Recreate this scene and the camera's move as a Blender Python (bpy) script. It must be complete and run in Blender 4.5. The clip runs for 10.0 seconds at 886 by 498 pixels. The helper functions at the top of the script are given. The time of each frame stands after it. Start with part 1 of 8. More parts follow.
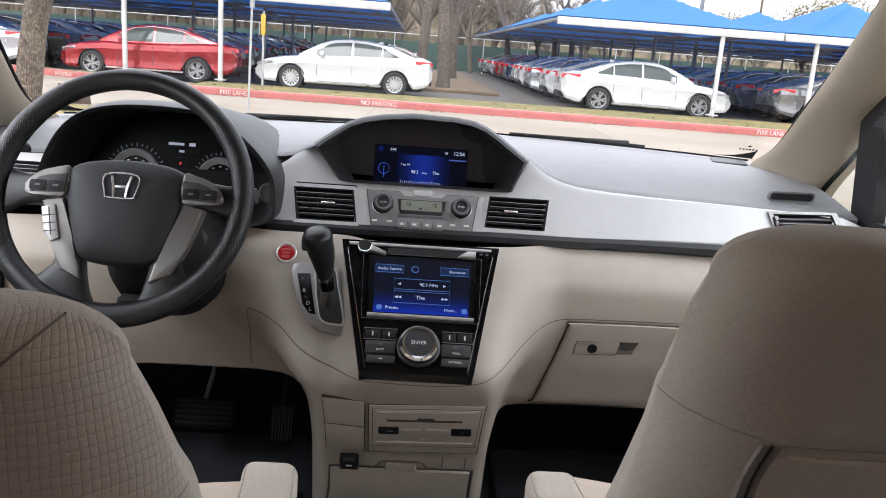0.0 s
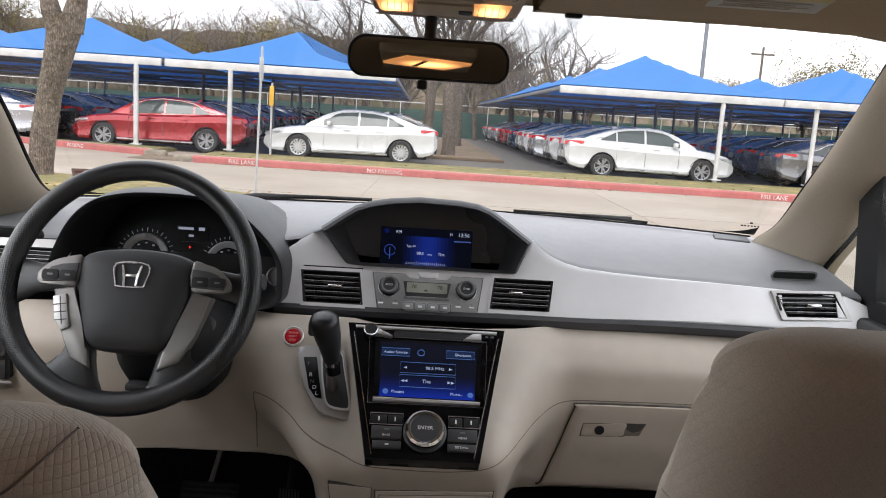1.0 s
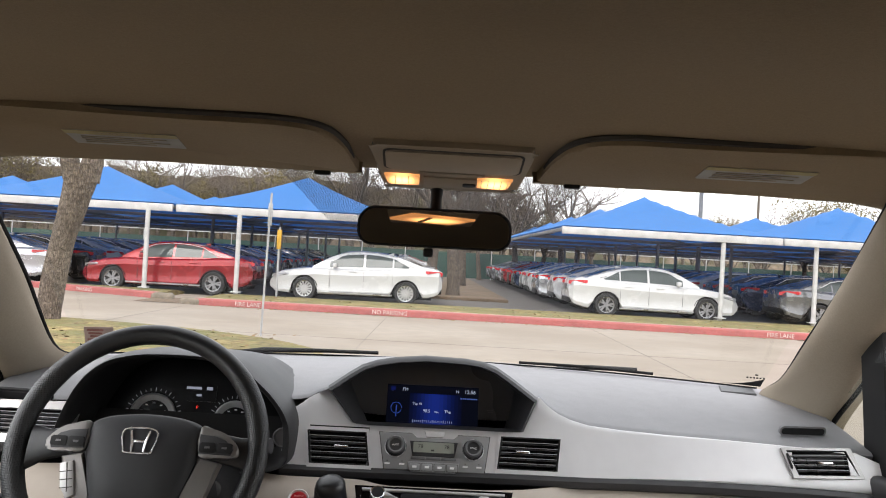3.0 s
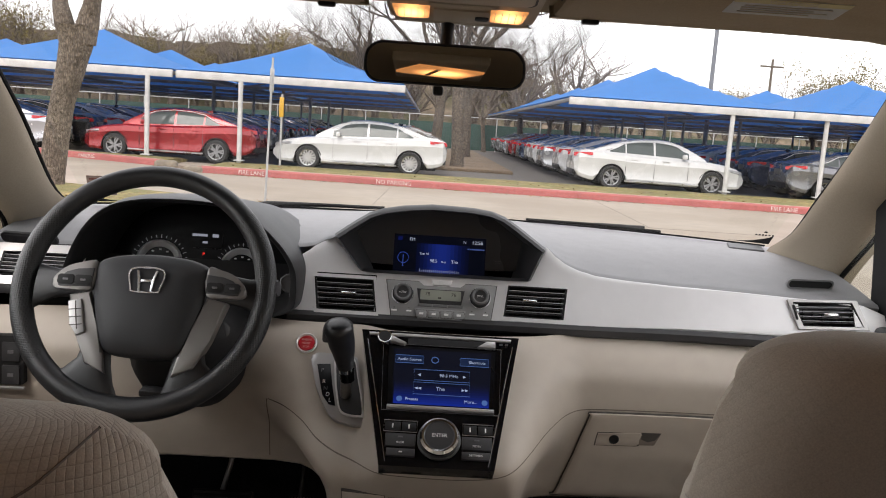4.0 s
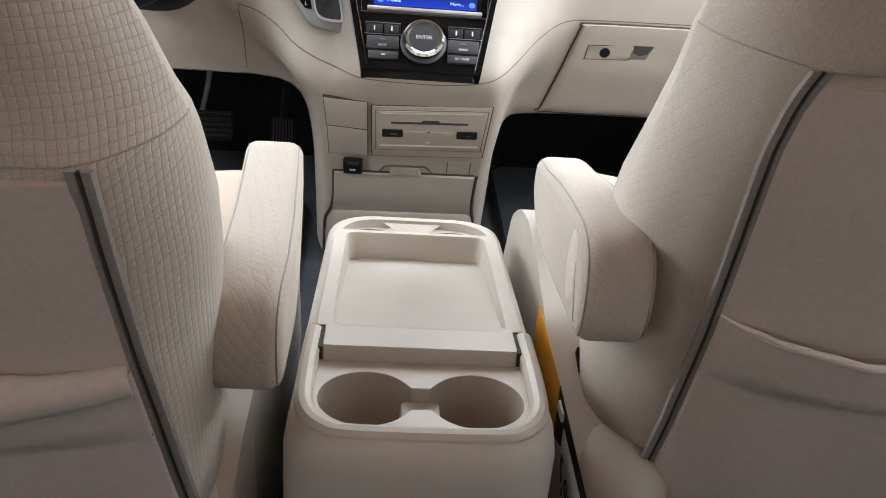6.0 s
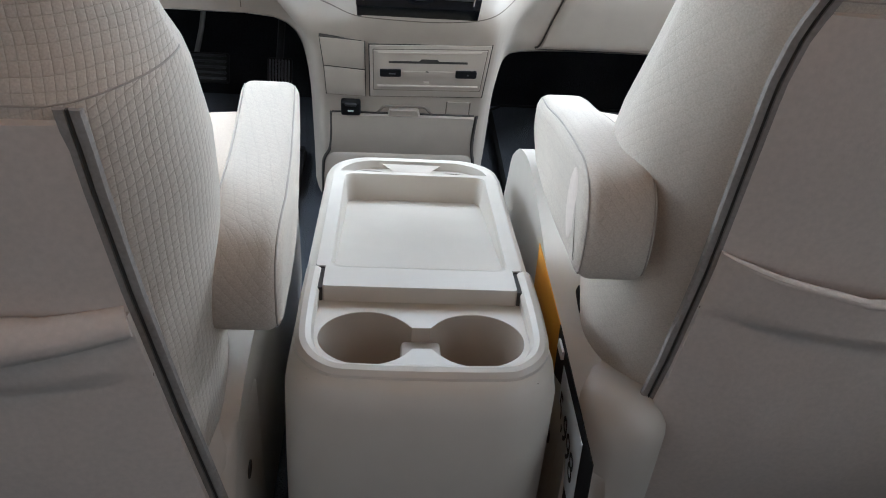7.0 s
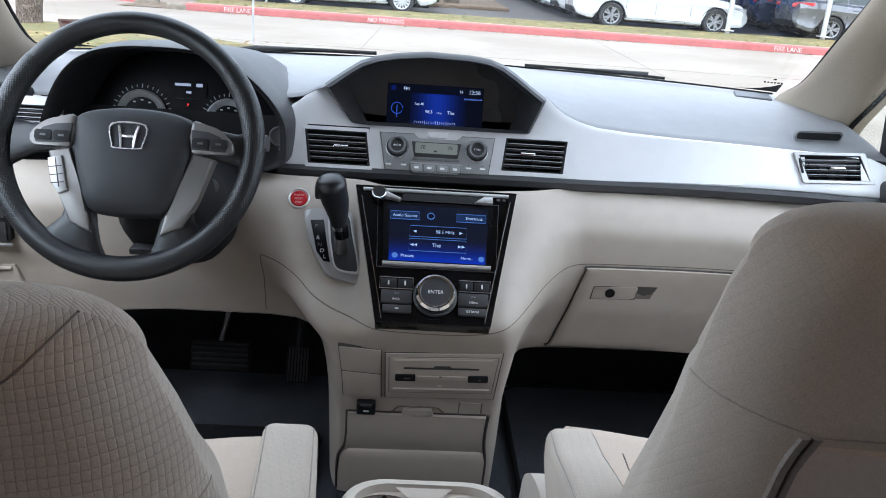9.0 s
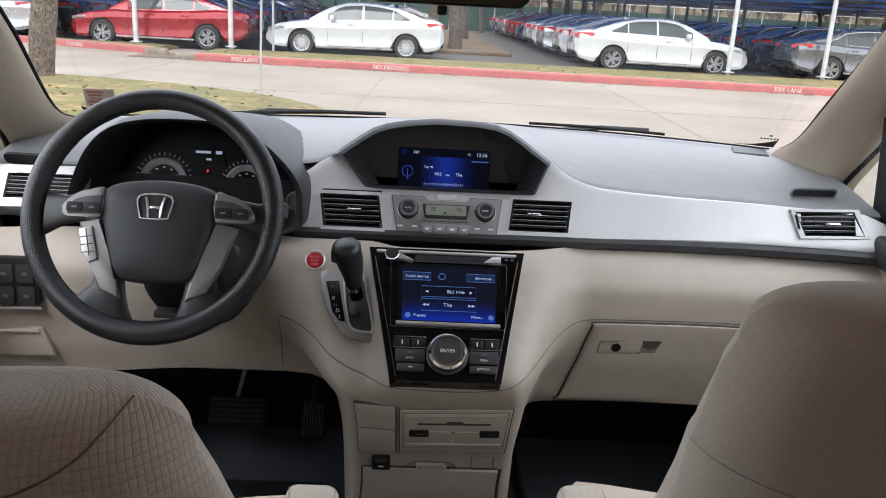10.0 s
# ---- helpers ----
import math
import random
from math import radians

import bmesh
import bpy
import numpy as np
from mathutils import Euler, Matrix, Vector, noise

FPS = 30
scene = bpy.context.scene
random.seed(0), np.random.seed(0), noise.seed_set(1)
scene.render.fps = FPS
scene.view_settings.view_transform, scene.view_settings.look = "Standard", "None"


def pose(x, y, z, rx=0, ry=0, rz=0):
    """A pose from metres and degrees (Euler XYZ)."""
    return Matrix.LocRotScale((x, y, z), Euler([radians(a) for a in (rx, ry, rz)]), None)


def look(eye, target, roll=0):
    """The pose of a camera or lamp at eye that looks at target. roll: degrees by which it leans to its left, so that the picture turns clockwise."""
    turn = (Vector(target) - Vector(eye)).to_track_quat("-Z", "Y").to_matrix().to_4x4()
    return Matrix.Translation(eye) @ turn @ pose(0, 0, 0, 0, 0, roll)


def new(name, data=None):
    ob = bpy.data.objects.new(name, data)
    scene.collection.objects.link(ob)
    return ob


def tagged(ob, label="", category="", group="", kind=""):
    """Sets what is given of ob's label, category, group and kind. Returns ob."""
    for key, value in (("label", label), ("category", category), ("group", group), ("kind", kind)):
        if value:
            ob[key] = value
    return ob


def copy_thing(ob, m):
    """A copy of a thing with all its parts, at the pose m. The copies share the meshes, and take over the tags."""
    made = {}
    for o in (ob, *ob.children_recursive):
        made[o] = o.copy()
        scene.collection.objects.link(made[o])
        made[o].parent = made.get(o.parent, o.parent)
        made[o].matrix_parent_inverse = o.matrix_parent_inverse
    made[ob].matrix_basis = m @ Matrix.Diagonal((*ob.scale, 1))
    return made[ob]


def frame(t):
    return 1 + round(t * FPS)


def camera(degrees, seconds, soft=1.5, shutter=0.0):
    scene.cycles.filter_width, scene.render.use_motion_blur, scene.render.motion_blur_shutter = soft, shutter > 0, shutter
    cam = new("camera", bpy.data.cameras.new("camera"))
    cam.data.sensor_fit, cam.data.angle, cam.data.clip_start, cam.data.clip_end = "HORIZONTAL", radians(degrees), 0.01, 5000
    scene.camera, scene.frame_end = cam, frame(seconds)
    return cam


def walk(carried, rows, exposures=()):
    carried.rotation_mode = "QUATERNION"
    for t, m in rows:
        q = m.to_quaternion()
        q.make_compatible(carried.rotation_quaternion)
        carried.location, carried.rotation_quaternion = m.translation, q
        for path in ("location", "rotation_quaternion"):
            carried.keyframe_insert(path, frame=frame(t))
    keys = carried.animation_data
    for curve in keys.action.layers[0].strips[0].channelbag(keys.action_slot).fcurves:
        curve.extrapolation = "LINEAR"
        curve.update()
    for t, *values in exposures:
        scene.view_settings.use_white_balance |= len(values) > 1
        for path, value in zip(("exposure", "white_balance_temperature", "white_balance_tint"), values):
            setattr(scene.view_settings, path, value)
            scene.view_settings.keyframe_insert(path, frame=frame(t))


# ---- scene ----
cam = camera(57.2, 10.0, soft=1.0)
PATH = [
    (0, (-0.031, 0.121, 1.342), (0.066, 2.062, 0.869), 4.3),
    (0.5, (-0.034, 0.117, 1.339), (0.062, 2.062, 0.887), 4.1),
    (1, (-0.032, 0.112, 1.377), (0.04, 2.085, 1.059), 3.7),
    (1.5, (-0.034, 0.096, 1.407), (0.022, 2.091, 1.274), 3.4),
    (2, (-0.035, 0.077, 1.425), (0.013, 2.076, 1.467), 3.1),
    (2.2, (-0.035, 0.072, 1.43), (0.011, 2.072, 1.504), 3.1),
    (2.6, (-0.036, 0.074, 1.43), (0.007, 2.074, 1.521), 3.1),
    (3.3, (-0.037, 0.094, 1.402), (0.002, 2.091, 1.326), 3.3),
    (3.5, (-0.037, 0.098, 1.395), (0.001, 2.093, 1.259), 3.4),
    (4, (-0.042, 0.115, 1.368), (0.008, 2.095, 1.076), 3.8),
    (4.5, (-0.044, 0.126, 1.338), (0.03, 2.067, 0.861), 4.3),
    (5, (-0.043, 0.132, 1.305), (0.052, 2.022, 0.658), 4.8),
    (5.5, (-0.041, 0.132, 1.271), (0.077, 1.943, 0.43), 4.9),
    (6, (-0.04, 0.137, 1.243), (0.102, 1.847, 0.215), 5.2),
    (6.2, (-0.039, 0.139, 1.237), (0.11, 1.813, 0.15), 5.3),
    (6.75, (-0.038, 0.139, 1.233), (0.113, 1.756, 0.057), 5.0),
    (7.3, (-0.037, 0.14, 1.248), (0.101, 1.831, 0.183), 4.6),
    (7.5, (-0.037, 0.14, 1.259), (0.099, 1.865, 0.256), 4.5),
    (8, (-0.041, 0.144, 1.299), (0.085, 1.945, 0.437), 4.4),
    (8.5, (-0.042, 0.158, 1.34), (0.056, 2.02, 0.618), 4.0),
    (9, (-0.045, 0.163, 1.378), (0.042, 2.05, 0.713), 4.0),
    (9.5, (-0.052, 0.141, 1.409), (0.029, 2.04, 0.793), 3.8),
    (10, (-0.057, 0.119, 1.426), (0.01, 2.036, 0.858), 3.1),
]
EXPOSURES = [
    (0.0, 1.17, 6050, 15), (0.5, 1.18, 6100, 15), (1.0, 0.86, 6200, 15), (1.5, 0.74, 6250, 15), (2.0, 0.82, 6300, 14), (3.5, 0.80, 6400, 15), (4.0, 0.69, 6500, 16), (4.5, 0.99, 6400, 15), (5.0, 1.42, 6600, 15), (5.5, 1.84, 6400, 12), (6.0, 2.28, 6000, 12), (6.2, 2.35, 5900, 10), (7.3, 2.3, 5300, 8),
    (8.0, 2.15, 5300, 8), (9.0, 1.36, 5400, 10), (9.5, 1.05, 5700, 12), (10.0, 1.0, 5950, 14),
]
walk(cam, [(t, look(eye, target, roll)) for t, eye, target, roll in PATH], EXPOSURES)
# ---- world and light ----
world = bpy.data.worlds.new("sky")
scene.world = world
world.use_nodes = True
wn = world.node_tree
sky = wn.nodes.new("ShaderNodeTexSky")
sky.sky_type = 'NISHITA'
sky.sun_disc = False
sky.sun_elevation = radians(48)
sky.sun_rotation = radians(200)
sky.air_density = 1.0
sky.dust_density = 4.0
# an overcast winter sky: most of the blue is veiled by cloud
veil = wn.nodes.new("ShaderNodeMix")
veil.data_type = 'RGBA'
veil.inputs[0].default_value = 0.82
veil.inputs[7].default_value = (10.5, 10.4, 10.3, 1)
wn.links.new(sky.outputs[0], veil.inputs[6])
bg = wn.nodes["Background"]
wn.links.new(veil.outputs[2], bg.inputs[0])
bg.inputs[1].default_value = 0.145
sun_data = bpy.data.lights.new("sun", 'SUN')
sun_data.energy, sun_data.angle, sun_data.color = 1.2, radians(25), (1.0, 0.95, 0.88)
sun = new("sun", sun_data)
sun.matrix_world = look((0, 0, 30), (7, 20, 5))


def window_light(name, x, y, z, turn, w, h, power):
    """Sky light that comes in through one of the cabin's windows."""
    d = bpy.data.lights.new(name, 'AREA')
    d.shape, d.size, d.size_y, d.energy, d.color = 'RECTANGLE', w, h, power, (1.0, 0.99, 0.97)
    o = new(name, d)
    d.spread = radians(125)
    o.matrix_world = Matrix.Translation((x, y, z)) @ pose(0, 0, 0, 0, 0, turn) @ pose(0, 0, 0, 56)
    return o


window_light("front_window_light_left", -0.83, 1.27, 1.25, -90, 0.62, 0.34, 0.66)
window_light("front_window_light_right", 0.78, 1.27, 1.25, 90, 0.62, 0.34, 0.66)
window_light("rear_window_light_left", -0.85, -0.10, 1.23, -90, 0.70, 0.36, 0.22)
window_light("rear_window_light_right", 0.80, -0.10, 1.23, 90, 0.70, 0.36, 0.22)
window_light("tailgate_window_light", 0.0, -1.60, 1.25, 180, 1.3, 0.36, 1.1)


# ---- materials ----
def mat(name, color, rough=0.6, metal=0.0, vary=0.12, scale=30.0, bump=0.1, bump_scale=200.0, stain=0.1, stain_scale=4.0, coat=0.0, spec=0.5, rand=0.0, depth=0.001):
    m = bpy.data.materials.new(name)
    m.use_nodes = True
    nt = m.node_tree
    b = nt.nodes["Principled BSDF"]
    tc = nt.nodes.new("ShaderNodeTexCoord")
    n1 = nt.nodes.new("ShaderNodeTexNoise")
    n1.inputs["Scale"].default_value, n1.inputs["Detail"].default_value = scale, 5
    n2 = nt.nodes.new("ShaderNodeTexNoise")
    n2.inputs["Scale"].default_value, n2.inputs["Detail"].default_value = stain_scale, 3
    nt.links.new(tc.outputs["Object"], n1.inputs["Vector"])
    nt.links.new(tc.outputs["Object"], n2.inputs["Vector"])
    mr1 = nt.nodes.new("ShaderNodeMapRange")
    mr1.inputs[1].default_value, mr1.inputs[2].default_value = 0.3, 0.7
    mr1.inputs[3].default_value, mr1.inputs[4].default_value = 1 - vary, 1 + vary
    nt.links.new(n1.outputs[0], mr1.inputs[0])
    mr2 = nt.nodes.new("ShaderNodeMapRange")
    mr2.inputs[1].default_value, mr2.inputs[2].default_value = 0.3, 0.7
    mr2.inputs[3].default_value, mr2.inputs[4].default_value = 1 - stain, 1 + stain
    nt.links.new(n2.outputs[0], mr2.inputs[0])
    mul = nt.nodes.new("ShaderNodeMath")
    mul.operation = 'MULTIPLY'
    nt.links.new(mr1.outputs[0], mul.inputs[0])
    nt.links.new(mr2.outputs[0], mul.inputs[1])
    last = mul.outputs[0]
    if rand:
        oi = nt.nodes.new("ShaderNodeObjectInfo")
        mr3 = nt.nodes.new("ShaderNodeMapRange")
        mr3.inputs[3].default_value, mr3.inputs[4].default_value = 1 - rand, 1 + rand
        nt.links.new(oi.outputs["Random"], mr3.inputs[0])
        mul2 = nt.nodes.new("ShaderNodeMath")
        mul2.operation = 'MULTIPLY'
        nt.links.new(last, mul2.inputs[0])
        nt.links.new(mr3.outputs[0], mul2.inputs[1])
        last = mul2.outputs[0]
    sc = nt.nodes.new("ShaderNodeVectorMath")
    sc.operation = 'SCALE'
    sc.inputs[0].default_value = color
    nt.links.new(last, sc.inputs["Scale"])
    nt.links.new(sc.outputs[0], b.inputs["Base Color"])
    b.inputs["Metallic"].default_value = metal
    b.inputs["Specular IOR Level"].default_value = spec
    b.inputs["Coat Weight"].default_value = coat
    b.inputs["Coat Roughness"].default_value = 0.05
    rr = nt.nodes.new("ShaderNodeMapRange")
    rr.inputs[1].default_value, rr.inputs[2].default_value = 0.3, 0.7
    rr.inputs[3].default_value, rr.inputs[4].default_value = max(rough - 0.06, 0.02), min(rough + 0.06, 1)
    nt.links.new(n2.outputs[0], rr.inputs[0])
    nt.links.new(rr.outputs[0], b.inputs["Roughness"])
    if bump:
        n3 = nt.nodes.new("ShaderNodeTexNoise")
        n3.inputs["Scale"].default_value, n3.inputs["Detail"].default_value = bump_scale, 4
        nt.links.new(tc.outputs["Object"], n3.inputs["Vector"])
        bp = nt.nodes.new("ShaderNodeBump")
        bp.inputs["Strength"].default_value, bp.inputs["Distance"].default_value = bump, depth
        nt.links.new(n3.outputs[0], bp.inputs["Height"])
        nt.links.new(bp.outputs[0], b.inputs["Normal"])
    return m


def glow(name, color, strength):
    m = bpy.data.materials.new(name)
    m.use_nodes = True
    b = m.node_tree.nodes["Principled BSDF"]
    b.inputs["Base Color"].default_value = (*[c * 0.3 for c in color], 1)
    b.inputs["Emission Color"].default_value = (*color, 1)
    b.inputs["Emission Strength"].default_value = strength
    b.inputs["Roughness"].default_value = 0.4
    b.inputs["Specular IOR Level"].default_value = 0.12
    return m


def glass(name, tint=(1, 1, 1), rough=0.0):
    """A thin pane: clear, with the reflection of a sheet of glass."""
    m = bpy.data.materials.new(name)
    m.use_nodes = True
    nt = m.node_tree
    nt.nodes.remove(nt.nodes["Principled BSDF"])
    out = nt.nodes["Material Output"]
    tr = nt.nodes.new("ShaderNodeBsdfTransparent")
    tr.inputs[0].default_value = (*tint, 1)
    gl = nt.nodes.new("ShaderNodeBsdfGlossy")
    gl.inputs["Roughness"].default_value = rough
    fr = nt.nodes.new("ShaderNodeLayerWeight")
    fr.inputs[0].default_value = 0.5
    pw = nt.nodes.new("ShaderNodeMath")
    pw.operation = 'POWER'
    pw.inputs[1].default_value = 5.0
    nt.links.new(fr.outputs["Facing"], pw.inputs[0])
    ma = nt.nodes.new("ShaderNodeMath")
    ma.operation = 'MULTIPLY_ADD'
    ma.inputs[1].default_value, ma.inputs[2].default_value = 0.6, 0.03
    nt.links.new(pw.outputs[0], ma.inputs[0])
    mx = nt.nodes.new("ShaderNodeMixShader")
    nt.links.new(ma.outputs[0], mx.inputs[0])
    nt.links.new(tr.outputs[0], mx.inputs[1])
    nt.links.new(gl.outputs[0], mx.inputs[2])
    nt.links.new(mx.outputs[0], out.inputs[0])
    return m


BEIGE = (0.405, 0.355, 0.30)
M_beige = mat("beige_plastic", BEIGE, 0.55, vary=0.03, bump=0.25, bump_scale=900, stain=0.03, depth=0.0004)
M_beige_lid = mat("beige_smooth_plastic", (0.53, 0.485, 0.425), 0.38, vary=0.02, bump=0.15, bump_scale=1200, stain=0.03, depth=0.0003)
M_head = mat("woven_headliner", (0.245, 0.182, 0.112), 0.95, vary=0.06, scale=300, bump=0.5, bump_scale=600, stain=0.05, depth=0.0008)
M_fabric = mat("beige_cloth", (0.51, 0.428, 0.35), 0.95, vary=0.1, scale=700, bump=0.45, bump_scale=1100, stain=0.07, stain_scale=7, depth=0.0006)
M_vinyl = mat("beige_leatherette", (0.58, 0.50, 0.44), 0.62, vary=0.05, scale=200, bump=0.3, bump_scale=420, stain=0.05, depth=0.0006)
M_piping = mat("taupe_piping", (0.33, 0.29, 0.25), 0.6, bump=0.3, bump_scale=600)
M_zip = mat("grey_zip_tape", (0.27, 0.245, 0.225), 0.95, spec=0.1, vary=0.1, scale=300, bump=0.4, bump_scale=900)
M_threadshade = mat("thread_and_shade", (0.165, 0.138, 0.118), 0.9, bump=0.3, bump_scale=900)
M_lineshade = mat("seam_line_and_shade", (0.15, 0.125, 0.105), 0.9, bump=0.3, bump_scale=900)
M_plate = mat("bright_silver_plastic", (0.72, 0.715, 0.71), 0.33, metal=0.55, vary=0.02, bump=0.03, bump_scale=1500, stain=0.02)
M_spoke = mat("bronze_silver_plastic", (0.20, 0.19, 0.182), 0.4, metal=0.6, vary=0.03, bump=0.05, bump_scale=1500, stain=0.03)
M_emblem = mat("polished_emblem", (0.86, 0.86, 0.87), 0.28, metal=0.75, vary=0.01, bump=0)
M_climate = mat("warm_grey_plastic", (0.235, 0.234, 0.235), 0.42, vary=0.03, bump=0.15, bump_scale=900, depth=0.0004)
M_seam = mat("dark_seam", (0.05, 0.045, 0.04), 0.8, bump=0)
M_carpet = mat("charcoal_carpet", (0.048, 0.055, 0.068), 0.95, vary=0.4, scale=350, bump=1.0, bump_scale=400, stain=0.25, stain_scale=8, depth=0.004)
# darker copy of the carpet, with the footwell shade in its colour
M_carpetshade = mat("shaded_carpet", (0.014, 0.015, 0.018), 0.95, spec=0.2, vary=0.4, scale=350, bump=1.0, bump_scale=400, stain=0.25, stain_scale=8, depth=0.004)
M_dashtop = mat("grey_dash_pad", (0.205, 0.203, 0.21), 0.62, vary=0.05, bump=0.5, bump_scale=900, stain=0.03, depth=0.0006)
M_silver = mat("silver_trim", (0.69, 0.685, 0.695), 0.38, metal=0.30, vary=0.02, bump=0.04, bump_scale=1500, stain=0.02)
M_satin = mat("satin_silver_plastic", (0.40, 0.39, 0.385), 0.36, metal=0.6, vary=0.02, bump=0.03, stain=0.02)
M_black = mat("black_plastic", (0.009, 0.009, 0.0095), 0.6, spec=0.3, vary=0.1, bump=0.3, bump_scale=900, depth=0.0004)
M_blacksoft = mat("black_leather", (0.0115, 0.012, 0.0135), 0.38, vary=0.1, scale=150, bump=0.4, bump_scale=650, stain=0.12, spec=0.5, depth=0.0006)
M_hub = mat("charcoal_airbag_cover", (0.023, 0.0235, 0.0255), 0.56, spec=0.34, vary=0.05, bump=0.5, bump_scale=1000, depth=0.0005)
M_gloss = mat("piano_black", (0.005, 0.005, 0.006), 0.10, vary=0.05, bump=0, spec=0.3)
M_darkgrey = mat("dark_grey_plastic", (0.030, 0.030, 0.032), 0.5, vary=0.05, bump=0.2, bump_scale=900, depth=0.0004)
M_midgrey = mat("grey_plastic", (0.11, 0.11, 0.113), 0.45, vary=0.04, bump=0.15, bump_scale=900, depth=0.0004)
M_chrome = mat("chrome", (0.85, 0.85, 0.86), 0.12, metal=1.0, vary=0.02, bump=0)
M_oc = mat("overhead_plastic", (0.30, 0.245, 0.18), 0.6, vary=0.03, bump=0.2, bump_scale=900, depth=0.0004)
M_white = mat("white_print", (0.75, 0.75, 0.74), 0.6, vary=0.02, bump=0)
M_red = mat("red_button", (0.42, 0.012, 0.02), 0.25, vary=0.05, bump=0, coat=0.4)
M_orange = mat("orange_card", (0.75, 0.33, 0.02), 0.55, vary=0.04, bump=0.05)
M_screenblack = mat("black_screen", (0.003, 0.003, 0.004), 0.3, vary=0.02, bump=0, spec=0.14)
M_rubber = mat("black_rubber", (0.008, 0.008, 0.008), 0.8, spec=0.2, vary=0.2, bump=0.4, bump_scale=300)
M_steel = mat("bare_steel", (0.22, 0.22, 0.22), 0.35, metal=1.0, vary=0.1, bump=0.1)
M_pane = glass("clear_glass", (0.93, 0.96, 0.94))
M_tint = glass("privacy_glass", (0.26, 0.27, 0.265))


# ---- building tools ----
def part(name, bm, material, parent=None, label="", smooth=35):
    """Links a bmesh as one mesh object, under a thing or a part."""
    bmesh.ops.recalc_face_normals(bm, faces=bm.faces[:])
    me = bpy.data.meshes.new(name)
    bm.to_mesh(me)
    bm.free()
    for m in material if isinstance(material, (list, tuple)) else [material]:
        me.materials.append(m)
    if smooth:
        me.polygons.foreach_set("use_smooth", [True] * len(me.polygons))
        me.set_sharp_from_angle(angle=radians(smooth))
    ob = new(name, me)
    if parent:
        ob.parent = parent
    if label:
        tagged(ob, label)
    return ob


def thing(name, label, category, group="", kind="", at=(0, 0, 0)):
    ob = new(name)
    ob.empty_display_size = 0.1
    ob.location = at
    return tagged(ob, label, category, group, kind)


def V(*a):
    return Vector(a)


def add_box(bm, c, s, bevel=0.0, seg=2, m=None):
    r = bmesh.ops.create_cube(bm, size=1.0)
    t = Matrix.Translation(c) @ (m or Matrix()) @ Matrix.Diagonal((*s, 1))
    bmesh.ops.transform(bm, matrix=t, verts=r["verts"])
    if bevel:
        es = list({e for v in r["verts"] for e in v.link_edges})
        bmesh.ops.bevel(bm, geom=es, offset=bevel, segments=seg, profile=0.5, affect='EDGES')
    return bm


def box(c, s, bevel=0.0, seg=2, m=None):
    return add_box(bmesh.new(), c, s, bevel, seg, m)


def add_loft(bm, rings, closed=True, caps=True, loop=False):
    """Skins a row of rings of equal length."""
    vs = [[bm.verts.new(p) for p in r] for r in rings]
    n = len(vs[0])
    pairs = list(zip(vs, vs[1:])) + ([(vs[-1], vs[0])] if loop else [])
    for a, b in pairs:
        for i in range(n if closed else n - 1):
            j = (i + 1) % n
            bm.faces.new((a[i], a[j], b[j], b[i]))
    if caps and closed and not loop:
        bm.faces.new(vs[0][::-1])
        bm.faces.new(vs[-1])
    return bm


def loft(rings, closed=True, caps=True, loop=False):
    return add_loft(bmesh.new(), rings, closed, caps, loop)


def add_tube(bm, pts, r, seg=12, caps=True, loop=False):
    pts = [Vector(p) for p in pts]
    rings = []
    n = len(pts)
    side = None
    for i, p in enumerate(pts):
        a = pts[(i - 1) % n] if (loop or i) else p
        b = pts[(i + 1) % n] if (loop or i < n - 1) else p
        d = (b - a).normalized()
        if side is None:
            side = d.orthogonal().normalized()
        side = (side - d * side.dot(d)).normalized()
        up = d.cross(side)
        rad = r[i] if isinstance(r, (list, tuple)) else r
        rings.append([p + (side * math.cos(k) + up * math.sin(k)) * rad for k in [2 * math.pi * j / seg for j in range(seg)]])
    return add_loft(bm, rings, True, caps, loop)


def tube(pts, r, seg=12, caps=True, loop=False):
    return add_tube(bmesh.new(), pts, r, seg, caps, loop)


def add_lathe(bm, profile, m=None, seg=32):
    """Turns a profile of (radius, height) about the local z axis."""
    m = m or Matrix()
    rings = [[m @ V(r * math.cos(2 * math.pi * j / seg), r * math.sin(2 * math.pi * j / seg), z) for j in range(seg)] for r, z in profile]
    return add_loft(bm, rings)


def lathe(profile, m=None, seg=32):
    return add_lathe(bmesh.new(), profile, m, seg)


def add_slab(bm, outline, m, depth, bevel=0.0, seg=2):
    """A plate: a flat outline in the local xy plane with its thickness going to local -z."""
    vs = [bm.verts.new(m @ V(x, y, 0)) for x, y in outline]
    ws = [bm.verts.new(m @ V(x, y, -depth)) for x, y in outline]
    n = len(vs)
    top = bm.faces.new(vs)
    bm.faces.new(ws[::-1])
    for i in range(n):
        bm.faces.new((vs[i], ws[i], ws[(i + 1) % n], vs[(i + 1) % n]))
    if bevel:
        bmesh.ops.bevel(bm, geom=list(top.edges), offset=bevel, segments=seg, profile=0.5, affect='EDGES')
    return bm


def slab(outline, m, depth, bevel=0.0, seg=2):
    return add_slab(bmesh.new(), outline, m, depth, bevel, seg)


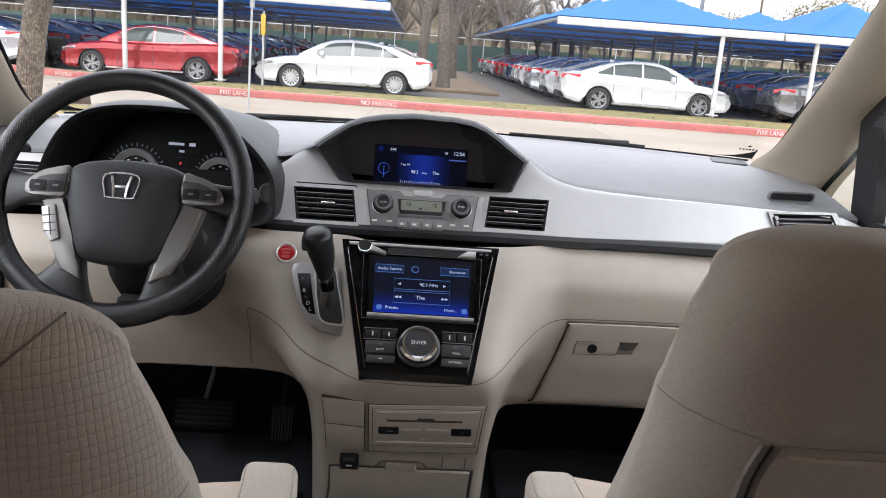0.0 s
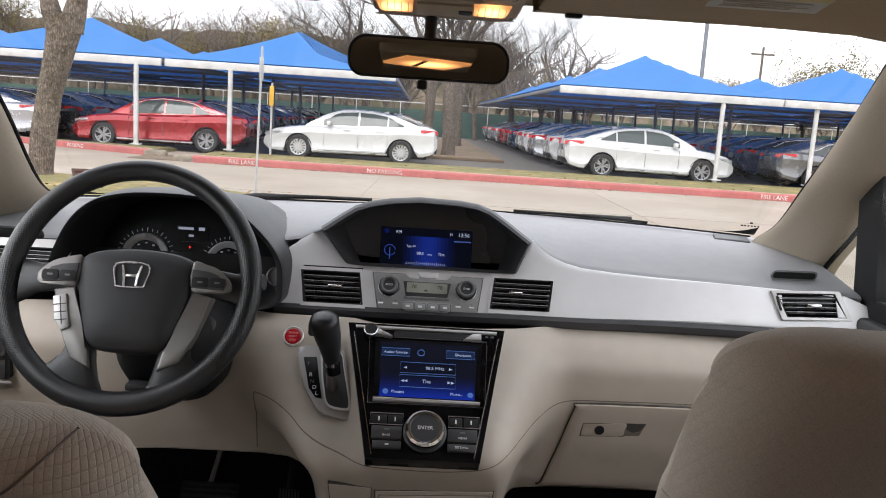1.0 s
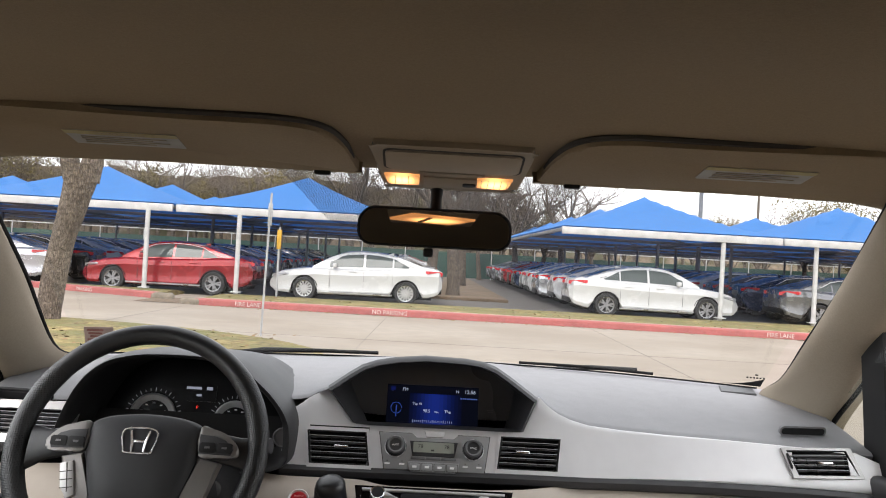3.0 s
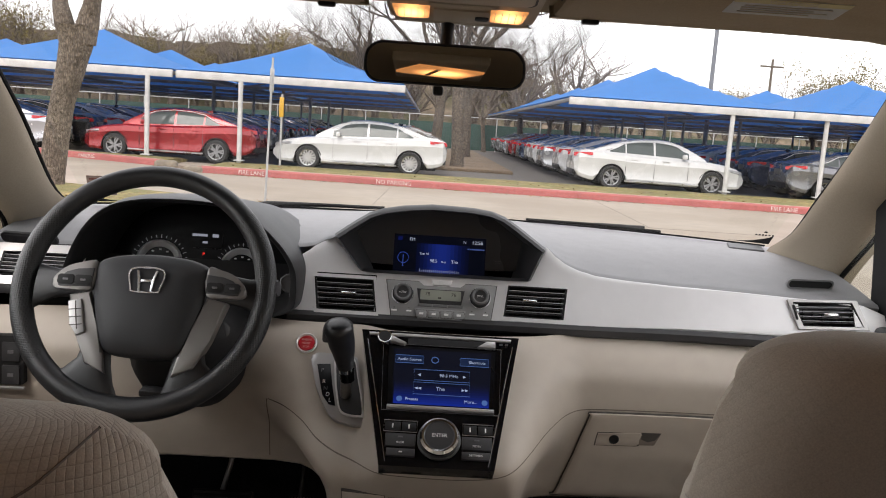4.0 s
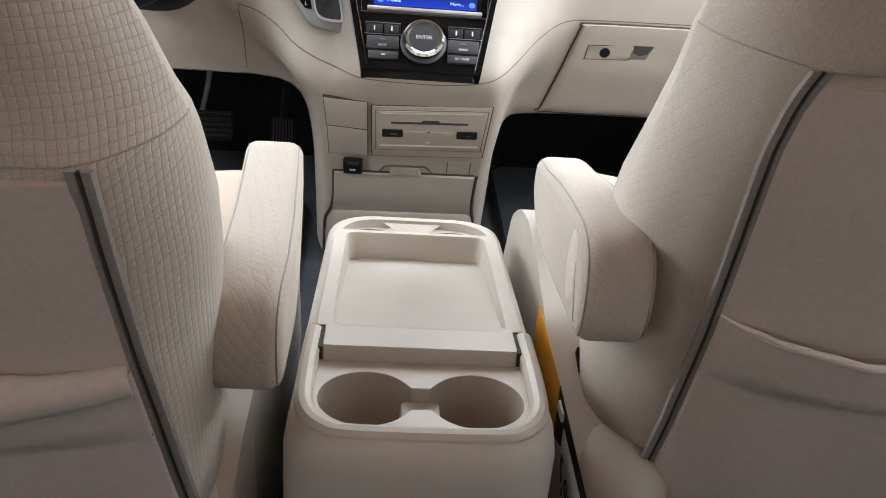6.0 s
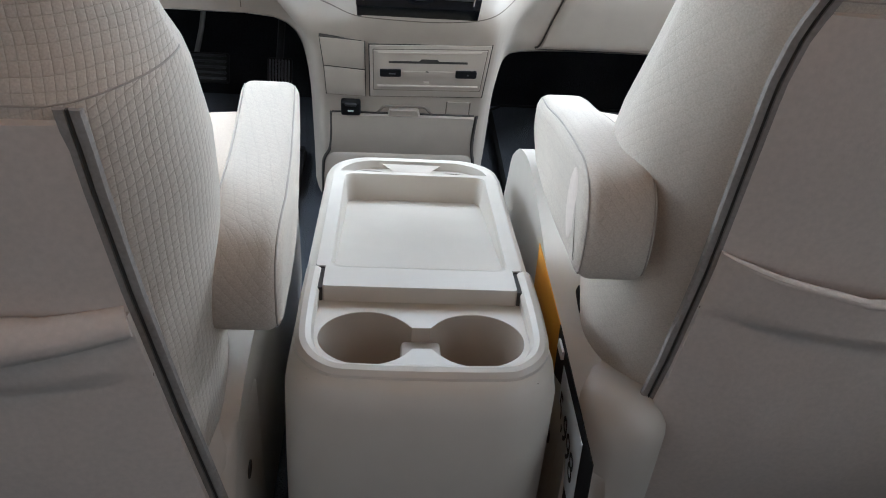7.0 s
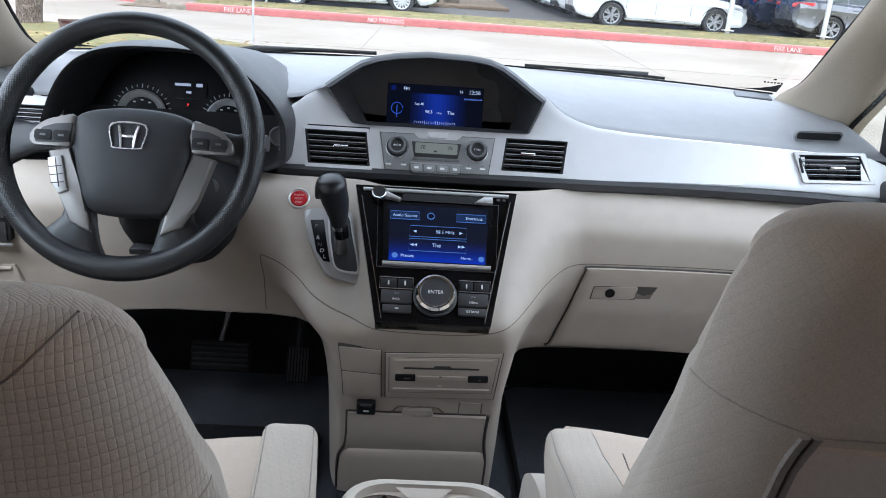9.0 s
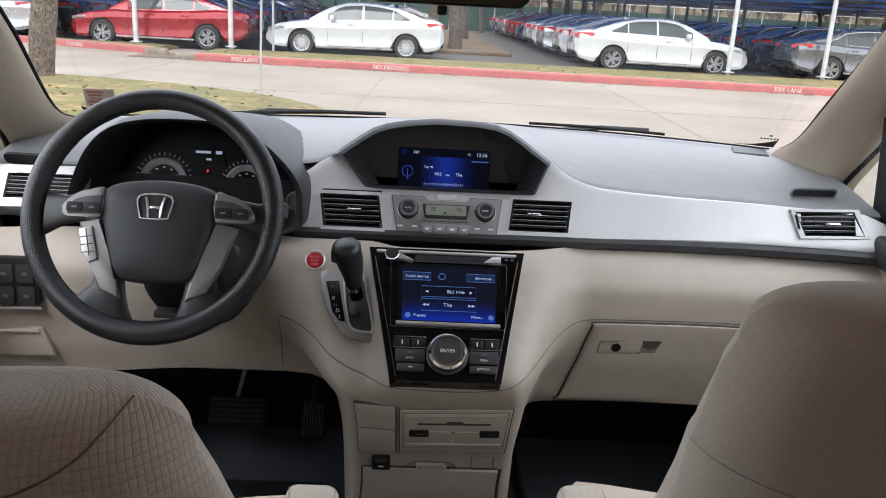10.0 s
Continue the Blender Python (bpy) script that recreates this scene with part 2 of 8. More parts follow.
def add_frame(bm, outer, inner, m, depth):
    """A flat frame: the area between two outlines of equal length."""
    a = [[bm.verts.new(m @ V(x, y, z)) for x, y in o] for o, z in ((outer, 0), (inner, 0), (inner, -depth), (outer, -depth))]
    n = len(outer)
    for p, q in ((0, 1), (1, 2), (2, 3), (3, 0)):
        for i in range(n):
            j = (i + 1) % n
            bm.faces.new((a[p][i], a[p][j], a[q][j], a[q][i]))
    return bm


def rrect(w, h, r, n=5, cx=0.0, cy=0.0):
    out = []
    for sx, sy, a in ((1, 1, 0), (-1, 1, 90), (-1, -1, 180), (1, -1, 270)):
        for k in range(n + 1):
            t = radians(a + 90 * k / n)
            out.append((cx + sx * (w / 2 - r) + r * math.cos(t), cy + sy * (h / 2 - r) + r * math.sin(t)))
    return out


def smooth_line(pts, n=8, loop=False):
    """A soft curve through points (Catmull-Rom)."""
    pts = [Vector(p) for p in pts]
    out = []
    m = len(pts)
    for i in range(m if loop else m - 1):
        g = (lambda k: pts[k % m]) if loop else (lambda k: pts[min(max(k, 0), m - 1)])
        p0, p1, p2, p3 = g(i - 1), g(i), g(i + 1), g(i + 2)
        for k in range(n):
            t = k / n
            out.append(0.5 * ((2 * p1) + (p2 - p0) * t + (2 * p0 - 5 * p1 + 4 * p2 - p3) * t * t + (3 * p1 - p0 - 3 * p2 + p3) * t ** 3))
    if not loop:
        out.append(pts[-1])
    return out


def lerp_at(table, x):
    """Piecewise linear value from a table of (x, value)."""
    if x <= table[0][0]:
        return table[0][1]
    for (a, va), (b, vb) in zip(table, table[1:]):
        if x <= b:
            return va + (vb - va) * (x - a) / (b - a)
    return table[-1][1]


def ease_at(table, x):
    """As lerp_at, but with a soft step between the values."""
    if x <= table[0][0]:
        return table[0][1]
    for (a, va), (b, vb) in zip(table, table[1:]):
        if x <= b:
            t = (x - a) / (b - a)
            t = t * t * (3 - 2 * t)
            return va + (vb - va) * t
    return table[-1][1]


def sheet(f, us, vs_, thick=0.0, hole=None, back=None):
    """A surface f(u, v) on a net of lines, with cells left out where hole(u, v) says so."""
    bm = bmesh.new()
    g = [[bm.verts.new(f(u, v)) for v in vs_] for u in us]
    for i in range(len(us) - 1):
        for j in range(len(vs_) - 1):
            if hole and hole((us[i] + us[i + 1]) / 2, (vs_[j] + vs_[j + 1]) / 2):
                continue
            bm.faces.new((g[i][j], g[i + 1][j], g[i + 1][j + 1], g[i][j + 1]))
    loose = [v for v in bm.verts if not v.link_faces]
    bmesh.ops.delete(bm, geom=loose, context='VERTS')
    if thick:
        back = back or V(0, thick, 0)
        r = bmesh.ops.extrude_face_region(bm, geom=bm.faces[:], use_keep_orig=True)
        bmesh.ops.translate(bm, vec=back, verts=[e for e in r["geom"] if isinstance(e, bmesh.types.BMVert)])
    return bm


def span(a, b, n):
    return [a + (b - a) * i / n for i in range(n + 1)]


def text_mesh(name, body, size, m, material, parent=None, align='CENTER'):
    """Lettering as a thin mesh in the local xy plane of m."""
    cu = bpy.data.curves.new(name, 'FONT')
    cu.body, cu.size, cu.align_x, cu.align_y, cu.extrude = body, size, align, 'CENTER', 0.00015
    tmp = bpy.data.objects.new(name, cu)
    scene.collection.objects.link(tmp)
    bpy.context.view_layer.update()
    me = bpy.data.meshes.new_from_object(tmp.evaluated_get(bpy.context.evaluated_depsgraph_get()))
    bpy.data.objects.remove(tmp)
    me.transform(m)
    me.materials.clear()
    me.materials.append(material)
    ob = new(name, me)
    if parent:
        ob.parent = parent
    return ob


def facing(p, tilt=0.0, turn=0.0):
    """A local frame at p whose xy plane faces the cabin: x right, y up, z to the rear; tilt leans its top forward, in degrees."""
    return Matrix.Translation(p) @ pose(0, 0, 0, 0, 0, turn) @ pose(0, 0, 0, 90 - tilt, 0, 0)


# ---- the van's shell ----
def ceil_z(x, y):
    s = min(max((y - 0.95) / 0.46, 0), 1)
    return 1.618 - 0.062 * s * s * (3 - 2 * s) - 0.030 * (abs(x + 0.02) / 0.78) ** 6


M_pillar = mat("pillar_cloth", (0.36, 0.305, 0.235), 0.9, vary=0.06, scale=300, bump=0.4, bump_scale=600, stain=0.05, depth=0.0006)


def build_shell():
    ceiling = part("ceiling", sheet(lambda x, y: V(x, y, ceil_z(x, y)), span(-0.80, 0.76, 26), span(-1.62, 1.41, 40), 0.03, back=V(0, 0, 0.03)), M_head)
    tagged(ceiling, "beige woven headliner of the minivan cabin", "headliner", kind="structure")
    roof = part("roof", sheet(lambda x, y: V(x, y, ceil_z(x, y) + 0.06), span(-0.84, 0.80, 12), span(-1.68, 1.46, 12), 0.02, back=V(0, 0, 0.02)), M_darkgrey)
    tagged(roof, "outer roof panel above the headliner", "roof", kind="structure")
    bm = box((0, 0.2, 0.385), (1.76, 3.7, 0.03))
    floor = tagged(part("floor", bm, M_carpet), "dark charcoal carpet of the cabin floor", "carpet", kind="structure")
    bm = bmesh.new()
    add_box(bm, (0, 2.03, 0.74), (1.96, 0.04, 0.74), m=pose(0, 0, 0, -10))
    add_box(bm, (0, 2.13, 1.085), (1.96, 0.12, 0.02))
    tagged(part("wall_front", bm, M_carpetshade), "bulkhead behind the footwells, its colour darkened for their shade", "bulkhead", kind="structure")
    # side walls, one ring of sill, posts and rail on each hand
    for side, name in ((-1, "wall_left"), (1, "wall_right")):
        x0 = -0.025
        def P(y, z):
            lean = max(z - 1.0, 0) * 0.24
            return V(x0 + side * (0.885 - lean), y, z)
        bm = bmesh.new()
        def panel(y1, y2, z1, z2):
            a = [P(y1, z1), P(y2, z1), P(y2, z2), P(y1, z2)]
            out = V(side * 0.05, 0, 0)
            add_loft(bm, [a, [p + out for p in a]])
        panel(-1.62, 2.06, 0.38, 1.03)
        panel(-1.62, 1.30, 1.46, 1.60)
        panel(-1.62, -1.45, 1.03, 1.46)
        panel(-0.62, -0.50, 1.03, 1.46)
        panel(0.28, 0.44, 1.03, 1.46)
        w = part(name, bm, M_beige)
        tagged(w, "beige plastic side trim of the minivan cabin", "side trim", kind="structure")
        bm = bmesh.new()
        for y1, y2 in ((-1.45, -0.62), (-0.50, 0.28)):
            a = [P(y1, 1.03), P(y2, 1.03), P(y2, 1.46), P(y1, 1.46)]
            add_loft(bm, [[p + V(side * 0.02, 0, 0) for p in a], [p + V(side * 0.024, 0, 0) for p in a]])
        r = tagged(part("window_rear", bm, M_tint), "dark privacy glass of the rear side windows", "window", kind="structure")
        bm = bmesh.new()
        a = [P(0.44, 1.03), P(1.92, 1.03), P(1.92, 1.06), P(1.30, 1.46), P(0.44, 1.46)]
        add_loft(bm, [[p + V(side * 0.02, 0, 0) for p in a], [p + V(side * 0.024, 0, 0) for p in a]])
        r = tagged(part("window_front", bm, M_pane), "clear glass of the front door window", "window", kind="structure")
        r.visible_shadow = False
    # back of the cabin with the tailgate glass
    bm = bmesh.new()
    for c, s in (((0, -1.64, 0.72), (1.8, 0.04, 0.68)), ((0, -1.64, 1.53), (1.7, 0.04, 0.16)), ((-0.78, -1.64, 1.25), (0.2, 0.04, 0.42)), ((0.74, -1.64, 1.25), (0.2, 0.04, 0.42))):
        add_box(bm, c, s)
    tagged(part("wall_rear", bm, M_beige), "beige inner trim of the tailgate", "tailgate trim", kind="structure")
    r = tagged(part("window_tailgate", box((0, -1.645, 1.25), (1.4, 0.005, 0.4)), M_tint), "dark privacy glass of the tailgate", "window", kind="structure")

    # windscreen
    def ws(u, v):
        a = V(-0.025 + 0.84 * u, 2.275 - 0.17 * u * u, 1.142 - 0.008 * u * u)
        b = V(-0.025 + 0.76 * u, 1.415 - 0.05 * u * u, 1.562 - 0.014 * u * u)
        p = a.lerp(b, v)
        p.z += 0.035 * math.sin(math.pi * v)
        return p
    wsc = tagged(part("windscreen", sheet(ws, span(-1, 1, 24), span(0, 1, 14)), M_pane), "clear laminated windscreen", "windscreen", kind="structure")
    wsc.visible_shadow = False
    # dotted shade band printed round the mirror foot
    m = bpy.data.materials.new("dotted_frit")
    m.use_nodes = True
    nt = m.node_tree
    b = nt.nodes["Principled BSDF"]
    b.inputs["Base Color"].default_value = (0.012, 0.012, 0.013, 1)
    b.inputs["Roughness"].default_value = 0.7
    tc = nt.nodes.new("ShaderNodeTexCoord")
    mp = nt.nodes.new("ShaderNodeVectorMath")
    mp.operation = 'SCALE'
    mp.inputs["Scale"].default_value = 230
    nt.links.new(tc.outputs["Object"], mp.inputs[0])
    sep = nt.nodes.new("ShaderNodeSeparateXYZ")
    nt.links.new(mp.outputs[0], sep.inputs[0])
    sx = nt.nodes.new("ShaderNodeMath"); sx.operation = 'SINE'
    sy = nt.nodes.new("ShaderNodeMath"); sy.operation = 'SINE'
    sm = nt.nodes.new("ShaderNodeMath"); sm.operation = 'MULTIPLY'
    for axis, node in ((0, sx), (1, sy)):
        k = nt.nodes.new("ShaderNodeMath"); k.operation = 'MULTIPLY'
        k.inputs[1].default_value = 6.283
        nt.links.new(sep.outputs[axis], k.inputs[0])
        nt.links.new(k.outputs[0], node.inputs[0])
    nt.links.new(sx.outputs[0], sm.inputs[0])
    nt.links.new(sy.outputs[0], sm.inputs[1])
    gt = nt.nodes.new("ShaderNodeMath"); gt.operation = 'LESS_THAN'
    gt.inputs[1].default_value = -0.12
    nt.links.new(sm.outputs[0], gt.inputs[0])
    nt.links.new(gt.outputs[0], b.inputs["Alpha"])
    def frit(u, v):
        low = 0.83 - 0.13 * (1 - min(abs(u) ** 4, 1)) if abs(u) < 0.9 else 0.83 + 0.13 * (abs(u) - 0.9) / 0.1
        p = ws(0.31 * u * (1.18 - 0.18 * (1 - v)) - 0.01, low + (0.995 - low) * v)
        return p + V(0, -0.004, -0.005)
    tagged(part("windscreen_shade_band", sheet(frit, span(-1, 1, 20), span(0, 1, 6)), m), "black dotted shade band printed on the windscreen", "shade band", kind="structure")
    # black ceramic edge along the foot of the glass
    bm = sheet(lambda u, v: ws(u, v) + V(0, -0.003, -0.003), span(-0.99, 0.99, 24), [0, 0.010])
    tagged(part("windscreen_edge", bm, M_black), "black ceramic edge of the windscreen", "windscreen edge", kind="structure")

    # trim roll where headliner meets glass
    hd = tube([ws(u, 1.0) + V(0, -0.012, 0.006) for u in span(-1, 1, 24)], 0.013, 10)
    tagged(part("header_trim", hd, M_head), "beige trim roll along the top of the windscreen", "trim", kind="structure")
    for s in (-1, 1):
        bm = sheet(lambda k, v: ws(s * (0.86 + 0.135 * k), 0.018 + 0.045 * k ** 3 * v) + V(0, -0.004, -0.004), span(0, 1, 14), [0, 1])
        tagged(part("windscreen_corner", bm, M_black), "rounded black corner of the windscreen edge", "windscreen edge", kind="structure")
    # pillars beside the windscreen
    def pillar(name, stations):
        rings = []
        for inn, out in stations:
            inn, out = Vector(inn), Vector(out)
            mid = (inn + out) / 2
            c = V(0.0, 0.6, 1.25)
            rear = ((c - mid) * 1.0)
            along = (out - inn).normalized()
            rear = (rear - along * rear.dot(along)).normalized()
            w = (out - inn).length
            ring = []
            for k in range(9):
                a = math.pi * k / 8
                ring.append(mid - along * math.cos(a) * w / 2 + rear * math.sin(a) ** 0.8 * 0.035)
            ring.append(out - rear * 0.03)
            ring.append(inn - rear * 0.025)
            rings.append(ring)
        fine = [smooth_line(list(r), 5) for r in zip(*rings)]
        ob = part(name, loft([list(r) for r in zip(*fine)]), M_pillar)
        for k, rad in ((0, 0.005), (8, 0.006)):
            part("seal", tube([p + V(0, 0.004, -0.002) for p in fine[k]], rad, 8), M_rubber, ob, "black rubber seal")
        return ob
    r = pillar("pillar_right", [((0.80, 2.08, 1.105), (0.865, 1.84, 1.05)), ((0.797, 2.03, 1.140), (0.848, 1.80, 1.109)), ((0.778, 1.89, 1.19), (0.852, 1.70, 1.208)), ((0.757, 1.745, 1.284), (0.842, 1.62, 1.29)), ((0.75, 1.60, 1.40), (0.80, 1.48, 1.37)), ((0.68, 1.33, 1.545), (0.75, 1.12, 1.54))])
    tagged(r, "beige cloth-covered pillar trim beside the windscreen", "pillar trim", kind="structure")
    r = pillar("pillar_left", [((-0.84, 2.08, 1.105), (-0.91, 1.86, 1.05)), ((-0.838, 2.00, 1.140), (-0.905, 1.80, 1.10)), ((-0.815, 1.82, 1.19), (-0.89, 1.74, 1.15)), ((-0.79, 1.63, 1.345), (-0.885, 1.60, 1.25)), ((-0.765, 1.45, 1.47), (-0.85, 1.36, 1.42)), ((-0.72, 1.33, 1.545), (-0.80, 1.12, 1.54))])
    tagged(r, "beige cloth-covered pillar trim beside the windscreen", "pillar trim", kind="structure")


build_shell()
# ---- dashboard ----
PAD_FRONT = [(-0.90, 1.100), (-0.70, 1.105), (-0.30, 1.125), (-0.255, 1.130), (-0.215, 1.152), (-0.175, 1.180), (-0.150, 1.196), (-0.122, 1.208), (-0.085, 1.216), (-0.02, 1.222), (0.06, 1.2195), (0.092, 1.215), (0.114, 1.206), (0.140, 1.189), (0.195, 1.152), (0.204, 1.151), (0.220, 1.136), (0.240, 1.123), (0.265, 1.113), (0.30, 1.105), (0.36, 1.100), (0.45, 1.096), (0.84, 1.089)]
PAD_Y = [(-0.90, 1.66), (-0.55, 1.70), (-0.30, 1.69), (-0.20, 1.668), (0.19, 1.668), (0.26, 1.69), (0.40, 1.70), (0.60, 1.695), (0.84, 1.655)]


def glass_foot(x):
    return 2.285 - 0.17 * ((x + 0.025) / 0.84) ** 2


def trim_y(x, z):
    """How far forward the silver panel's face lies."""
    end = 0.05 * max(0, (abs(x) - 0.35) / 0.45) ** 2
    return 1.622 + 0.55 * (z - 1.012) - end


SIDE_Y = [(0.66, 1.62), (0.70, 1.598), (0.80, 1.578), (0.855, 1.568), (0.87, 1.566), (0.93, 1.566), (0.965, 1.588), (0.985, 1.614), (1.005, 1.65)]
LEFT_Y = [(0.40, 1.475), (0.60, 1.452), (0.66, 1.434), (0.74, 1.412), (0.79, 1.392), (0.812, 1.405), (0.847, 1.464), (0.941, 1.551), (0.962, 1.565), (0.985, 1.588), (1.005, 1.62)]
MID_Y = [(0.40, 1.475), (0.60, 1.452), (0.66, 1.432), (0.74, 1.408), (0.79, 1.378), (0.812, 1.368), (0.83, 1.374), (0.863, 1.412), (0.972, 1.528), (0.99, 1.552), (1.005, 1.60)]


FOOT_LEFT = [(0.0, 0.42), (0.176, 0.42), (0.179, 0.50), (0.184, 0.575), (0.190, 0.632), (0.200, 0.672), (0.212, 0.696), (0.228, 0.710), (0.250, 0.720), (0.30, 0.725), (0.50, 0.725), (0.90, 0.70)]
FOOT_RIGHT = [(0.0, 0.42), (0.136, 0.42), (0.143, 0.50), (0.150, 0.562), (0.157, 0.606), (0.164, 0.638), (0.174, 0.657), (0.190, 0.667), (0.210, 0.672), (0.240, 0.675), (0.30, 0.678), (0.84, 0.683)]


def lower_raw(x, z):
    """How far forward the beige lower panel lies, before its creases are eased."""
    if x < 0:
        inner = lerp_at([(0.60, 0.165), (0.74, 0.165), (0.80, 0.185), (0.86, 0.215), (1.0, 0.27)], z)
        outer = lerp_at([(0.60, 0.188), (0.74, 0.215), (0.80, 0.30), (0.86, 0.37), (1.0, 0.38)], z)
    else:
        inner = lerp_at([(0.60, 0.136), (0.74, 0.140), (0.80, 0.12), (0.86, 0.12), (1.0, 0.14)], z)
        outer = lerp_at([(0.60, 0.165), (0.74, 0.190), (0.80, 0.25), (0.86, 0.28), (1.0, 0.28)], z)
    t = min(max((abs(x) - inner) / (outer - inner), 0), 1)
    t = t * t * (3 - 2 * t)
    side = ease_at(SIDE_Y, z) - 0.05 * max(0, (abs(x) - 0.45) / 0.4) ** 2
    k = min(max((-x - 0.095) / 0.04, 0), 1)
    mid = lerp_at(MID_Y, z) * (1 - k) + lerp_at(LEFT_Y, z) * k + 0.012 * min(max((x - 0.10) / 0.04, 0), 1) * min(max((z - 0.80) / 0.05, 0), 1)
    return mid * (1 - t) + side * t


EASE = 0.006
EASED = np.array([[lower_raw(-0.93 + EASE * i, 0.38 + EASE * j) for j in range(108)] for i in range(306)])
for axis in (0, 1):
    for turn_ in range(6):
        wide = np.pad(EASED, [(1, 1) if k == axis else (0, 0) for k in (0, 1)], mode="edge")
        EASED = 0.5 * EASED + 0.25 * (wide[:-2] + wide[2:] if axis == 0 else wide[:, :-2] + wide[:, 2:])


def lower_y(x, z):
    """How far forward the beige lower panel lies."""
    a, b = min(max((x + 0.93) / EASE, 0), 304.999), min(max((z - 0.38) / EASE, 0), 106.999)
    i, j = int(a), int(b)
    a, b = a - i, b - j
    return float((EASED[i, j] * (1 - a) + EASED[i + 1, j] * a) * (1 - b) + (EASED[i, j + 1] * (1 - a) + EASED[i + 1, j + 1] * a) * b)


def lower_foot(x):
    """Bottom edge of the beige lower panel."""
    return lerp_at(FOOT_LEFT if x < 0 else FOOT_RIGHT, abs(x))


def build_dashboard():
    dash = thing("dashboard", "two-tone dashboard with grey top, silver band and beige lower half", "dashboard")
    # grey padded top
    xs = sorted(set([round(v, 4) for v in span(-0.88, 0.83, 90)] + [-0.215, -0.135, 0.104, 0.195, 0.235]))
    def pad(x, v):
        zf = lerp_at(PAD_FRONT, x)
        yf = trim_y(x, zf) + 0.004 if x > 0.2 or -0.262 < x < -0.215 else lerp_at(PAD_Y, x)
        yb, zb = glass_foot(x) + 0.02, 1.128 + 0.012 * (1 - ((x + 0.025) / 0.85) ** 2)
        y = yf + (yb - yf) * v
        hump = max(zf - 1.10, 0)
        rise = 0.020 * max(1 - hump / 0.06, 0.10) * math.sin(math.pi * min(v * 1.1, 1))
        z = zf + (zb - zf) * (v ** (1.0 if hump < 0.02 else 0.8)) + rise
        if v == 0:
            z -= 0.004
        return V(x, y, z)
    part("top_pad", sheet(pad, xs, [0, 0.012, 0.03, 0.06] + span(0.1, 1, 16), 0, lambda x, v: -0.68 < x < -0.305 and v < 0.34), M_dashtop, dash, "grainy grey dash pad")
    part("pad_lip", sheet(lambda x, v: pad(x, 0) + V(0, 0.012 * v, -0.03 * v), [x for x in xs if x > 0.2], [0, 1]), M_dashtop, dash)
    # silver band with cut-outs for the vents
    ztop = [(-0.290, 1.10), (-0.262, 1.118), (-0.25, 1.128), (-0.213, 1.148), (-0.162, 1.089), (-0.15, 1.0865), (0.15, 1.0865), (0.168, 1.088), (0.200, 1.150), (0.204, 1.149), (0.220, 1.134), (0.240, 1.121), (0.265, 1.111), (0.30, 1.103), (0.36, 1.098), (0.45, 1.094), (0.80, 1.088), (0.835, 1.075)]
    tx = sorted(set([round(v, 4) for v in span(-0.290, 0.835, 92)] + [x for x, _ in ztop] + [-0.242, -0.127, 0.123, 0.240, 0.684, 0.782, -0.108, 0.104]))
    def band(x, v):
        zt = lerp_at(ztop, x)
        lo, hi = lerp_at([(0.26, 1.016), (0.64, 1.043)], x), lerp_at([(0.26, 1.081), (0.64, 1.088)], x)
        hi = min(hi, zt - 0.002)
        zb = lerp_at([(-0.262, 1.010), (0.3, 1.012), (0.84, 1.020)], x)
        if v <= 0.3:
            z = zb + (lo - zb) * v / 0.3
        elif v <= 0.7:
            z = lo + (hi - lo) * (v - 0.3) / 0.4
        else:
            z = hi + (zt - hi) * (v - 0.7) / 0.3
        y = trim_y(x, z) + 0.010 * max(0, (0.1 - v) / 0.1) ** 2 + (0.001 if v == 1 else 0)
        return V(x, y, z)
    def cut(x, v):
        return 0.3 < v < 0.7 and (-0.242 < x < -0.127 or 0.123 < x < 0.240 or 0.684 < x < 0.782)
    part("silver_band", sheet(band, tx, [0, 0.05, 0.1, 0.2, 0.3, 0.4, 0.5, 0.6, 0.7, 0.8, 0.9, 0.97, 1], 0.003, cut), M_silver, dash, "brushed silver trim band")
    # dark lower lip of the band
    prof = [(0.004, 0.003), (-0.002, -0.004), (-0.001, -0.015), (0.008, -0.021), (0.03, -0.022), (0.05, 0.0)]
    rings = []
    for x in span(-0.290, 0.84, 60):
        z0 = lerp_at([(-0.262, 1.010), (0.3, 1.012), (0.84, 1.020)], x)
        rings.append([V(x, trim_y(x, z0) + y - 0.004, z0 + z) for y, z in prof])
    part("band_lip", loft(rings), M_darkgrey, dash, "dark lower lip of the silver band")
    # silver end piece on the driver's side, in darker satin to imitate its shade
    bm = sheet(lambda x, v: V(x, 1.60 + 0.05 * v - 0.06 * (abs(x) - 0.7), 1.035 + 0.068 * v), [-0.885, -0.83, -0.825, -0.76, -0.70, -0.695, -0.675], [0, 0.2, 0.8, 1], 0.003, lambda x, v: -0.825 < x < -0.70 and 0.2 < v < 0.8)
    part("silver_end", bm, M_satin, dash)
    part("end_lip", box((-0.78, 1.615, 1.025), (0.21, 0.04, 0.018), 0.004), M_darkgrey, dash)
    # recessed black backing behind the band
    part("inner_backing", sheet(lambda x, z: V(x, 1.70, z), span(-0.88, 0.82, 10), [0.96, 1.085]), M_black, dash)
    # beige lower half
    lx = sorted(set(span(-0.885, 0.835, 120) + span(-0.36, -0.10, 90) + span(0.10, 0.32, 80) + [-a for a, _ in FOOT_LEFT[1:]] + [a for a, _ in FOOT_RIGHT[1:]]))
    def low(x, v):
        z = max(0.996 + (0.42 - 0.996) * v, lower_foot(x))
        return V(x, lower_y(x, z), z)
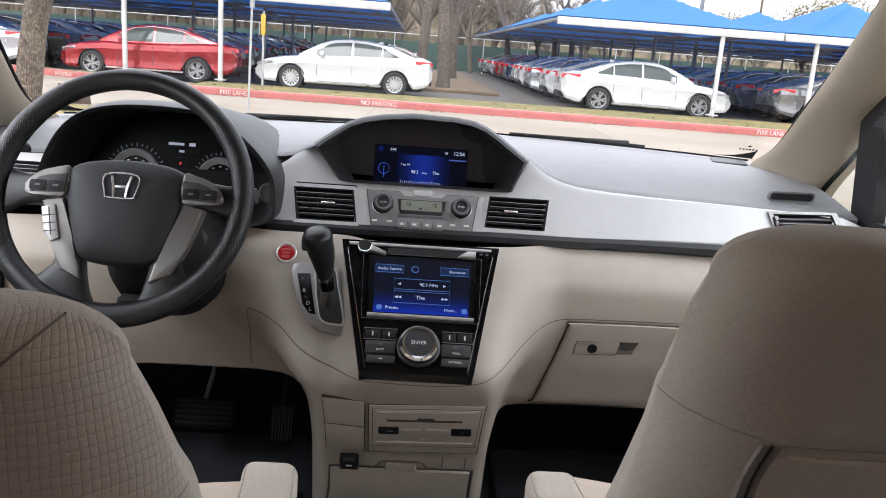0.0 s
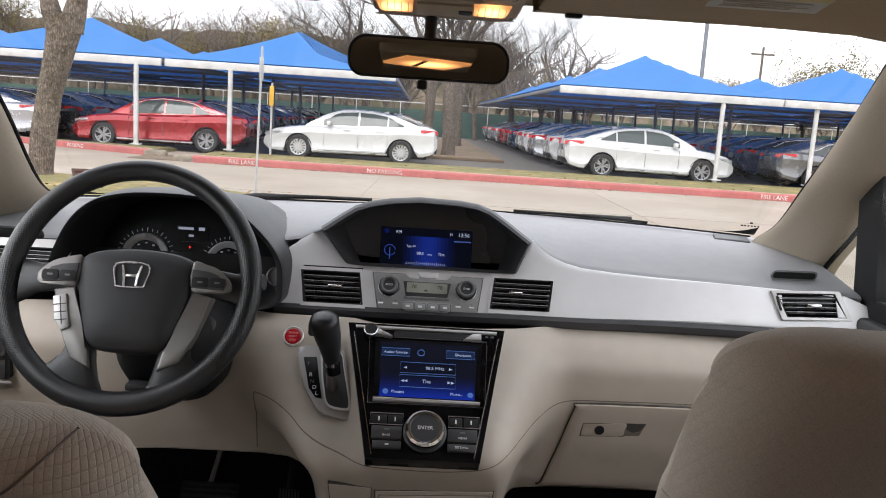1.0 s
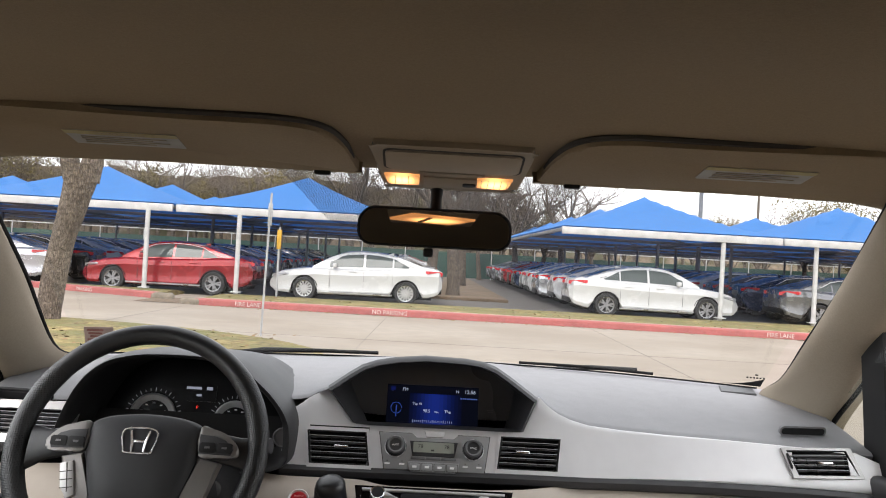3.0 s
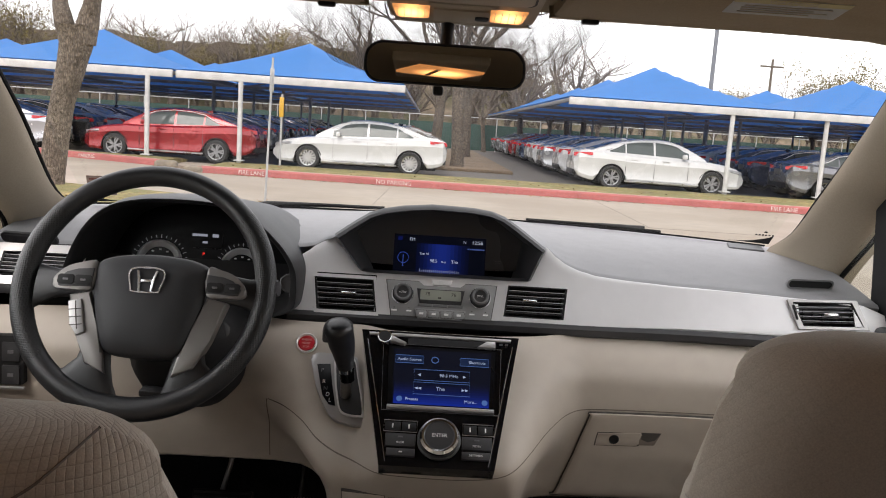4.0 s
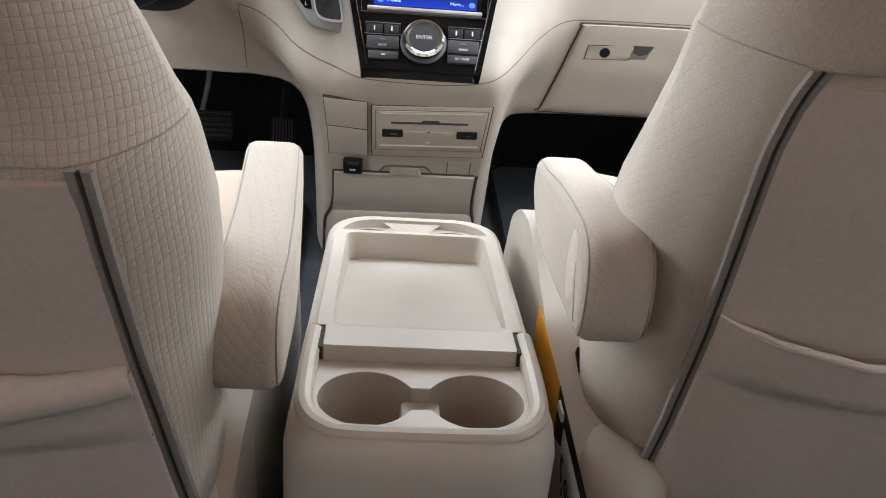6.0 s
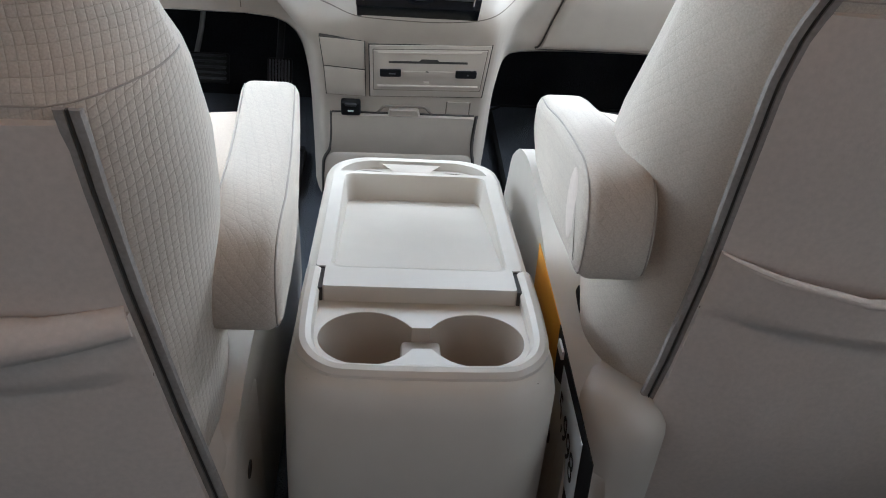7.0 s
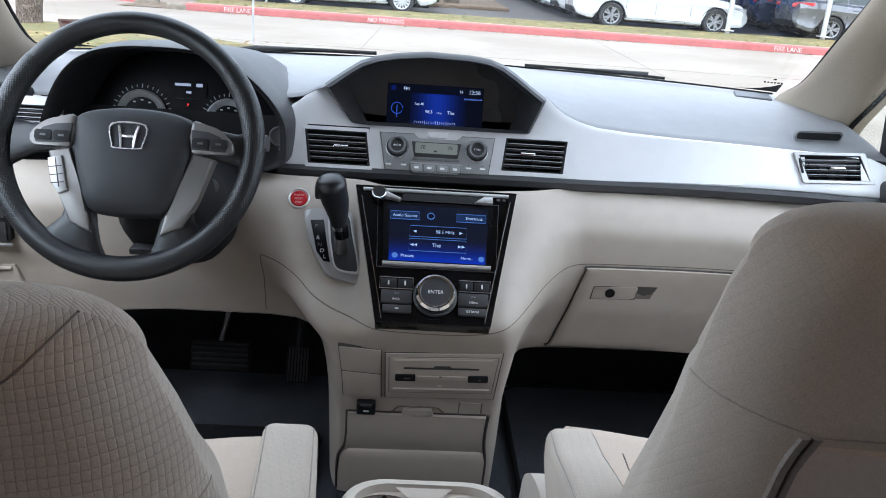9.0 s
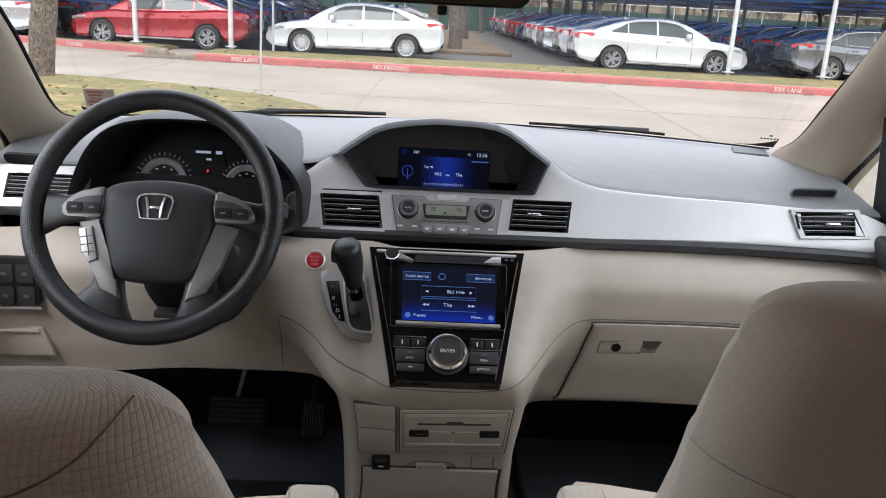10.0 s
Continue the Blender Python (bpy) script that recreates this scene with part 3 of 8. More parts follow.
    bm = sheet(low, lx, span(0, 1, 110))
    bmesh.ops.remove_doubles(bm, verts=bm.verts[:], dist=0.00005)
    part("lower_panel", bm, M_beige, dash, "beige lower dashboard panel", smooth=175)
    part("lower_edge", sheet(lambda x, v: low(x, 1) + V(0, 0.16 * v, -0.002 - 0.01 * v), lx, span(0, 1, 3)), M_beige, dash, smooth=175)
    for s in (-1, 1):
        # cheeks of the centre column
        def cheek(z, v):
            x = -lerp_at([(b, a) for a, b in FOOT_LEFT[1:8]], z) if s < 0 else lerp_at([(b, a) for a, b in FOOT_RIGHT[1:8]], z)
            return V(x + s * 0.004 * v, lower_y(x, z) + 0.003 + 0.45 * v, z)
        part("column_cheek", sheet(cheek, span(0.42, 0.70, 14), span(0, 1, 3)), M_beige, dash)
    # seam in the driver's knee panel
    rings = [[V(-0.307 + dx - 0.004 * (0.87 - z), lower_y(-0.307, z) - 0.002 + dy, z) for dx, dy in ((-0.0009, 0.0008), (0.0009, 0.0008), (0, 0.004))] for z in span(0.735, 0.865, 8)]
    part("panel_seam", loft(rings), M_lineshade, dash)
    # seam that swoops round the foot of the centre stack
    for pts in ([(-0.305, 0.866), (-0.27, 0.864), (-0.235, 0.852), (-0.20, 0.832), (-0.15, 0.815), (-0.09, 0.806), (0.0, 0.802), (0.06, 0.804), (0.11, 0.812), (0.16, 0.832), (0.21, 0.852), (0.27, 0.868), (0.40, 0.872), (0.60, 0.874), (0.82, 0.874)],):
        c = smooth_line([(x, 0, z) for x, z in pts], 8)
        rings = [[V(p.x, lower_y(p.x, p.z + dz) - 0.0015 + dy, p.z + dz) for dz, dy in ((-0.0009, 0.0008), (0.0009, 0.0008), (0, 0.004))] for p in c]
        part("panel_seam", loft(rings), M_lineshade, dash)
    # defroster slot and sensor plate on the passenger side of the pad
    bm = bmesh.new()
    m = pose(0.728, 1.690, 1.1135, -72, 0, 6)
    add_frame(bm, rrect(0.098, 0.022, 0.010), rrect(0.090, 0.014, 0.006), m, 0.006)
    part("defroster_rim", bm, M_dashtop, dash)
    bm = slab(rrect(0.090, 0.014, 0.006), m @ pose(0, 0, -0.003), 0.004)
    part("defroster_mouth", bm, M_black, dash)
    for k in (-1, 0, 1):
        part("defroster_bar", box((0, 0, 0), (0.088, 0.0012, 0.004), m=m @ pose(0, 0.0042 * k, -0.001)), M_midgrey, dash)
    bm = bmesh.new()
    m = pose(-0.79, 1.665, 1.112, -62, 0, -6)
    add_frame(bm, rrect(0.112, 0.024, 0.010), rrect(0.100, 0.014, 0.006), m, 0.006)
    add_slab(bm, rrect(0.100, 0.014, 0.006), m @ pose(0, 0, -0.003), 0.004)
    part("defroster_mouth", bm, M_darkgrey, dash)
    part("sensor_plate", box((0.735, 2.045, 1.1335), (0.080, 0.085, 0.006), 0.002, 1, pose(0, 0, 0, 1, 0, -16)), M_darkgrey, dash, "grey sensor plate on the pad")
    return dash


build_dashboard()


def build_vent(m, w, h, tab=(0, 0), slats=5, skew=0.0, framed=None):
    """A louvred outlet: dark box, frame, slats and a bright tab, in the frame m that faces the cabin."""
    v = thing("air_vent", "black louvred air vent with a bright tab in the silver band", "air vent", group="dashboard air vents")
    bm = bmesh.new()
    def quad(sx, sy, z):
        return [(m @ V(x * sx * w / 2 + skew * y * 0.5, y * sy * h / 2, z)) for x, y in ((-1, -1), (1, -1), (1, 1), (-1, 1))]
    add_loft(bm, [quad(1.03, 1.03, 0.002), quad(0.97, 0.96, 0.001), quad(0.97, 0.96, -0.035)], caps=False)
    bm.faces.new([bm.verts.new(p) for p in quad(0.97, 0.96, -0.034)])
    part("housing", bm, M_black, v)
    for k in range(slats):
        y = -h / 2 + h * (k + 1) / (slats + 1)
        sl = box((0, 0, 0), (w * 0.965, 0.0016, 0.016), 0.0006, 1, m @ pose(skew * y / h, y, -0.008, 12))
        part("slat", sl, M_darkgrey, v)
        part("slat_edge", box((0, 0, 0), (w * 0.965, 0.0014, 0.0012), m=m @ pose(skew * y / h, y + 0.0015, 0.0001)), M_climate, v, smooth=0)
    for k in range(-2, 3):
        part("vane", box((0, 0, 0), (0.0015, h * 0.9, 0.008), m=m @ pose(k * w / 6, 0, -0.029)), M_rubber, v)
    if framed:
        rim = bmesh.new()
        def corners(gx, gy):
            return [(x * (w / 2 + gx) + skew * y * 0.5, y * (h / 2 + gy)) for x, y in ((-1, -1), (1, -1), (1, 1), (-1, 1))]
        add_frame(rim, corners(framed[0], framed[1]), corners(0.001, 0.001), m @ pose(0, 0, framed[2]), 0.010)
        part("frame", rim, M_satin if w < 0.109 else M_silver, v, "silver vent surround")
    part("tab", box((0, 0, 0), (0.027, 0.005, 0.012), 0.0018, 2, m @ pose(tab[0], tab[1], -0.001)), M_chrome, v, "bright satin tab")
    return v


def build_vents():
    build_vent(facing((-0.184, trim_y(-0.184, 1.0445) - 0.001, 1.0445), 28.8), 0.110, 0.062, (0.006, 0.002), skew=-0.010, framed=(0.006, 0.008, 0.0014))
    build_vent(facing((0.181, trim_y(0.181, 1.0495) - 0.001, 1.0495), 28.8), 0.112, 0.061, (-0.012, 0.002), skew=0.008, framed=(0.006, 0.009, 0.0014))
    build_vent(facing((0.728, trim_y(0.728, 1.065) - 0.002, 1.0655), 28.8, -8) @ pose(0.006, 0.001, 0, 0, 0, 4), 0.108, 0.046, (0.006, 0.0), slats=4, skew=-0.016, framed=(0.010, 0.006, 0.0035))
    w = bpy.data.objects["air_vent.002"]
    part("thumbwheel", box((0, 0, 0), (0.004, 0.030, 0.006), 0.0018, 2, facing((0.728, trim_y(0.728, 1.065) - 0.002, 1.0655), 28.8, -8) @ pose(-0.054, 0.0, 0.004, 0, 0, 14)), M_black, w, "black thumbwheel")
    build_vent(facing((-0.7625, 1.621, 1.069), 36), 0.122, 0.048, (-0.01, 0.0))


build_vents()


def bar(parent, m, x, y, w, h, material, name="marking", z=0.0006):
    """A small printed bar in the plane of m."""
    return part(name, box((0, 0, 0), (w, h, 0.0008), m=m @ pose(x, y, z)), material, parent, smooth=0)


def build_nav():
    """The hooded upper display."""
    nav = thing("dash_display", "hooded colour display showing the radio, on top of the dashboard", "display")
    mouth = [(-0.207, 1.150), (-0.168, 1.1785), (-0.145, 1.1935), (-0.118, 1.2035), (-0.08, 1.211), (-0.026, 1.2165), (0.05, 1.2145), (0.086, 1.210), (0.110, 1.2015), (0.136, 1.1855), (0.191, 1.147), (0.168, 1.087), (0.13, 1.086), (-0.13, 1.086), (-0.158, 1.088)]
    c = (-0.006, 1.13)
    def ring(s, y, grow=0.0, dz=0.0):
        return [V(c[0] + (x - c[0]) * s * (1 + grow), y, c[1] + (z - c[1]) * s * (1 + grow) + dz) for x, z in mouth]
    bm = bmesh.new()
    inner = [V(p.x, p.y, p.z if p.z > 1.12 else 1.064) for p in ring(0.86, 1.775, dz=0.004)]
    add_loft(bm, [ring(1.03, 1.68, dz=0.004), ring(1.015, 1.660, dz=0.002), ring(0.985, 1.655), [V(p.x, p.y, p.z if p.z > 1.12 else 1.084) for p in ring(0.95, 1.672)], inner], caps=False)
    part("hood", bm, M_darkgrey, nav, "matt black hood")
    tilt = 12
    m = facing((-0.006, 1.768, 1.114), tilt)
    part("screen", slab([((x - c[0]) * 0.92, (z - c[1]) * 0.95 + 0.014) for x, z in mouth], m @ pose(0, 0, 0.0), 0.01), mat("smoked_screen", (0.052, 0.053, 0.057), 0.3, vary=0.03, bump=0, spec=0.5), nav, "smoked black screen")
    blue2 = glow("display_blue_dim", (0.002, 0.004, 0.035), 1.0)
    txt = glow("display_text", (0.55, 0.62, 0.75), 0.42)
    part("lit_area", slab([(-0.095, -0.052), (0.094, -0.052), (0.094, 0.036), (-0.095, 0.036)], m @ pose(0, 0, 0.0008), 0.0008), glow("display_night", (0.0010, 0.0014, 0.0035), 1.0), nav, smooth=0)
    # the blue panel, brightest down its middle
    for k in range(14):
        x1, x2 = -0.048 + 0.0077 * k, -0.048 + 0.0077 * (k + 1)
        f = math.exp(-(((x1 + x2) / 2 - 0.004) / 0.030) ** 2)
        part("lit_panel", slab([(x1, -0.051), (x2, -0.051), (x2, 0.019), (x1, 0.019)], m @ pose(0, 0, 0.0013), 0.0004), glow("display_blue", (0.001 + 0.003 * f, 0.0015 + 0.009 * f, 0.005 + 0.085 * f), 1.0), nav, smooth=0)
    for s, size, x, y in (("FM", 0.0095, -0.058, 0.026), ("12:56", 0.0105, 0.076, 0.026), ("98.5", 0.0088, -0.012, -0.016), ("MHz", 0.005, 0.008, -0.0175), ("The", 0.0088, 0.031, -0.016), ("Top 40", 0.0065, -0.032, -0.002), ("N", 0.008, 0.050, 0.026)):
        text_mesh("reading", s, size, m @ pose(x, y, 0.0024), txt, nav)
    part("icon", tube([m @ V(-0.075 + 0.011 * math.cos(a), -0.012 + 0.011 * math.sin(a), 0.002) for a in span(0, 2 * math.pi * 0.95, 20)], 0.0006, 5), glow("icon_blue", (0.04, 0.10, 0.45), 0.35), nav)
    part("icon", tube([m @ V(-0.075, -0.03, 0.002), m @ V(-0.075, -0.006, 0.002)], 0.0008, 5), glow("icon_blue_stem", (0.04, 0.10, 0.45), 0.35), nav)
    for k in range(20):
        bar(nav, m, -0.040 + k * 0.0042, -0.037, 0.0007, 0.004 + 0.003 * (k % 5 == 0) + 0.002 * (k == 11), txt, "scale_tick", 0.0022)
    for k in range(8):
        bar(nav, m, 0.058 + k * 0.0045, 0.0125, 0.0034, 0.0024, glow("bar_blue", (0.12, 0.2, 0.6), 0.3) if k == 0 else bpy.data.materials["bar_blue"], "status_bar", 0.0022)
    bar(nav, m, -0.083, 0.027, 0.009, 0.008, blue2, "music_icon", 0.0022)
    for k in (0, 1):
        bar(nav, m, 0.118 + 0.002 * k, -0.008 - 0.004 * k, 0.014 - 0.004 * k, 0.0008, M_midgrey, "printed_line", 0.001)
    return nav


build_nav()


def build_climate():
    cl = thing("climate_control_panel", "grey climate control panel with two knobs and an LCD", "climate control")
    m = facing((-0.001, trim_y(0, 1.047) - 0.0012, 1.0475), 28.8)
    hw, hh, ht = 0.106, 0.039, 0.031
    out = [(-0.093, -hh), (0.096, -hh), (hw, ht), (0.045, ht), (0.037, ht - 0.009), (-0.034, ht - 0.009), (-0.043, ht), (-hw, ht)]
    part("faceplate", slab(out, m @ pose(0, 0, 0.002), 0.02, 0.0012), M_climate, cl)
    part("panel_joint", slab([(x * 1.013, y * 1.03) for x, y in out], m @ pose(0, 0, 0.0008), 0.018), M_seam, cl, smooth=0)
    # silver release button over the panel
    part("display_button", slab([(-0.020, 0.006), (-0.016, -0.0055), (0.016, -0.0055), (0.020, 0.006)], m @ pose(0, ht - 0.0005, 0.0035), 0.01, 0.001), M_silver, cl)
    part("lcd_frame", slab([(-0.047, 0.0145), (-0.041, -0.0145), (0.039, -0.0145), (0.045, 0.0145)], m @ pose(0, 0.002, 0.0032), 0.004, 0.0008), M_darkgrey, cl)
    part("lcd", slab(rrect(0.078, 0.020, 0.002), m @ pose(-0.001, 0.0045, 0.0038), 0.004), mat("lcd_glass", (0.27, 0.28, 0.24), 0.2, vary=0.03, bump=0), cl, "grey-green LCD")
    dark = M_seam
    for x in (-0.026,):
        text_mesh("reading", "78", 0.010, m @ pose(x, 0.006, 0.0042), dark, cl)
        text_mesh("reading", "78", 0.010, m @ pose(0.024, 0.006, 0.0042), dark, cl)
    bar(cl, m, -0.003, -0.001, 0.006, 0.003, dark, z=0.0042)
    for x in (-0.0735, 0.0735):
        km = m @ pose(x, 0.002, 0.002)
        k = part("knob", lathe([(0.0195, 0), (0.0195, 0.004), (0.0165, 0.006), (0.016, 0.020), (0.0145, 0.0225), (0.0115, 0.0215), (0.011, 0.019), (0.0005, 0.019)], km), M_darkgrey, cl, "dark rotary knob")
        part("knob_ring", lathe([(0.0212, 0), (0.0212, 0.009), (0.0195, 0.0115), (0.0178, 0.0105), (0.0176, 0.0)], km), M_chrome, k, "bright ring")
        part("knob_rim", loft([[km @ V(r * math.cos(a), r * math.sin(a), z) for a in span(0, 2 * math.pi, 32)[:-1]] for r, z in ((0.0167, 0.0185), (0.0165, 0.0212), (0.0145, 0.0234), (0.0118, 0.0222), (0.0135, 0.0190))], loop=True), M_midgrey, k, "grey knob rim")
        text_mesh("lettering", "AUTO" if x < 0 else "SYNC", 0.0048, km @ pose(0, 0, 0.0194), M_white, k)
    for k in range(3):
        part("button", slab(rrect(0.028, 0.0045, 0.001), m @ pose(-0.03 + 0.029 * k, -0.0165, 0.0036), 0.004, 0.0006), M_midgrey, cl)
    for x in (-0.088, -0.060, 0.060, 0.086):
        bar(cl, m, x, -0.029, 0.010, 0.003, M_white, z=0.0026)
        bar(cl, m, x, -0.0235, 0.002, 0.0015, M_seam, z=0.0026)
    part("button_rail", slab([(-0.050, -0.0235), (0.048, -0.0235), (0.046, -0.038), (0.040, -0.0425), (-0.042, -0.0425), (-0.048, -0.038)], m @ pose(0, 0, 0.0036), 0.012, 0.0012), M_climate, cl)
    for x in (-0.036, -0.0125, 0.0115, 0.035):
        part("button", slab(rrect(0.0205, 0.013, 0.002), m @ pose(x, -0.0335, 0.0052), 0.004, 0.0006), M_climate, cl)
        part("button_gap", slab(rrect(0.0220, 0.0145, 0.002), m @ pose(x, -0.0335, 0.0040), 0.003), M_seam, cl, smooth=0)
        bar(cl, m, x, -0.0335, 0.008, 0.004, M_white, z=0.0054)
    return cl


build_climate()


# ---- centre stack ----
STACK = facing((0.0, 1.4475, 0.909), 46.9)


def build_stack():
    st = thing("infotainment_unit", "gloss-black radio unit with a touchscreen and a rotary dial", "infotainment unit")
    m = STACK @ pose(0, 0, 0.008)
    def trap(y, off=0.0):
        return (-0.1155 - 0.0245 * (y / 0.125) - off, 0.1175 + 0.0225 * (y / 0.125) + off)
    ys = (-0.124, 0.130)
    out = [(trap(ys[0])[0], ys[0]), (trap(ys[0])[1], ys[0]), (trap(ys[1])[1], ys[1]), (trap(ys[1])[0], ys[1])]
    inn = [(trap(ys[0])[0] + 0.012, ys[0] + 0.004), (trap(ys[0])[1] - 0.012, ys[0] + 0.004), (trap(ys[1])[1] - 0.014, ys[1] - 0.006), (trap(ys[1])[0] + 0.014, ys[1] - 0.006)]
    bm = bmesh.new()
    add_frame(bm, out, inn, m @ pose(0, 0, 0.001), 0.075)
    part("bezel", bm, M_gloss, st, "gloss-black bezel")
    part("top_trim", slab([(-0.127, 0.1205), (0.126, 0.1205), (0.127, 0.1262), (-0.128, 0.1262)], m @ pose(0, 0, 0.0015), 0.02, 0.001), M_satin, st, "satin silver top trim")
    part("fascia", slab(inn, m @ pose(0, 0, -0.002), 0.02), M_gloss, st)
    for s in (-1, 1):
        x1, x2 = (trap(ys[0])[0 if s < 0 else 1] - s * 0.010), (trap(ys[1])[0 if s < 0 else 1] - s * 0.012)
        part("edge_strip", tube([m @ V(x1, ys[0] + 0.006, 0.002), m @ V(x2, ys[1] - 0.02, 0.002)], 0.0009, 6), M_chrome, st)
    part("disc_slot", slab(rrect(0.142, 0.013, 0.004), m @ pose(0.013, 0.1105, 0.002), 0.004), M_black, st, "black disc slot")
    # volume knob
    km = m @ pose(-0.099, 0.112, 0.0)
    k = part("volume_knob", lathe([(0.0120, 0), (0.0120, 0.010), (0.0105, 0.0125), (0.0005, 0.0125)], km), M_black, st)
    part("knob_ring", lathe([(0.0135, 0), (0.0135, 0.010), (0.0120, 0.0125), (0.0105, 0.0120), (0.0105, 0.0)], km), M_chrome, k, "bright ring")
    part("lever_trim", slab([(-0.088, 0.119), (-0.060, 0.105), (-0.064, 0.1015), (-0.090, 0.107)], m @ pose(0, 0, 0.006), 0.01, 0.001), M_satin, st)
    part("lever_trim", slab([(0.066, 0.104), (0.098, 0.104), (0.098, 0.117), (0.083, 0.117)], m @ pose(0, 0, 0.006), 0.01, 0.001), M_satin, st)
    for k in (0, 1):
        bar(st, m, 0.108 + k * 0.010, 0.113, 0.006, 0.004, M_darkgrey, z=0.0034)
    # touchscreen
    part("screen", slab([(-0.085, -0.016), (0.094, -0.016), (0.099, 0.100), (-0.091, 0.100)], m @ pose(0, 0, 0.0005), 0.004), M_screenblack, st, "glossy touchscreen")
    bm = bmesh.new()
    part("screen_lip", slab([(-0.086, -0.0225), (0.095, -0.0225), (0.095, -0.016), (-0.086, -0.016)], m @ pose(0, 0, 0.004), 0.006, 0.001), M_satin, st, "satin lip under the screen")
    night = glow("screen_night", (0.0012, 0.0016, 0.005), 1.0)
    part("lit_area", slab([(-0.077, -0.013), (0.087, -0.013), (0.091, 0.094), (-0.081, 0.094)], m @ pose(0, 0, 0.0012), 0.0004), night, st, smooth=0)
    # blue light rising from the screen's foot
    for k in range(10):
        a, b = -0.013 + 0.0045 * k, -0.013 + 0.0045 * (k + 1)
        f = (1 - k / 10) ** 2.2
        part("blue_band", slab([(-0.076, a), (0.086, a), (0.086, b), (-0.076, b)], m @ pose(0, 0, 0.0016), 0.0004), glow("screen_blue", (0.0015 + 0.001 * f, 0.002 + 0.008 * f, 0.006 + 0.11 * f), 1.0), st, smooth=0)
    txt = glow("screen_text", (0.5, 0.6, 0.8), 0.34)
    line = glow("screen_line", (0.10, 0.2, 0.5), 0.30)
    def outline(x1, x2, y1, y2):
        p = [m @ V(x, y, 0.0024) for x, y in ((x1, y1), (x2, y1), (x2, y2), (x1, y2))]
        part("button_outline", tube(p, 0.0005, 4, loop=True), line, st)
    fill = glow("screen_button", (0.004, 0.009, 0.028), 1.0)
    for x1, x2 in ((-0.077, -0.028), (0.036, 0.086)):
        part("soft_button", slab([(x1, 0.0655), (x2, 0.0655), (x2, 0.081), (x1, 0.081)], m @ pose(0, 0, 0.0018), 0.0004), fill, st, smooth=0)
        outline(x1, x2, 0.0655, 0.081)
    outline(-0.043, 0.053, 0.033, 0.054)
    outline(-0.043, 0.053, 0.006, 0.029)
    for s, size, x, y in (("Audio Source", 0.0075, -0.0525, 0.073), ("Shortcuts", 0.0075, 0.066, 0.073), ("98.5 MHz", 0.0082, 0.017, 0.0435), ("The", 0.0098, 0.003, 0.0175), ("Presets", 0.0075, -0.045, -0.004), ("More...", 0.0075, 0.055, -0.004)):
        text_mesh("lettering", s, size, m @ pose(x, y, 0.0024), txt, st)
    for x, y, d in ((-0.034, 0.0435, -1), (0.044, 0.0435, 1), (-0.032, 0.0175, -1), (-0.038, 0.0175, -1), (0.042, 0.0175, 1), (0.048, 0.0175, 1)):
        part("arrow", slab([(x + d * 0.003, y), (x - d * 0.0025, y + 0.0027), (x - d * 0.0025, y - 0.0027)], m @ pose(0, 0, 0.0024), 0.0004), txt, st, smooth=0)
    part("signal_icon", tube([m @ V(-0.008 + 0.006 * math.cos(a), 0.074 + 0.006 * math.sin(a), 0.0024) for a in span(0, 6.0, 16)], 0.0008, 4), line, st)
    for x in (-0.066, 0.079):
        part("round_icon", slab([(x + 0.005 * math.cos(a), -0.004 + 0.005 * math.sin(a)) for a in span(0, 6.0, 14)], m @ pose(0, 0, 0.0024), 0.0004), line, st, smooth=0)
    # keys round the dial
    for x1, x2, y1, y2, nm in ((-0.086, -0.060, -0.0635, -0.047, ""), (-0.058, -0.034, -0.0635, -0.047, ""), (0.044, 0.066, -0.0635, -0.047, ""), (0.068, 0.093, -0.0635, -0.047, ""),
                               (-0.084, -0.034, -0.0905, -0.0675, "BACK"), (0.042, 0.091, -0.0905, -0.0675, "MENU"), (-0.081, -0.034, -0.107, -0.0935, ""), (0.042, 0.088, -0.107, -0.0935, "SETTINGS")):
        part("key", slab([(x1, y1), (x2, y1), (x2, y2), (x1, y2)], m @ pose(0, 0, 0.003), 0.006, 0.0012), M_black if y2 > -0.06 else M_darkgrey, st)
        if nm:
            text_mesh("lettering", nm, 0.0050, m @ pose((x1 + x2) / 2, (y1 + y2) / 2 - (0.005 if nm != "SETTINGS" else 0), 0.0034), M_white, st)
            if nm != "SETTINGS":
                bar(st, m, (x1 + x2) / 2, (y1 + y2) / 2 + 0.005, 0.008, 0.0025, M_midgrey, "key_icon", 0.0034)
        else:
            bar(st, m, (x1 + x2) / 2, (y1 + y2) / 2, 0.0022 if y2 > -0.06 else 0.006, 0.0075 if y2 > -0.06 else 0.0018, M_white, "key_icon", 0.0034)
    for x1, x2 in ((-0.0875, -0.0325), (0.0425, 0.0945)):
        part("key_frame", tube([m @ V(x, y, 0.003) for x, y in ((x1, -0.0652), (x2, -0.0652), (x2, -0.0452), (x1, -0.0452))], 0.0007, 5, loop=True), M_satin, st, "thin bright key frame")
    part("screen_frame", tube([m @ V(x, y, 0.0015) for x, y in ((-0.0945, -0.026), (0.1035, -0.026), (0.1085, 0.1035), (-0.1005, 0.1035))], 0.0006, 5, loop=True), M_midgrey, st)
    dm = m @ pose(0.004, -0.0755, 0.0)
    d = part("dial", lathe([(0.036, 0), (0.036, 0.004), (0.0335, 0.006), (0.031, 0.017), (0.0275, 0.020), (0.0245, 0.0185), (0.0235, 0.0175), (0.0005, 0.0185)], dm, 48), M_darkgrey, st, "dark rotary dial")
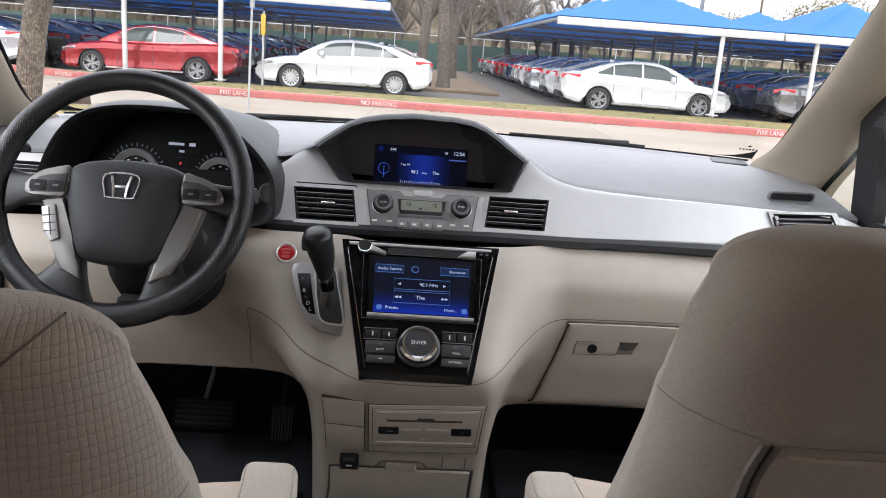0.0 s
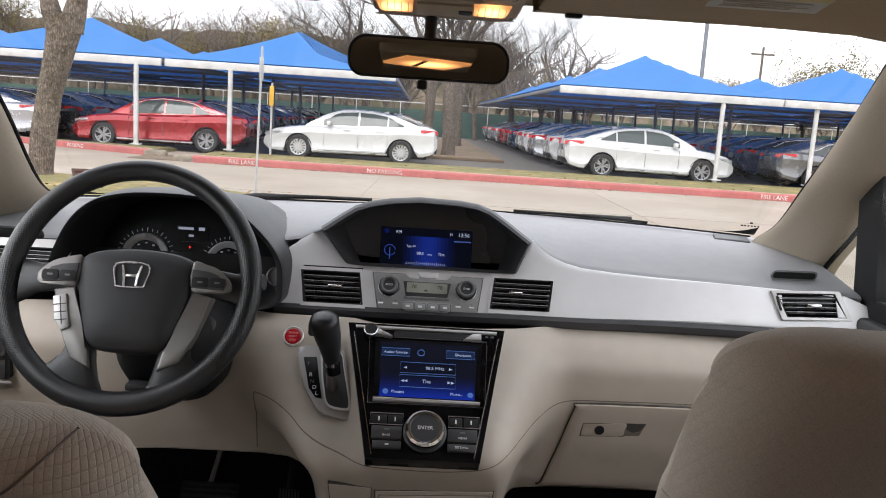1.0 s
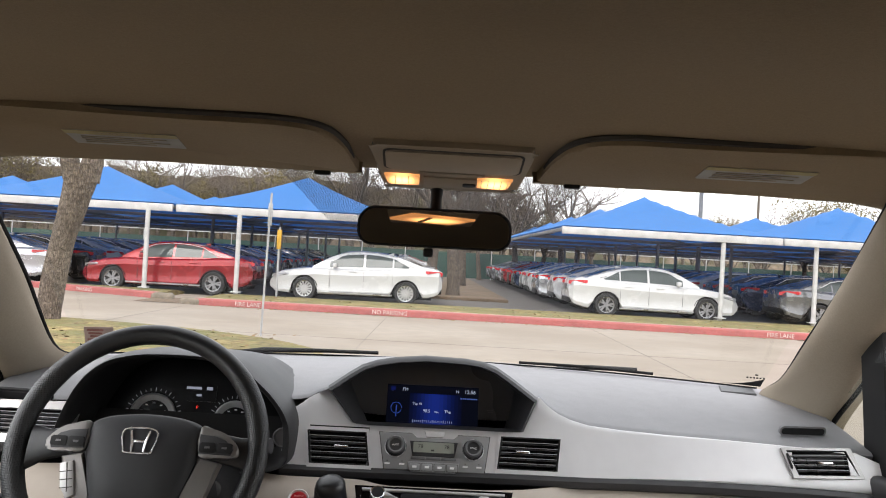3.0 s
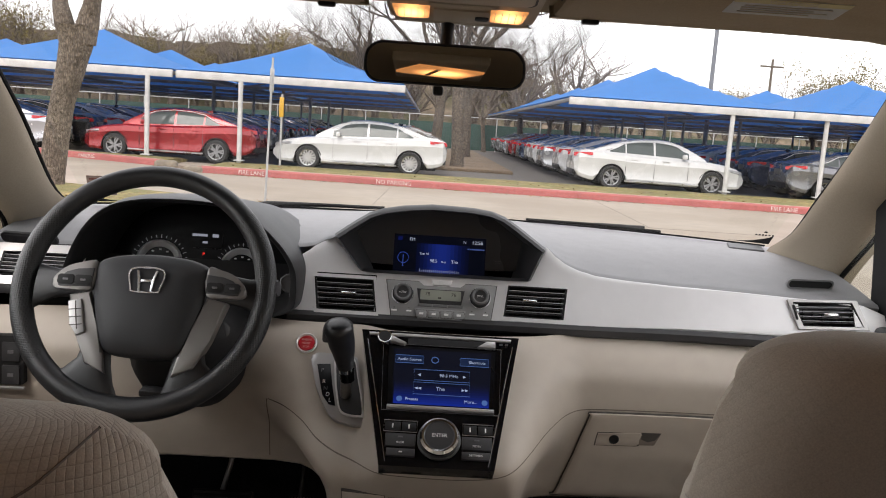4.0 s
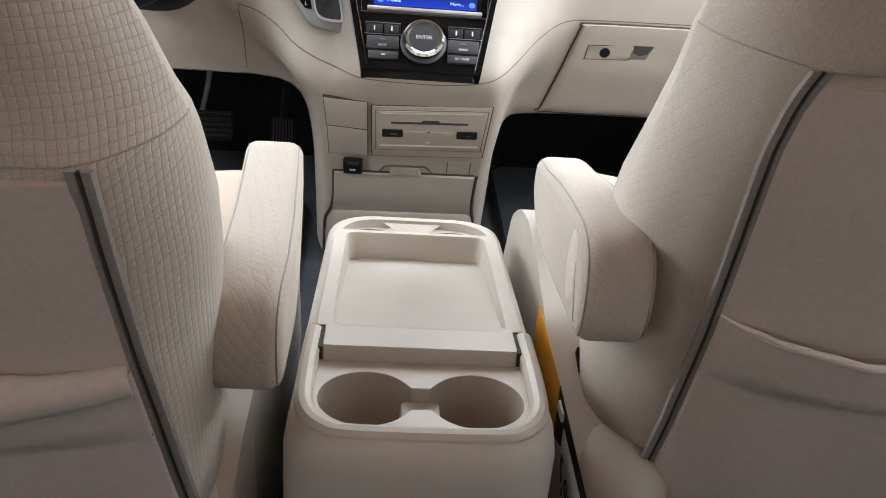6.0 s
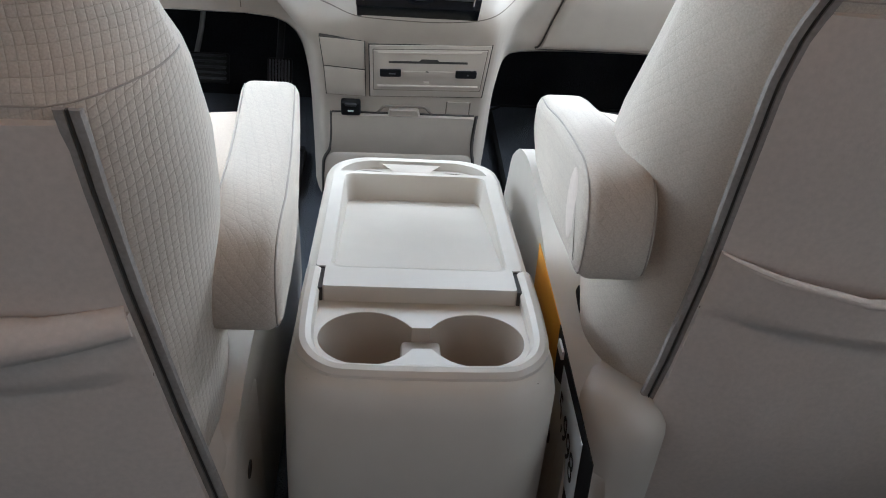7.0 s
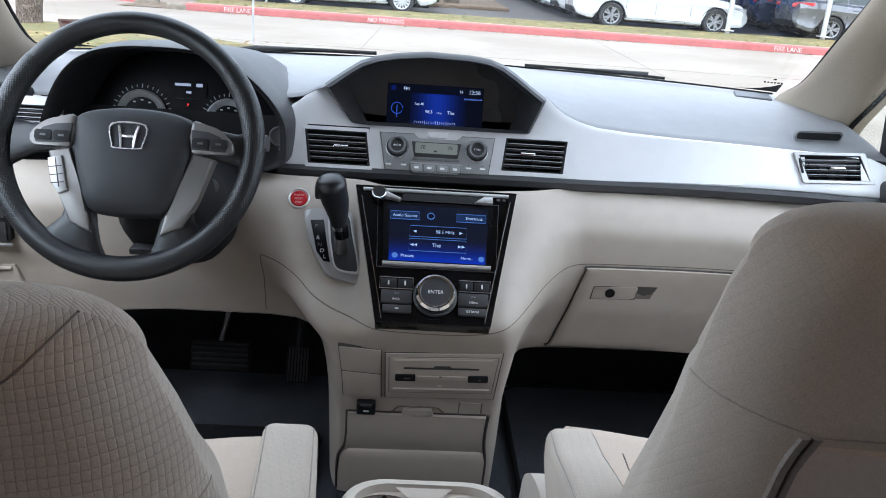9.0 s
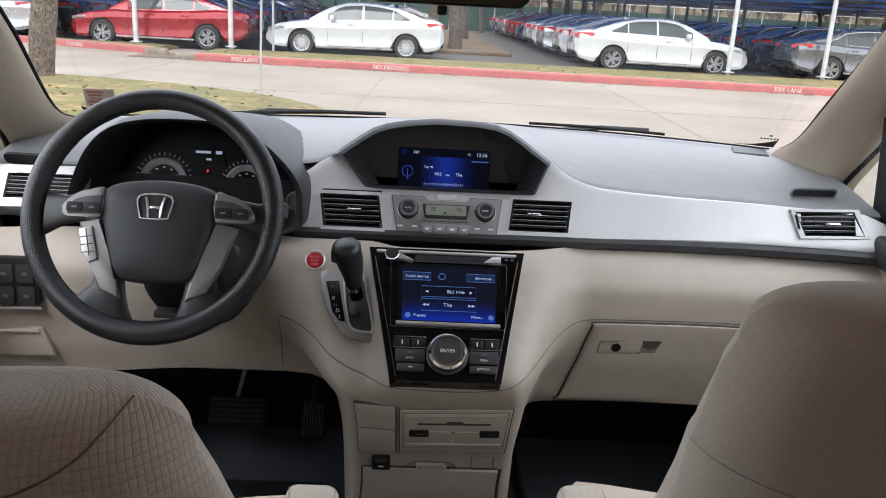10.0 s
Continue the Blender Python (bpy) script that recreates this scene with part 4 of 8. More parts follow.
    part("dial_ring", lathe([(0.0325, 0.008), (0.0322, 0.0165), (0.0285, 0.0205), (0.0255, 0.0198), (0.0250, 0.0175), (0.030, 0.012)], dm, 48), M_chrome, d, "bright knurled ring")
    text_mesh("lettering", "ENTER", 0.0085, dm @ pose(0, 0, 0.0188), M_white, d)
    return st


build_stack()


def build_shifter():
    g = thing("gear_selector", "black gear lever in a satin silver gate plate", "gear selector")
    m = facing((-0.178, lower_y(-0.178, 0.903) - 0.004, 0.903), 43)
    o = [(-0.052, 0.056), (-0.036, 0.0615), (-0.011, 0.060), (0.024, 0.058), (0.032, 0.050), (0.0395, 0.016), (0.049, -0.024), (0.059, -0.062), (0.060, -0.073), (0.047, -0.0765), (0.018, -0.070), (-0.004, -0.0605), (-0.032, -0.016), (-0.049, 0.036)]
    outl = [(p.x, p.y) for p in smooth_line([(x, y, 0) for x, y in o], 5, loop=True)]
    part("gate_plate", slab(outl, m @ pose(0, 0, 0.008), 0.02, 0.004, 3), M_satin, g, "satin silver gate plate")
    o2 = [(-0.004, 0.050), (0.024, 0.050), (0.034, 0.016), (0.048, -0.047), (0.041, -0.056), (0.0135, -0.0495), (0.003, -0.018), (-0.003, 0.016)]
    out2 = [(p.x, p.y) for p in smooth_line([(x, y, 0) for x, y in o2], 5, loop=True)]
    bm = bmesh.new()
    add_frame(bm, [(0.022 + (x - 0.022) * 1.15, y * 1.07) for x, y in out2], out2, m @ pose(0, 0, 0.0105), 0.006)
    part("gate_rim", bm, M_plate, g, "bright rim round the gate")
    part("gate", slab(out2, m @ pose(0, 0, 0.0085), 0.01, 0.001), M_darkgrey, g, "dark grey gate boot")
    o3 = [(-0.040, 0.038), (-0.0165, 0.040), (-0.009, 0.002), (0.001, -0.040), (-0.011, -0.038), (-0.024, -0.021)]
    part("indicator", slab(o3, m @ pose(0, 0, 0.0095), 0.006, 0.0008), M_screenblack, g, "dark gear indicator strip")
    for s, x, y, mt in (("P", -0.029, 0.026, M_midgrey), ("R", -0.0235, 0.004, M_white), ("N", -0.0195, -0.009, M_midgrey), ("D", -0.0145, -0.020, M_white), ("L", -0.0095, -0.031, M_white)):
        text_mesh("letter", s, 0.010, m @ pose(x, y, 0.010), mt, g)
    base, neck, top = V(-0.162, 1.505, 0.880), V(-0.160, 1.462, 0.952), V(-0.173, 1.436, 1.038)
    part("shaft", tube([base, neck], [0.0105, 0.0095], 14), M_spoke, g, "bright lever shaft")
    d = (top - neck).normalized()
    part("collar", tube([neck - d * 0.004, neck + d * 0.004], [0.0135, 0.0145], 16), M_chrome, g, "thin bright collar")
    part("lower_grip", tube([neck - d * 0.022, neck - d * 0.004], [0.0125, 0.0130], 16), M_gloss, g)
    k = smooth_line([neck, neck + d * 0.02, neck + d * 0.045, top - d * 0.012 + V(-0.002, -0.004, 0), top + V(-0.003, -0.006, 0.006)], 5)
    rad = [lerp_at([(0, 0.0135), (0.25, 0.0165), (0.55, 0.0225), (0.8, 0.0255), (0.92, 0.020), (1, 0.006)], i / (len(k) - 1)) for i in range(len(k))]
    part("knob", tube(k, rad, 20), M_blacksoft, g, "black leather knob", smooth=70)
    part("release_button", box((-0.192, 1.430, 1.018), (0.014, 0.012, 0.026), 0.005), M_darkgrey, g)
    b = thing("start_button", "red engine start button in the beige dash panel", "start button")
    bmx = facing((-0.2435, lower_y(-0.2435, 0.963) + 0.001, 0.963), 38)
    part("ring", lathe([(0.0195, -0.004), (0.0195, 0.003), (0.0178, 0.0045), (0.0152, 0.002), (0.0152, -0.004)], bmx), M_plate, b, "silver ring")
    part("cap", lathe([(0.0150, -0.004), (0.0150, 0.002), (0.0132, 0.0042), (0.0005, 0.003)], bmx), M_red, b, "red button cap")
    for y, t in ((0.006, "ENGINE"), (-0.001, "START"), (-0.008, "STOP")):
        text_mesh("lettering", t, 0.0050, bmx @ pose(0, y, 0.0040), mat("pale_red_print", (0.75, 0.35, 0.35), 0.5, bump=0) if y > 0.005 else bpy.data.materials["pale_red_print"], b)


build_shifter()


def build_lower_column():
    m = facing((0.0, 1.416, 0.706), -18)
    dv = thing("disc_player", "beige disc player panel low on the centre column", "disc player")
    face = [(-0.070, -0.0614), (0.1202, -0.0534), (0.1257, 0.058), (-0.0725, 0.0478)]
    inner = [(-0.0640, -0.0440), (0.1150, -0.0370), (0.1195, 0.0505), (-0.0660, 0.0410)]
    def grown(o, g):
        mx, my = sum(p[0] for p in o) / 4, sum(p[1] for p in o) / 4
        return [(x + math.copysign(g, x - mx), y + math.copysign(g, y - my)) for x, y in o]
    part("faceplate", slab(face, m @ pose(0, 0, 0.004), 0.02, 0.003), M_beige, dv)
    part("joint", slab(grown(face, 0.0016), m @ pose(0, 0, 0.0014), 0.008), M_seam, dv)
    part("inner_plate", slab(inner, m @ pose(0, 0, 0.0065), 0.01, 0.003), M_beige, dv)
    part("inner_joint", slab(grown(inner, 0.0010), m @ pose(0, 0, 0.0046), 0.004), M_lineshade, dv)
    # upper and lower ridges of the plate
    for y, dy in ((0.036, 0.0090), (-0.0335, 0.0062)):
        part("ridge", tube([m @ V(-0.058, y, 0.0055), m @ V(0.110, y + dy, 0.0055)], 0.0028, 8), M_beige, dv)
    part("slot", slab([(-0.0404, 0.0165), (0.0887, 0.0215), (0.0886, 0.0255), (0.0420, 0.0238), (0.0385, 0.0278), (0.0130, 0.0270), (0.0095, 0.0225), (-0.0405, 0.0208)], m @ pose(0, 0, 0.0072), 0.002), M_seam, dv, "dark disc slot")
    for x, y, w in ((-0.037, -0.0032, 0.035), (0.0883, 0.0004, 0.035)):
        part("key", slab(rrect(w, 0.0145, 0.002), m @ pose(x, y, 0.0095, 0, 0, 2), 0.006, 0.001), M_black, dv, "black key")
        bar(dv, m, x + 0.003, y, 0.011 if x < 0 else 0.003, 0.002, M_midgrey, z=0.0101)
    part("key_bar", slab(rrect(0.089, 0.0105, 0.002), m @ pose(0.0257, -0.0025, 0.008, 0, 0, 2), 0.006, 0.001), M_beige, dv)
    bar(dv, m, 0.0235, 0.0030, 0.005, 0.0016, M_seam, z=0.0086)
    bar(dv, m, 0.0235, -0.022, 0.009, 0.004, M_beige_lid, z=0.0068)
    for o in ([(-0.1467, 0.0025), (-0.0797, -0.0030), (-0.0805, 0.0538), (-0.1515, 0.0588)], [(-0.1441, -0.0602), (-0.0783, -0.0619), (-0.0796, -0.0058), (-0.1464, 0.0000)]):
        c = thing("blank_cover", "small square beige cover panel on the centre column", "cover panel", group="column cover panels")
        part("plate", slab(o, m @ pose(0, 0, 0.0035), 0.012, 0.0016), M_beige, c)
        part("joint", slab(grown(o, 0.0013), m @ pose(0, 0, 0.0016), 0.008), M_seam, c)
    ax = thing("power_socket", "black capped power socket on the centre column", "power socket")
    part("cap", box((0, 0, 0), (0.034, 0.031, 0.014), 0.004, 3, m @ pose(-0.1035, -0.087, 0.004)), M_black, ax)
    part("tab", box((0, 0, 0), (0.020, 0.006, 0.008), 0.002, 2, m @ pose(-0.1035, -0.0755, 0.0095)), M_darkgrey, ax)
    bar(ax, m, -0.1035, -0.090, 0.010, 0.003, M_white, z=0.0116)
    bk = thing("blank_cover", "flush rectangular beige blanking plate on the centre column", "cover panel", group="column cover panels")
    def on_panel(x, z, proud):
        return V(x, lower_y(x, z) - proud, z)
    zb = 0.706 - 0.083 * math.cos(radians(18))
    part("plate", sheet(lambda x, z: on_panel(x, z, 0.0018), span(0.0640, 0.1015, 6), span(zb - 0.013, zb + 0.013, 4), 0.002), M_beige, bk)
    for x in (0.0625, 0.1030):
        part("joint", tube([on_panel(x, z, 0.0006) for z in span(zb - 0.013, zb + 0.013, 4)], 0.0012, 6), M_lineshade, bk)
    # flap: its top stands proud, its foot falls back to a fold
    fl = thing("storage_flap", "beige storage flap at the foot of the centre column", "storage flap")
    x0, z0 = -0.014, 0.563
    def flap(u, v):
        xa, xb = lerp_at([(0, -0.1225), (0.5, -0.1225), (1, -0.1265)], v), lerp_at([(0, 0.1265), (0.5, 0.1245), (1, 0.1265)], v)
        x = x0 + xa + (xb - xa) * u
        z = z0 + (0.0435 + 0.003 * u) * (1 - v) - (0.042 - 0.0035 * u) * v
        return on_panel(x, z, 0.008 - 0.006 * v * v + 0.002 * math.sin(math.pi * v) - (0.004 if v < 0.02 else 0))
    part("flap", sheet(flap, span(0, 1, 24), [0, 0.025] + span(0.06, 1, 14), 0.006), M_beige, fl, smooth=60)
    rings = []
    for dz, proud, g in ((-0.040, 0.0, 0.016), (-0.041, 0.0025, 0.006), (-0.047, 0.006, 0.001), (-0.060, 0.008, 0.0), (-0.09, 0.009, 0.0), (-0.14, 0.009, 0.0)):
        xa, xb = x0 + lerp_at([(-0.14, -0.140), (-0.083, -0.139), (-0.057, -0.136), (-0.040, -0.126)], dz) + g, x0 + lerp_at([(-0.14, 0.131), (-0.06, 0.133), (-0.040, 0.129)], dz) - g
        rings.append([on_panel(x, z0 + dz + 0.0035 * (x - xa) / (xb - xa), proud) for x in span(xa, xb, 16)])
    part("foot_panel", loft(rings, closed=False), M_beige, fl, "curved beige foot panel below the flap", smooth=70)
    for line in ([(-0.1236, 0.045), (-0.1240, 0.0), (-0.1275, -0.0325), (-0.1385, -0.0573), (-0.1415, -0.083), (-0.1425, -0.14)], [(0.1315, 0.048), (0.1290, 0.0), (0.1305, -0.030), (0.1345, -0.055), (0.1348, -0.09), (0.133, -0.14)]):
        part("shadow_gap", tube([on_panel(x0 + p.x, z0 + p.y, 0.0015) for p in smooth_line([(x, z, 0) for x, z in line], 5)], 0.0030, 8), M_seam, fl)
    part("shadow_gap", tube([on_panel(x0 + x, z0 + 0.0450 + 0.003 * (x + 0.123) / 0.253, 0.0012) for x in span(-0.123, 0.127, 12)], 0.0018, 8), M_seam, fl)
    # finger latch; a dark tube paints the shade of its uncut notch
    notch = [(-0.0456, 0.0449), (-0.0400, 0.0500), (-0.0340, 0.0590), (-0.0290, 0.0612), (0.0345, 0.0622), (0.0400, 0.0605), (0.0490, 0.0500), (0.0553, 0.0458)]
    part("latch_notch", tube([on_panel(x0 + x, z0 + z, 0.0004) for x, z in notch], 0.0020, 8), M_lineshade, fl, "dark line painting the shade of the latch notch")
    o = [(-0.0250, 0.0445), (0.0315, 0.0460), (0.0268, 0.0592), (-0.0226, 0.0580)]
    part("latch", loft([[on_panel(x0 + x * k, z0 + 0.0515 + (z - 0.0515) * k, pr) for x, z in o] for k, pr in ((1.0, 0.0), (1.0, 0.008), (0.93, 0.0105))]), M_beige, fl, "beige finger latch")


build_lower_column()


def build_glove_box():
    g = thing("glove_box", "beige glove box door with a lock and pull recess", "glove box")
    def gy(x, z):
        return lower_y(max(x, 0.33), z) - 0.007
    pts = smooth_line([(0.240, 0, 0.684), (0.244, 0, 0.694), (0.268, 0, 0.78), (0.287, 0, 0.85), (0.291, 0, 0.860), (0.305, 0, 0.864), (0.50, 0, 0.867), (0.80, 0, 0.867), (0.815, 0, 0.85), (0.805, 0, 0.697), (0.79, 0, 0.688), (0.50, 0, 0.684), (0.258, 0, 0.6815)], 6, loop=True)
    cx, cz = 0.52, 0.78
    rings = []
    for s, off in ((1.0, 0.012), (1.0, 0.002), (0.985, -0.001), (0.92, -0.001), (0.84, -0.001), (0.75, -0.001), (0.65, -0.001), (0.55, -0.001), (0.45, -0.001), (0.3, -0.001), (0.15, -0.001), (0.02, -0.001)):
        rings.append([V(cx + (p.x - cx) * s, gy(cx + (p.x - cx) * s, cz + (p.z - cz) * s) + off, cz + (p.z - cz) * s) for p in pts])
    part("door", loft(rings, caps=True), M_beige, g, smooth=70)
    part("door_gap", tube([V(p.x, gy(p.x, p.z) + 0.005, p.z) for p in pts], 0.0026, 5, loop=True), M_seam, g)
    lean = math.degrees(math.atan2(gy(0.37, 0.831) - gy(0.37, 0.791), 0.04))
    hm = facing((0.372, gy(0.37, 0.8115) - 0.0015, 0.8115), lean)
    def soft(o):
        return [(p.x, p.y) for p in smooth_line([(x, y, 0) for x, y in o], 3, loop=True)]
    h = part("handle_joint", slab(soft([(-0.0690, -0.0100), (-0.0655, -0.0128), (-0.02, -0.0112), (0.0150, -0.0095), (0.0165, 0.005), (0.0170, 0.0190), (-0.02, 0.0176), (-0.0610, 0.0155), (-0.0660, 0.0125)]), hm @ pose(0, 0, 0.0002), 0.003), M_seam, g, "dark joint round the glove box pull")
    part("paddle", slab(soft([(-0.0668, -0.0088), (-0.0635, -0.0112), (-0.02, -0.0096), (0.0112, -0.0082), (0.0140, 0.005), (0.0160, 0.0176), (-0.02, 0.0160), (-0.0600, 0.0140), (-0.0645, 0.0115)]), hm @ pose(0, 0, 0.0014), 0.004, 0.0005), M_beige, h, "beige pull paddle")
    # flat brown and dark plates paint the shade inside the pull recess
    part("pull_recess", slab([(0.0165, 0.0195), (0.0545, 0.0202), (0.0440, -0.0066), (0.0135, -0.0080)], hm @ pose(0, 0, 0.0004), 0.002), M_threadshade, h, "pull recess as a flat plate in its shade colour")
    part("recess_roof", slab([(0.0170, 0.0190), (0.0540, 0.0198), (0.0440, 0.0040), (0.0310, 0.0000), (0.0180, 0.0050)], hm @ pose(0, 0, 0.0009), 0.002), M_seam, h)
    part("lock", lathe([(0.0095, 0), (0.0095, 0.0012), (0.0086, 0.0020), (0.0078, 0.0020), (0.0074, 0.0012), (0.0005, 0.0010)], hm @ pose(-0.0335, 0.0026, 0.0013), 24), M_black, h, "black lock cylinder")


build_glove_box()


def build_driver_panel():
    s = thing("switch_panel", "black switch panel beside the steering wheel", "switch panel")
    m = facing((-0.795, lower_y(-0.80, 0.915) - 0.004, 0.912), 2, 3)
    part("faceplate", slab(rrect(0.115, 0.088, 0.004), m, 0.02, 0.002), M_black, s)
    for r in range(2):
        for k in range(3):
            part("switch", slab(rrect(0.030, 0.034, 0.002), m @ pose(-0.036 + 0.036 * k, 0.012 - 0.042 * r + 0.004, 0.003), 0.005, 0.0012), M_darkgrey, s)
            bar(s, m, -0.036 + 0.036 * k, 0.016 - 0.042 * r, 0.010, 0.006, M_midgrey, "icon", 0.0036)
    part("trim_strip", box((0, 0, 0), (0.12, 0.006, 0.006), 0.002, 2, m @ pose(0, -0.05, 0.0)), M_satin, s)
    c = thing("coin_pocket", "beige pull-out coin pocket under the switches", "coin pocket")
    m = facing((-0.785, lower_y(-0.785, 0.79) - 0.004, 0.788), 0, 3)
    part("door", slab([(-0.062, 0.030), (0.040, 0.030), (0.058, -0.028), (-0.048, -0.028)], m, 0.01, 0.003), M_beige, c)
    part("lip", box((0, 0, 0), (0.09, 0.006, 0.01), 0.002, 2, m @ pose(-0.01, 0.024, 0.001)), M_beige_lid, c)


build_driver_panel()


# ---- instruments ----
def build_cluster():
    cl = thing("instrument_cluster", "hooded black instrument cluster with lit white dials", "instrument cluster")
    rim = [(-0.715, 1.020), (-0.700, 1.080), (-0.668, 1.150), (-0.622, 1.194), (-0.560, 1.210), (-0.497, 1.213), (-0.435, 1.212), (-0.376, 1.203), (-0.315, 1.158), (-0.272, 1.105), (-0.266, 1.060), (-0.270, 1.005), (-0.40, 0.990), (-0.60, 0.990)]
    for _ in range(3):
        rim = [(a[0] + (b[0] - a[0]) * k, a[1] + (b[1] - a[1]) * k) for a, b in zip(rim, rim[1:] + rim[:1]) for k in (0.25, 0.75)]
    c = (-0.482, 1.085)
    def ring(s, y, dz=0.0, flat=0.0):
        return [V(c[0] + (x - c[0]) * s, y + flat * (z - 1.0), c[1] + (z - c[1]) * s + dz) for x, z in rim]
    part("hood", loft([ring(1.14, 1.95, -0.05), ring(1.06, 1.74, -0.012), ring(1.02, 1.65), ring(1.0, 1.60), ring(0.985, 1.592)], caps=False), M_darkgrey, cl, "grainy dark hood", smooth=80)
    part("hood_lining", loft([ring(0.985, 1.592), ring(0.962, 1.593), ring(0.93, 1.60), ring(0.86, 1.68), ring(0.80, 1.735)], caps=False), M_black, cl, "matt black hood lining", smooth=50)
    m = facing((-0.482, 1.722, 1.078), 14)
    part("face", slab([((x - c[0]) * 0.86, (z - c[1]) * 0.88) for x, z in rim], m, 0.01), M_screenblack, cl, "black dial face")
    wht = glow("dial_white", (0.55, 0.56, 0.58), 0.16)
    M_dialring = mat("brushed_dial_ring", (0.42, 0.42, 0.43), 0.42, metal=0.35, vary=0.06, scale=90, bump=0.1, bump_scale=900)
    for gx, gz, r in ((-0.081, -0.010, 0.046), (0.082, -0.014, 0.043)):
        gm = m @ pose(gx, gz, 0.001)
        gg = part("gauge", lathe([(r, 0), (r, 0.006), (r * 0.93, 0.0075), (r * 0.72, 0.003), (r * 0.70, 0.001), (0.0005, 0.001)], gm, 40), M_dialring, cl, "brushed silver dial ring")
        part("dial_disc", lathe([(r * 0.70, 0.0008), (r * 0.70, 0.0016), (0.0005, 0.0016)], gm, 32), M_screenblack, gg, "black inner dial")
        for k in range(25):
            a = radians(220 - 260 * k / 24)
            L = 0.0075 if k % 3 == 0 else 0.0045
            part("tick", box((0, 0, 0), (L, 0.0012, 0.0006), m=gm @ pose(0, 0, 0.001, 0, 0, math.degrees(a)) @ pose(r * 1.16, 0, 0)), wht, gg, smooth=0)
            if k % 3 == 0:
                part("figure_bar", box((0, 0, 0), (0.005, 0.0026, 0.0006), m=gm @ pose((r * 0.58) * math.cos(a), (r * 0.58) * math.sin(a), 0.0022)), M_white, gg, smooth=0)
        part("needle", box((0, 0, 0), (r * 0.85, 0.002, 0.001), m=gm @ pose(0, 0, 0.006, 0, 0, 205) @ pose(r * 0.4, 0, 0)), M_white, gg)
        part("needle_hub", lathe([(0.009, 0.002), (0.009, 0.008), (0.0005, 0.009)], gm, 20), M_black, gg)
    part("info_display", slab(rrect(0.060, 0.032, 0.002), m @ pose(0.010, 0.040, 0.002), 0.003), M_screenblack, cl)
    for x, y, w, h in ((-0.005, 0.050, 0.030, 0.007), (0.026, 0.050, 0.012, 0.009), (0.006, 0.036, 0.010, 0.006)):
        bar(cl, m, x, y, w, h * 0.7, glow("odo_grey", (0.16, 0.17, 0.2), 0.9) if "odo_grey" not in bpy.data.materials else bpy.data.materials["odo_grey"], "reading_bar", 0.003)
    text_mesh("warning_letter", "P", 0.008, m @ pose(0.005, 0.012, 0.003), glow("warning_red", (0.7, 0.03, 0.02), 1.2), cl)
    s = part("small_gauge", lathe([(0.018, 0), (0.018, 0.005), (0.0155, 0.006), (0.015, 0.002), (0.0005, 0.002)], facing((-0.288, 1.625, 1.062), 10), 24), M_midgrey, cl)
    st = thing("control_stalk", "black control stalk behind the steering wheel", "control stalk")
    part("arm", tube([(-0.43, 1.44, 1.075), (-0.36, 1.45, 1.083), (-0.30, 1.44, 1.088)], [0.010, 0.010, 0.012], 12), M_black, st)
    part("grip", tube([(-0.305, 1.44, 1.087), (-0.275, 1.436, 1.090)], [0.015, 0.013], 14), M_darkgrey, st)
    col = thing("steering_column", "black plastic steering column shroud", "steering column")
    bm = bmesh.new()
    rings = []
    for y, z, w, h in ((1.40, 1.03, 0.055, 0.045), (1.44, 0.985, 0.080, 0.078), (1.50, 0.950, 0.090, 0.086), (1.58, 0.945, 0.092, 0.088), (1.66, 0.94, 0.095, 0.09)):
        rings.append([V(-0.441 + w * math.copysign(abs(math.cos(a)) ** 0.75, math.cos(a)), y, z + h * math.copysign(abs(math.sin(a)) ** 0.75, math.sin(a)) * (1 if math.sin(a) > 0 else 1.12)) for a in [2 * math.pi * j / 32 for j in range(32)]])
    part("shroud", loft(rings), M_black, col)
    part("tilt_lever", box((-0.47, 1.425, 0.905), (0.05, 0.03, 0.012), 0.004), M_darkgrey, col)
    part("ignition_cover", lathe([(0.014, 0), (0.014, 0.008), (0.010, 0.010), (0.0005, 0.010)], facing((-0.372, 1.452, 1.01), 10, 20), 20), M_darkgrey, col)


build_cluster()


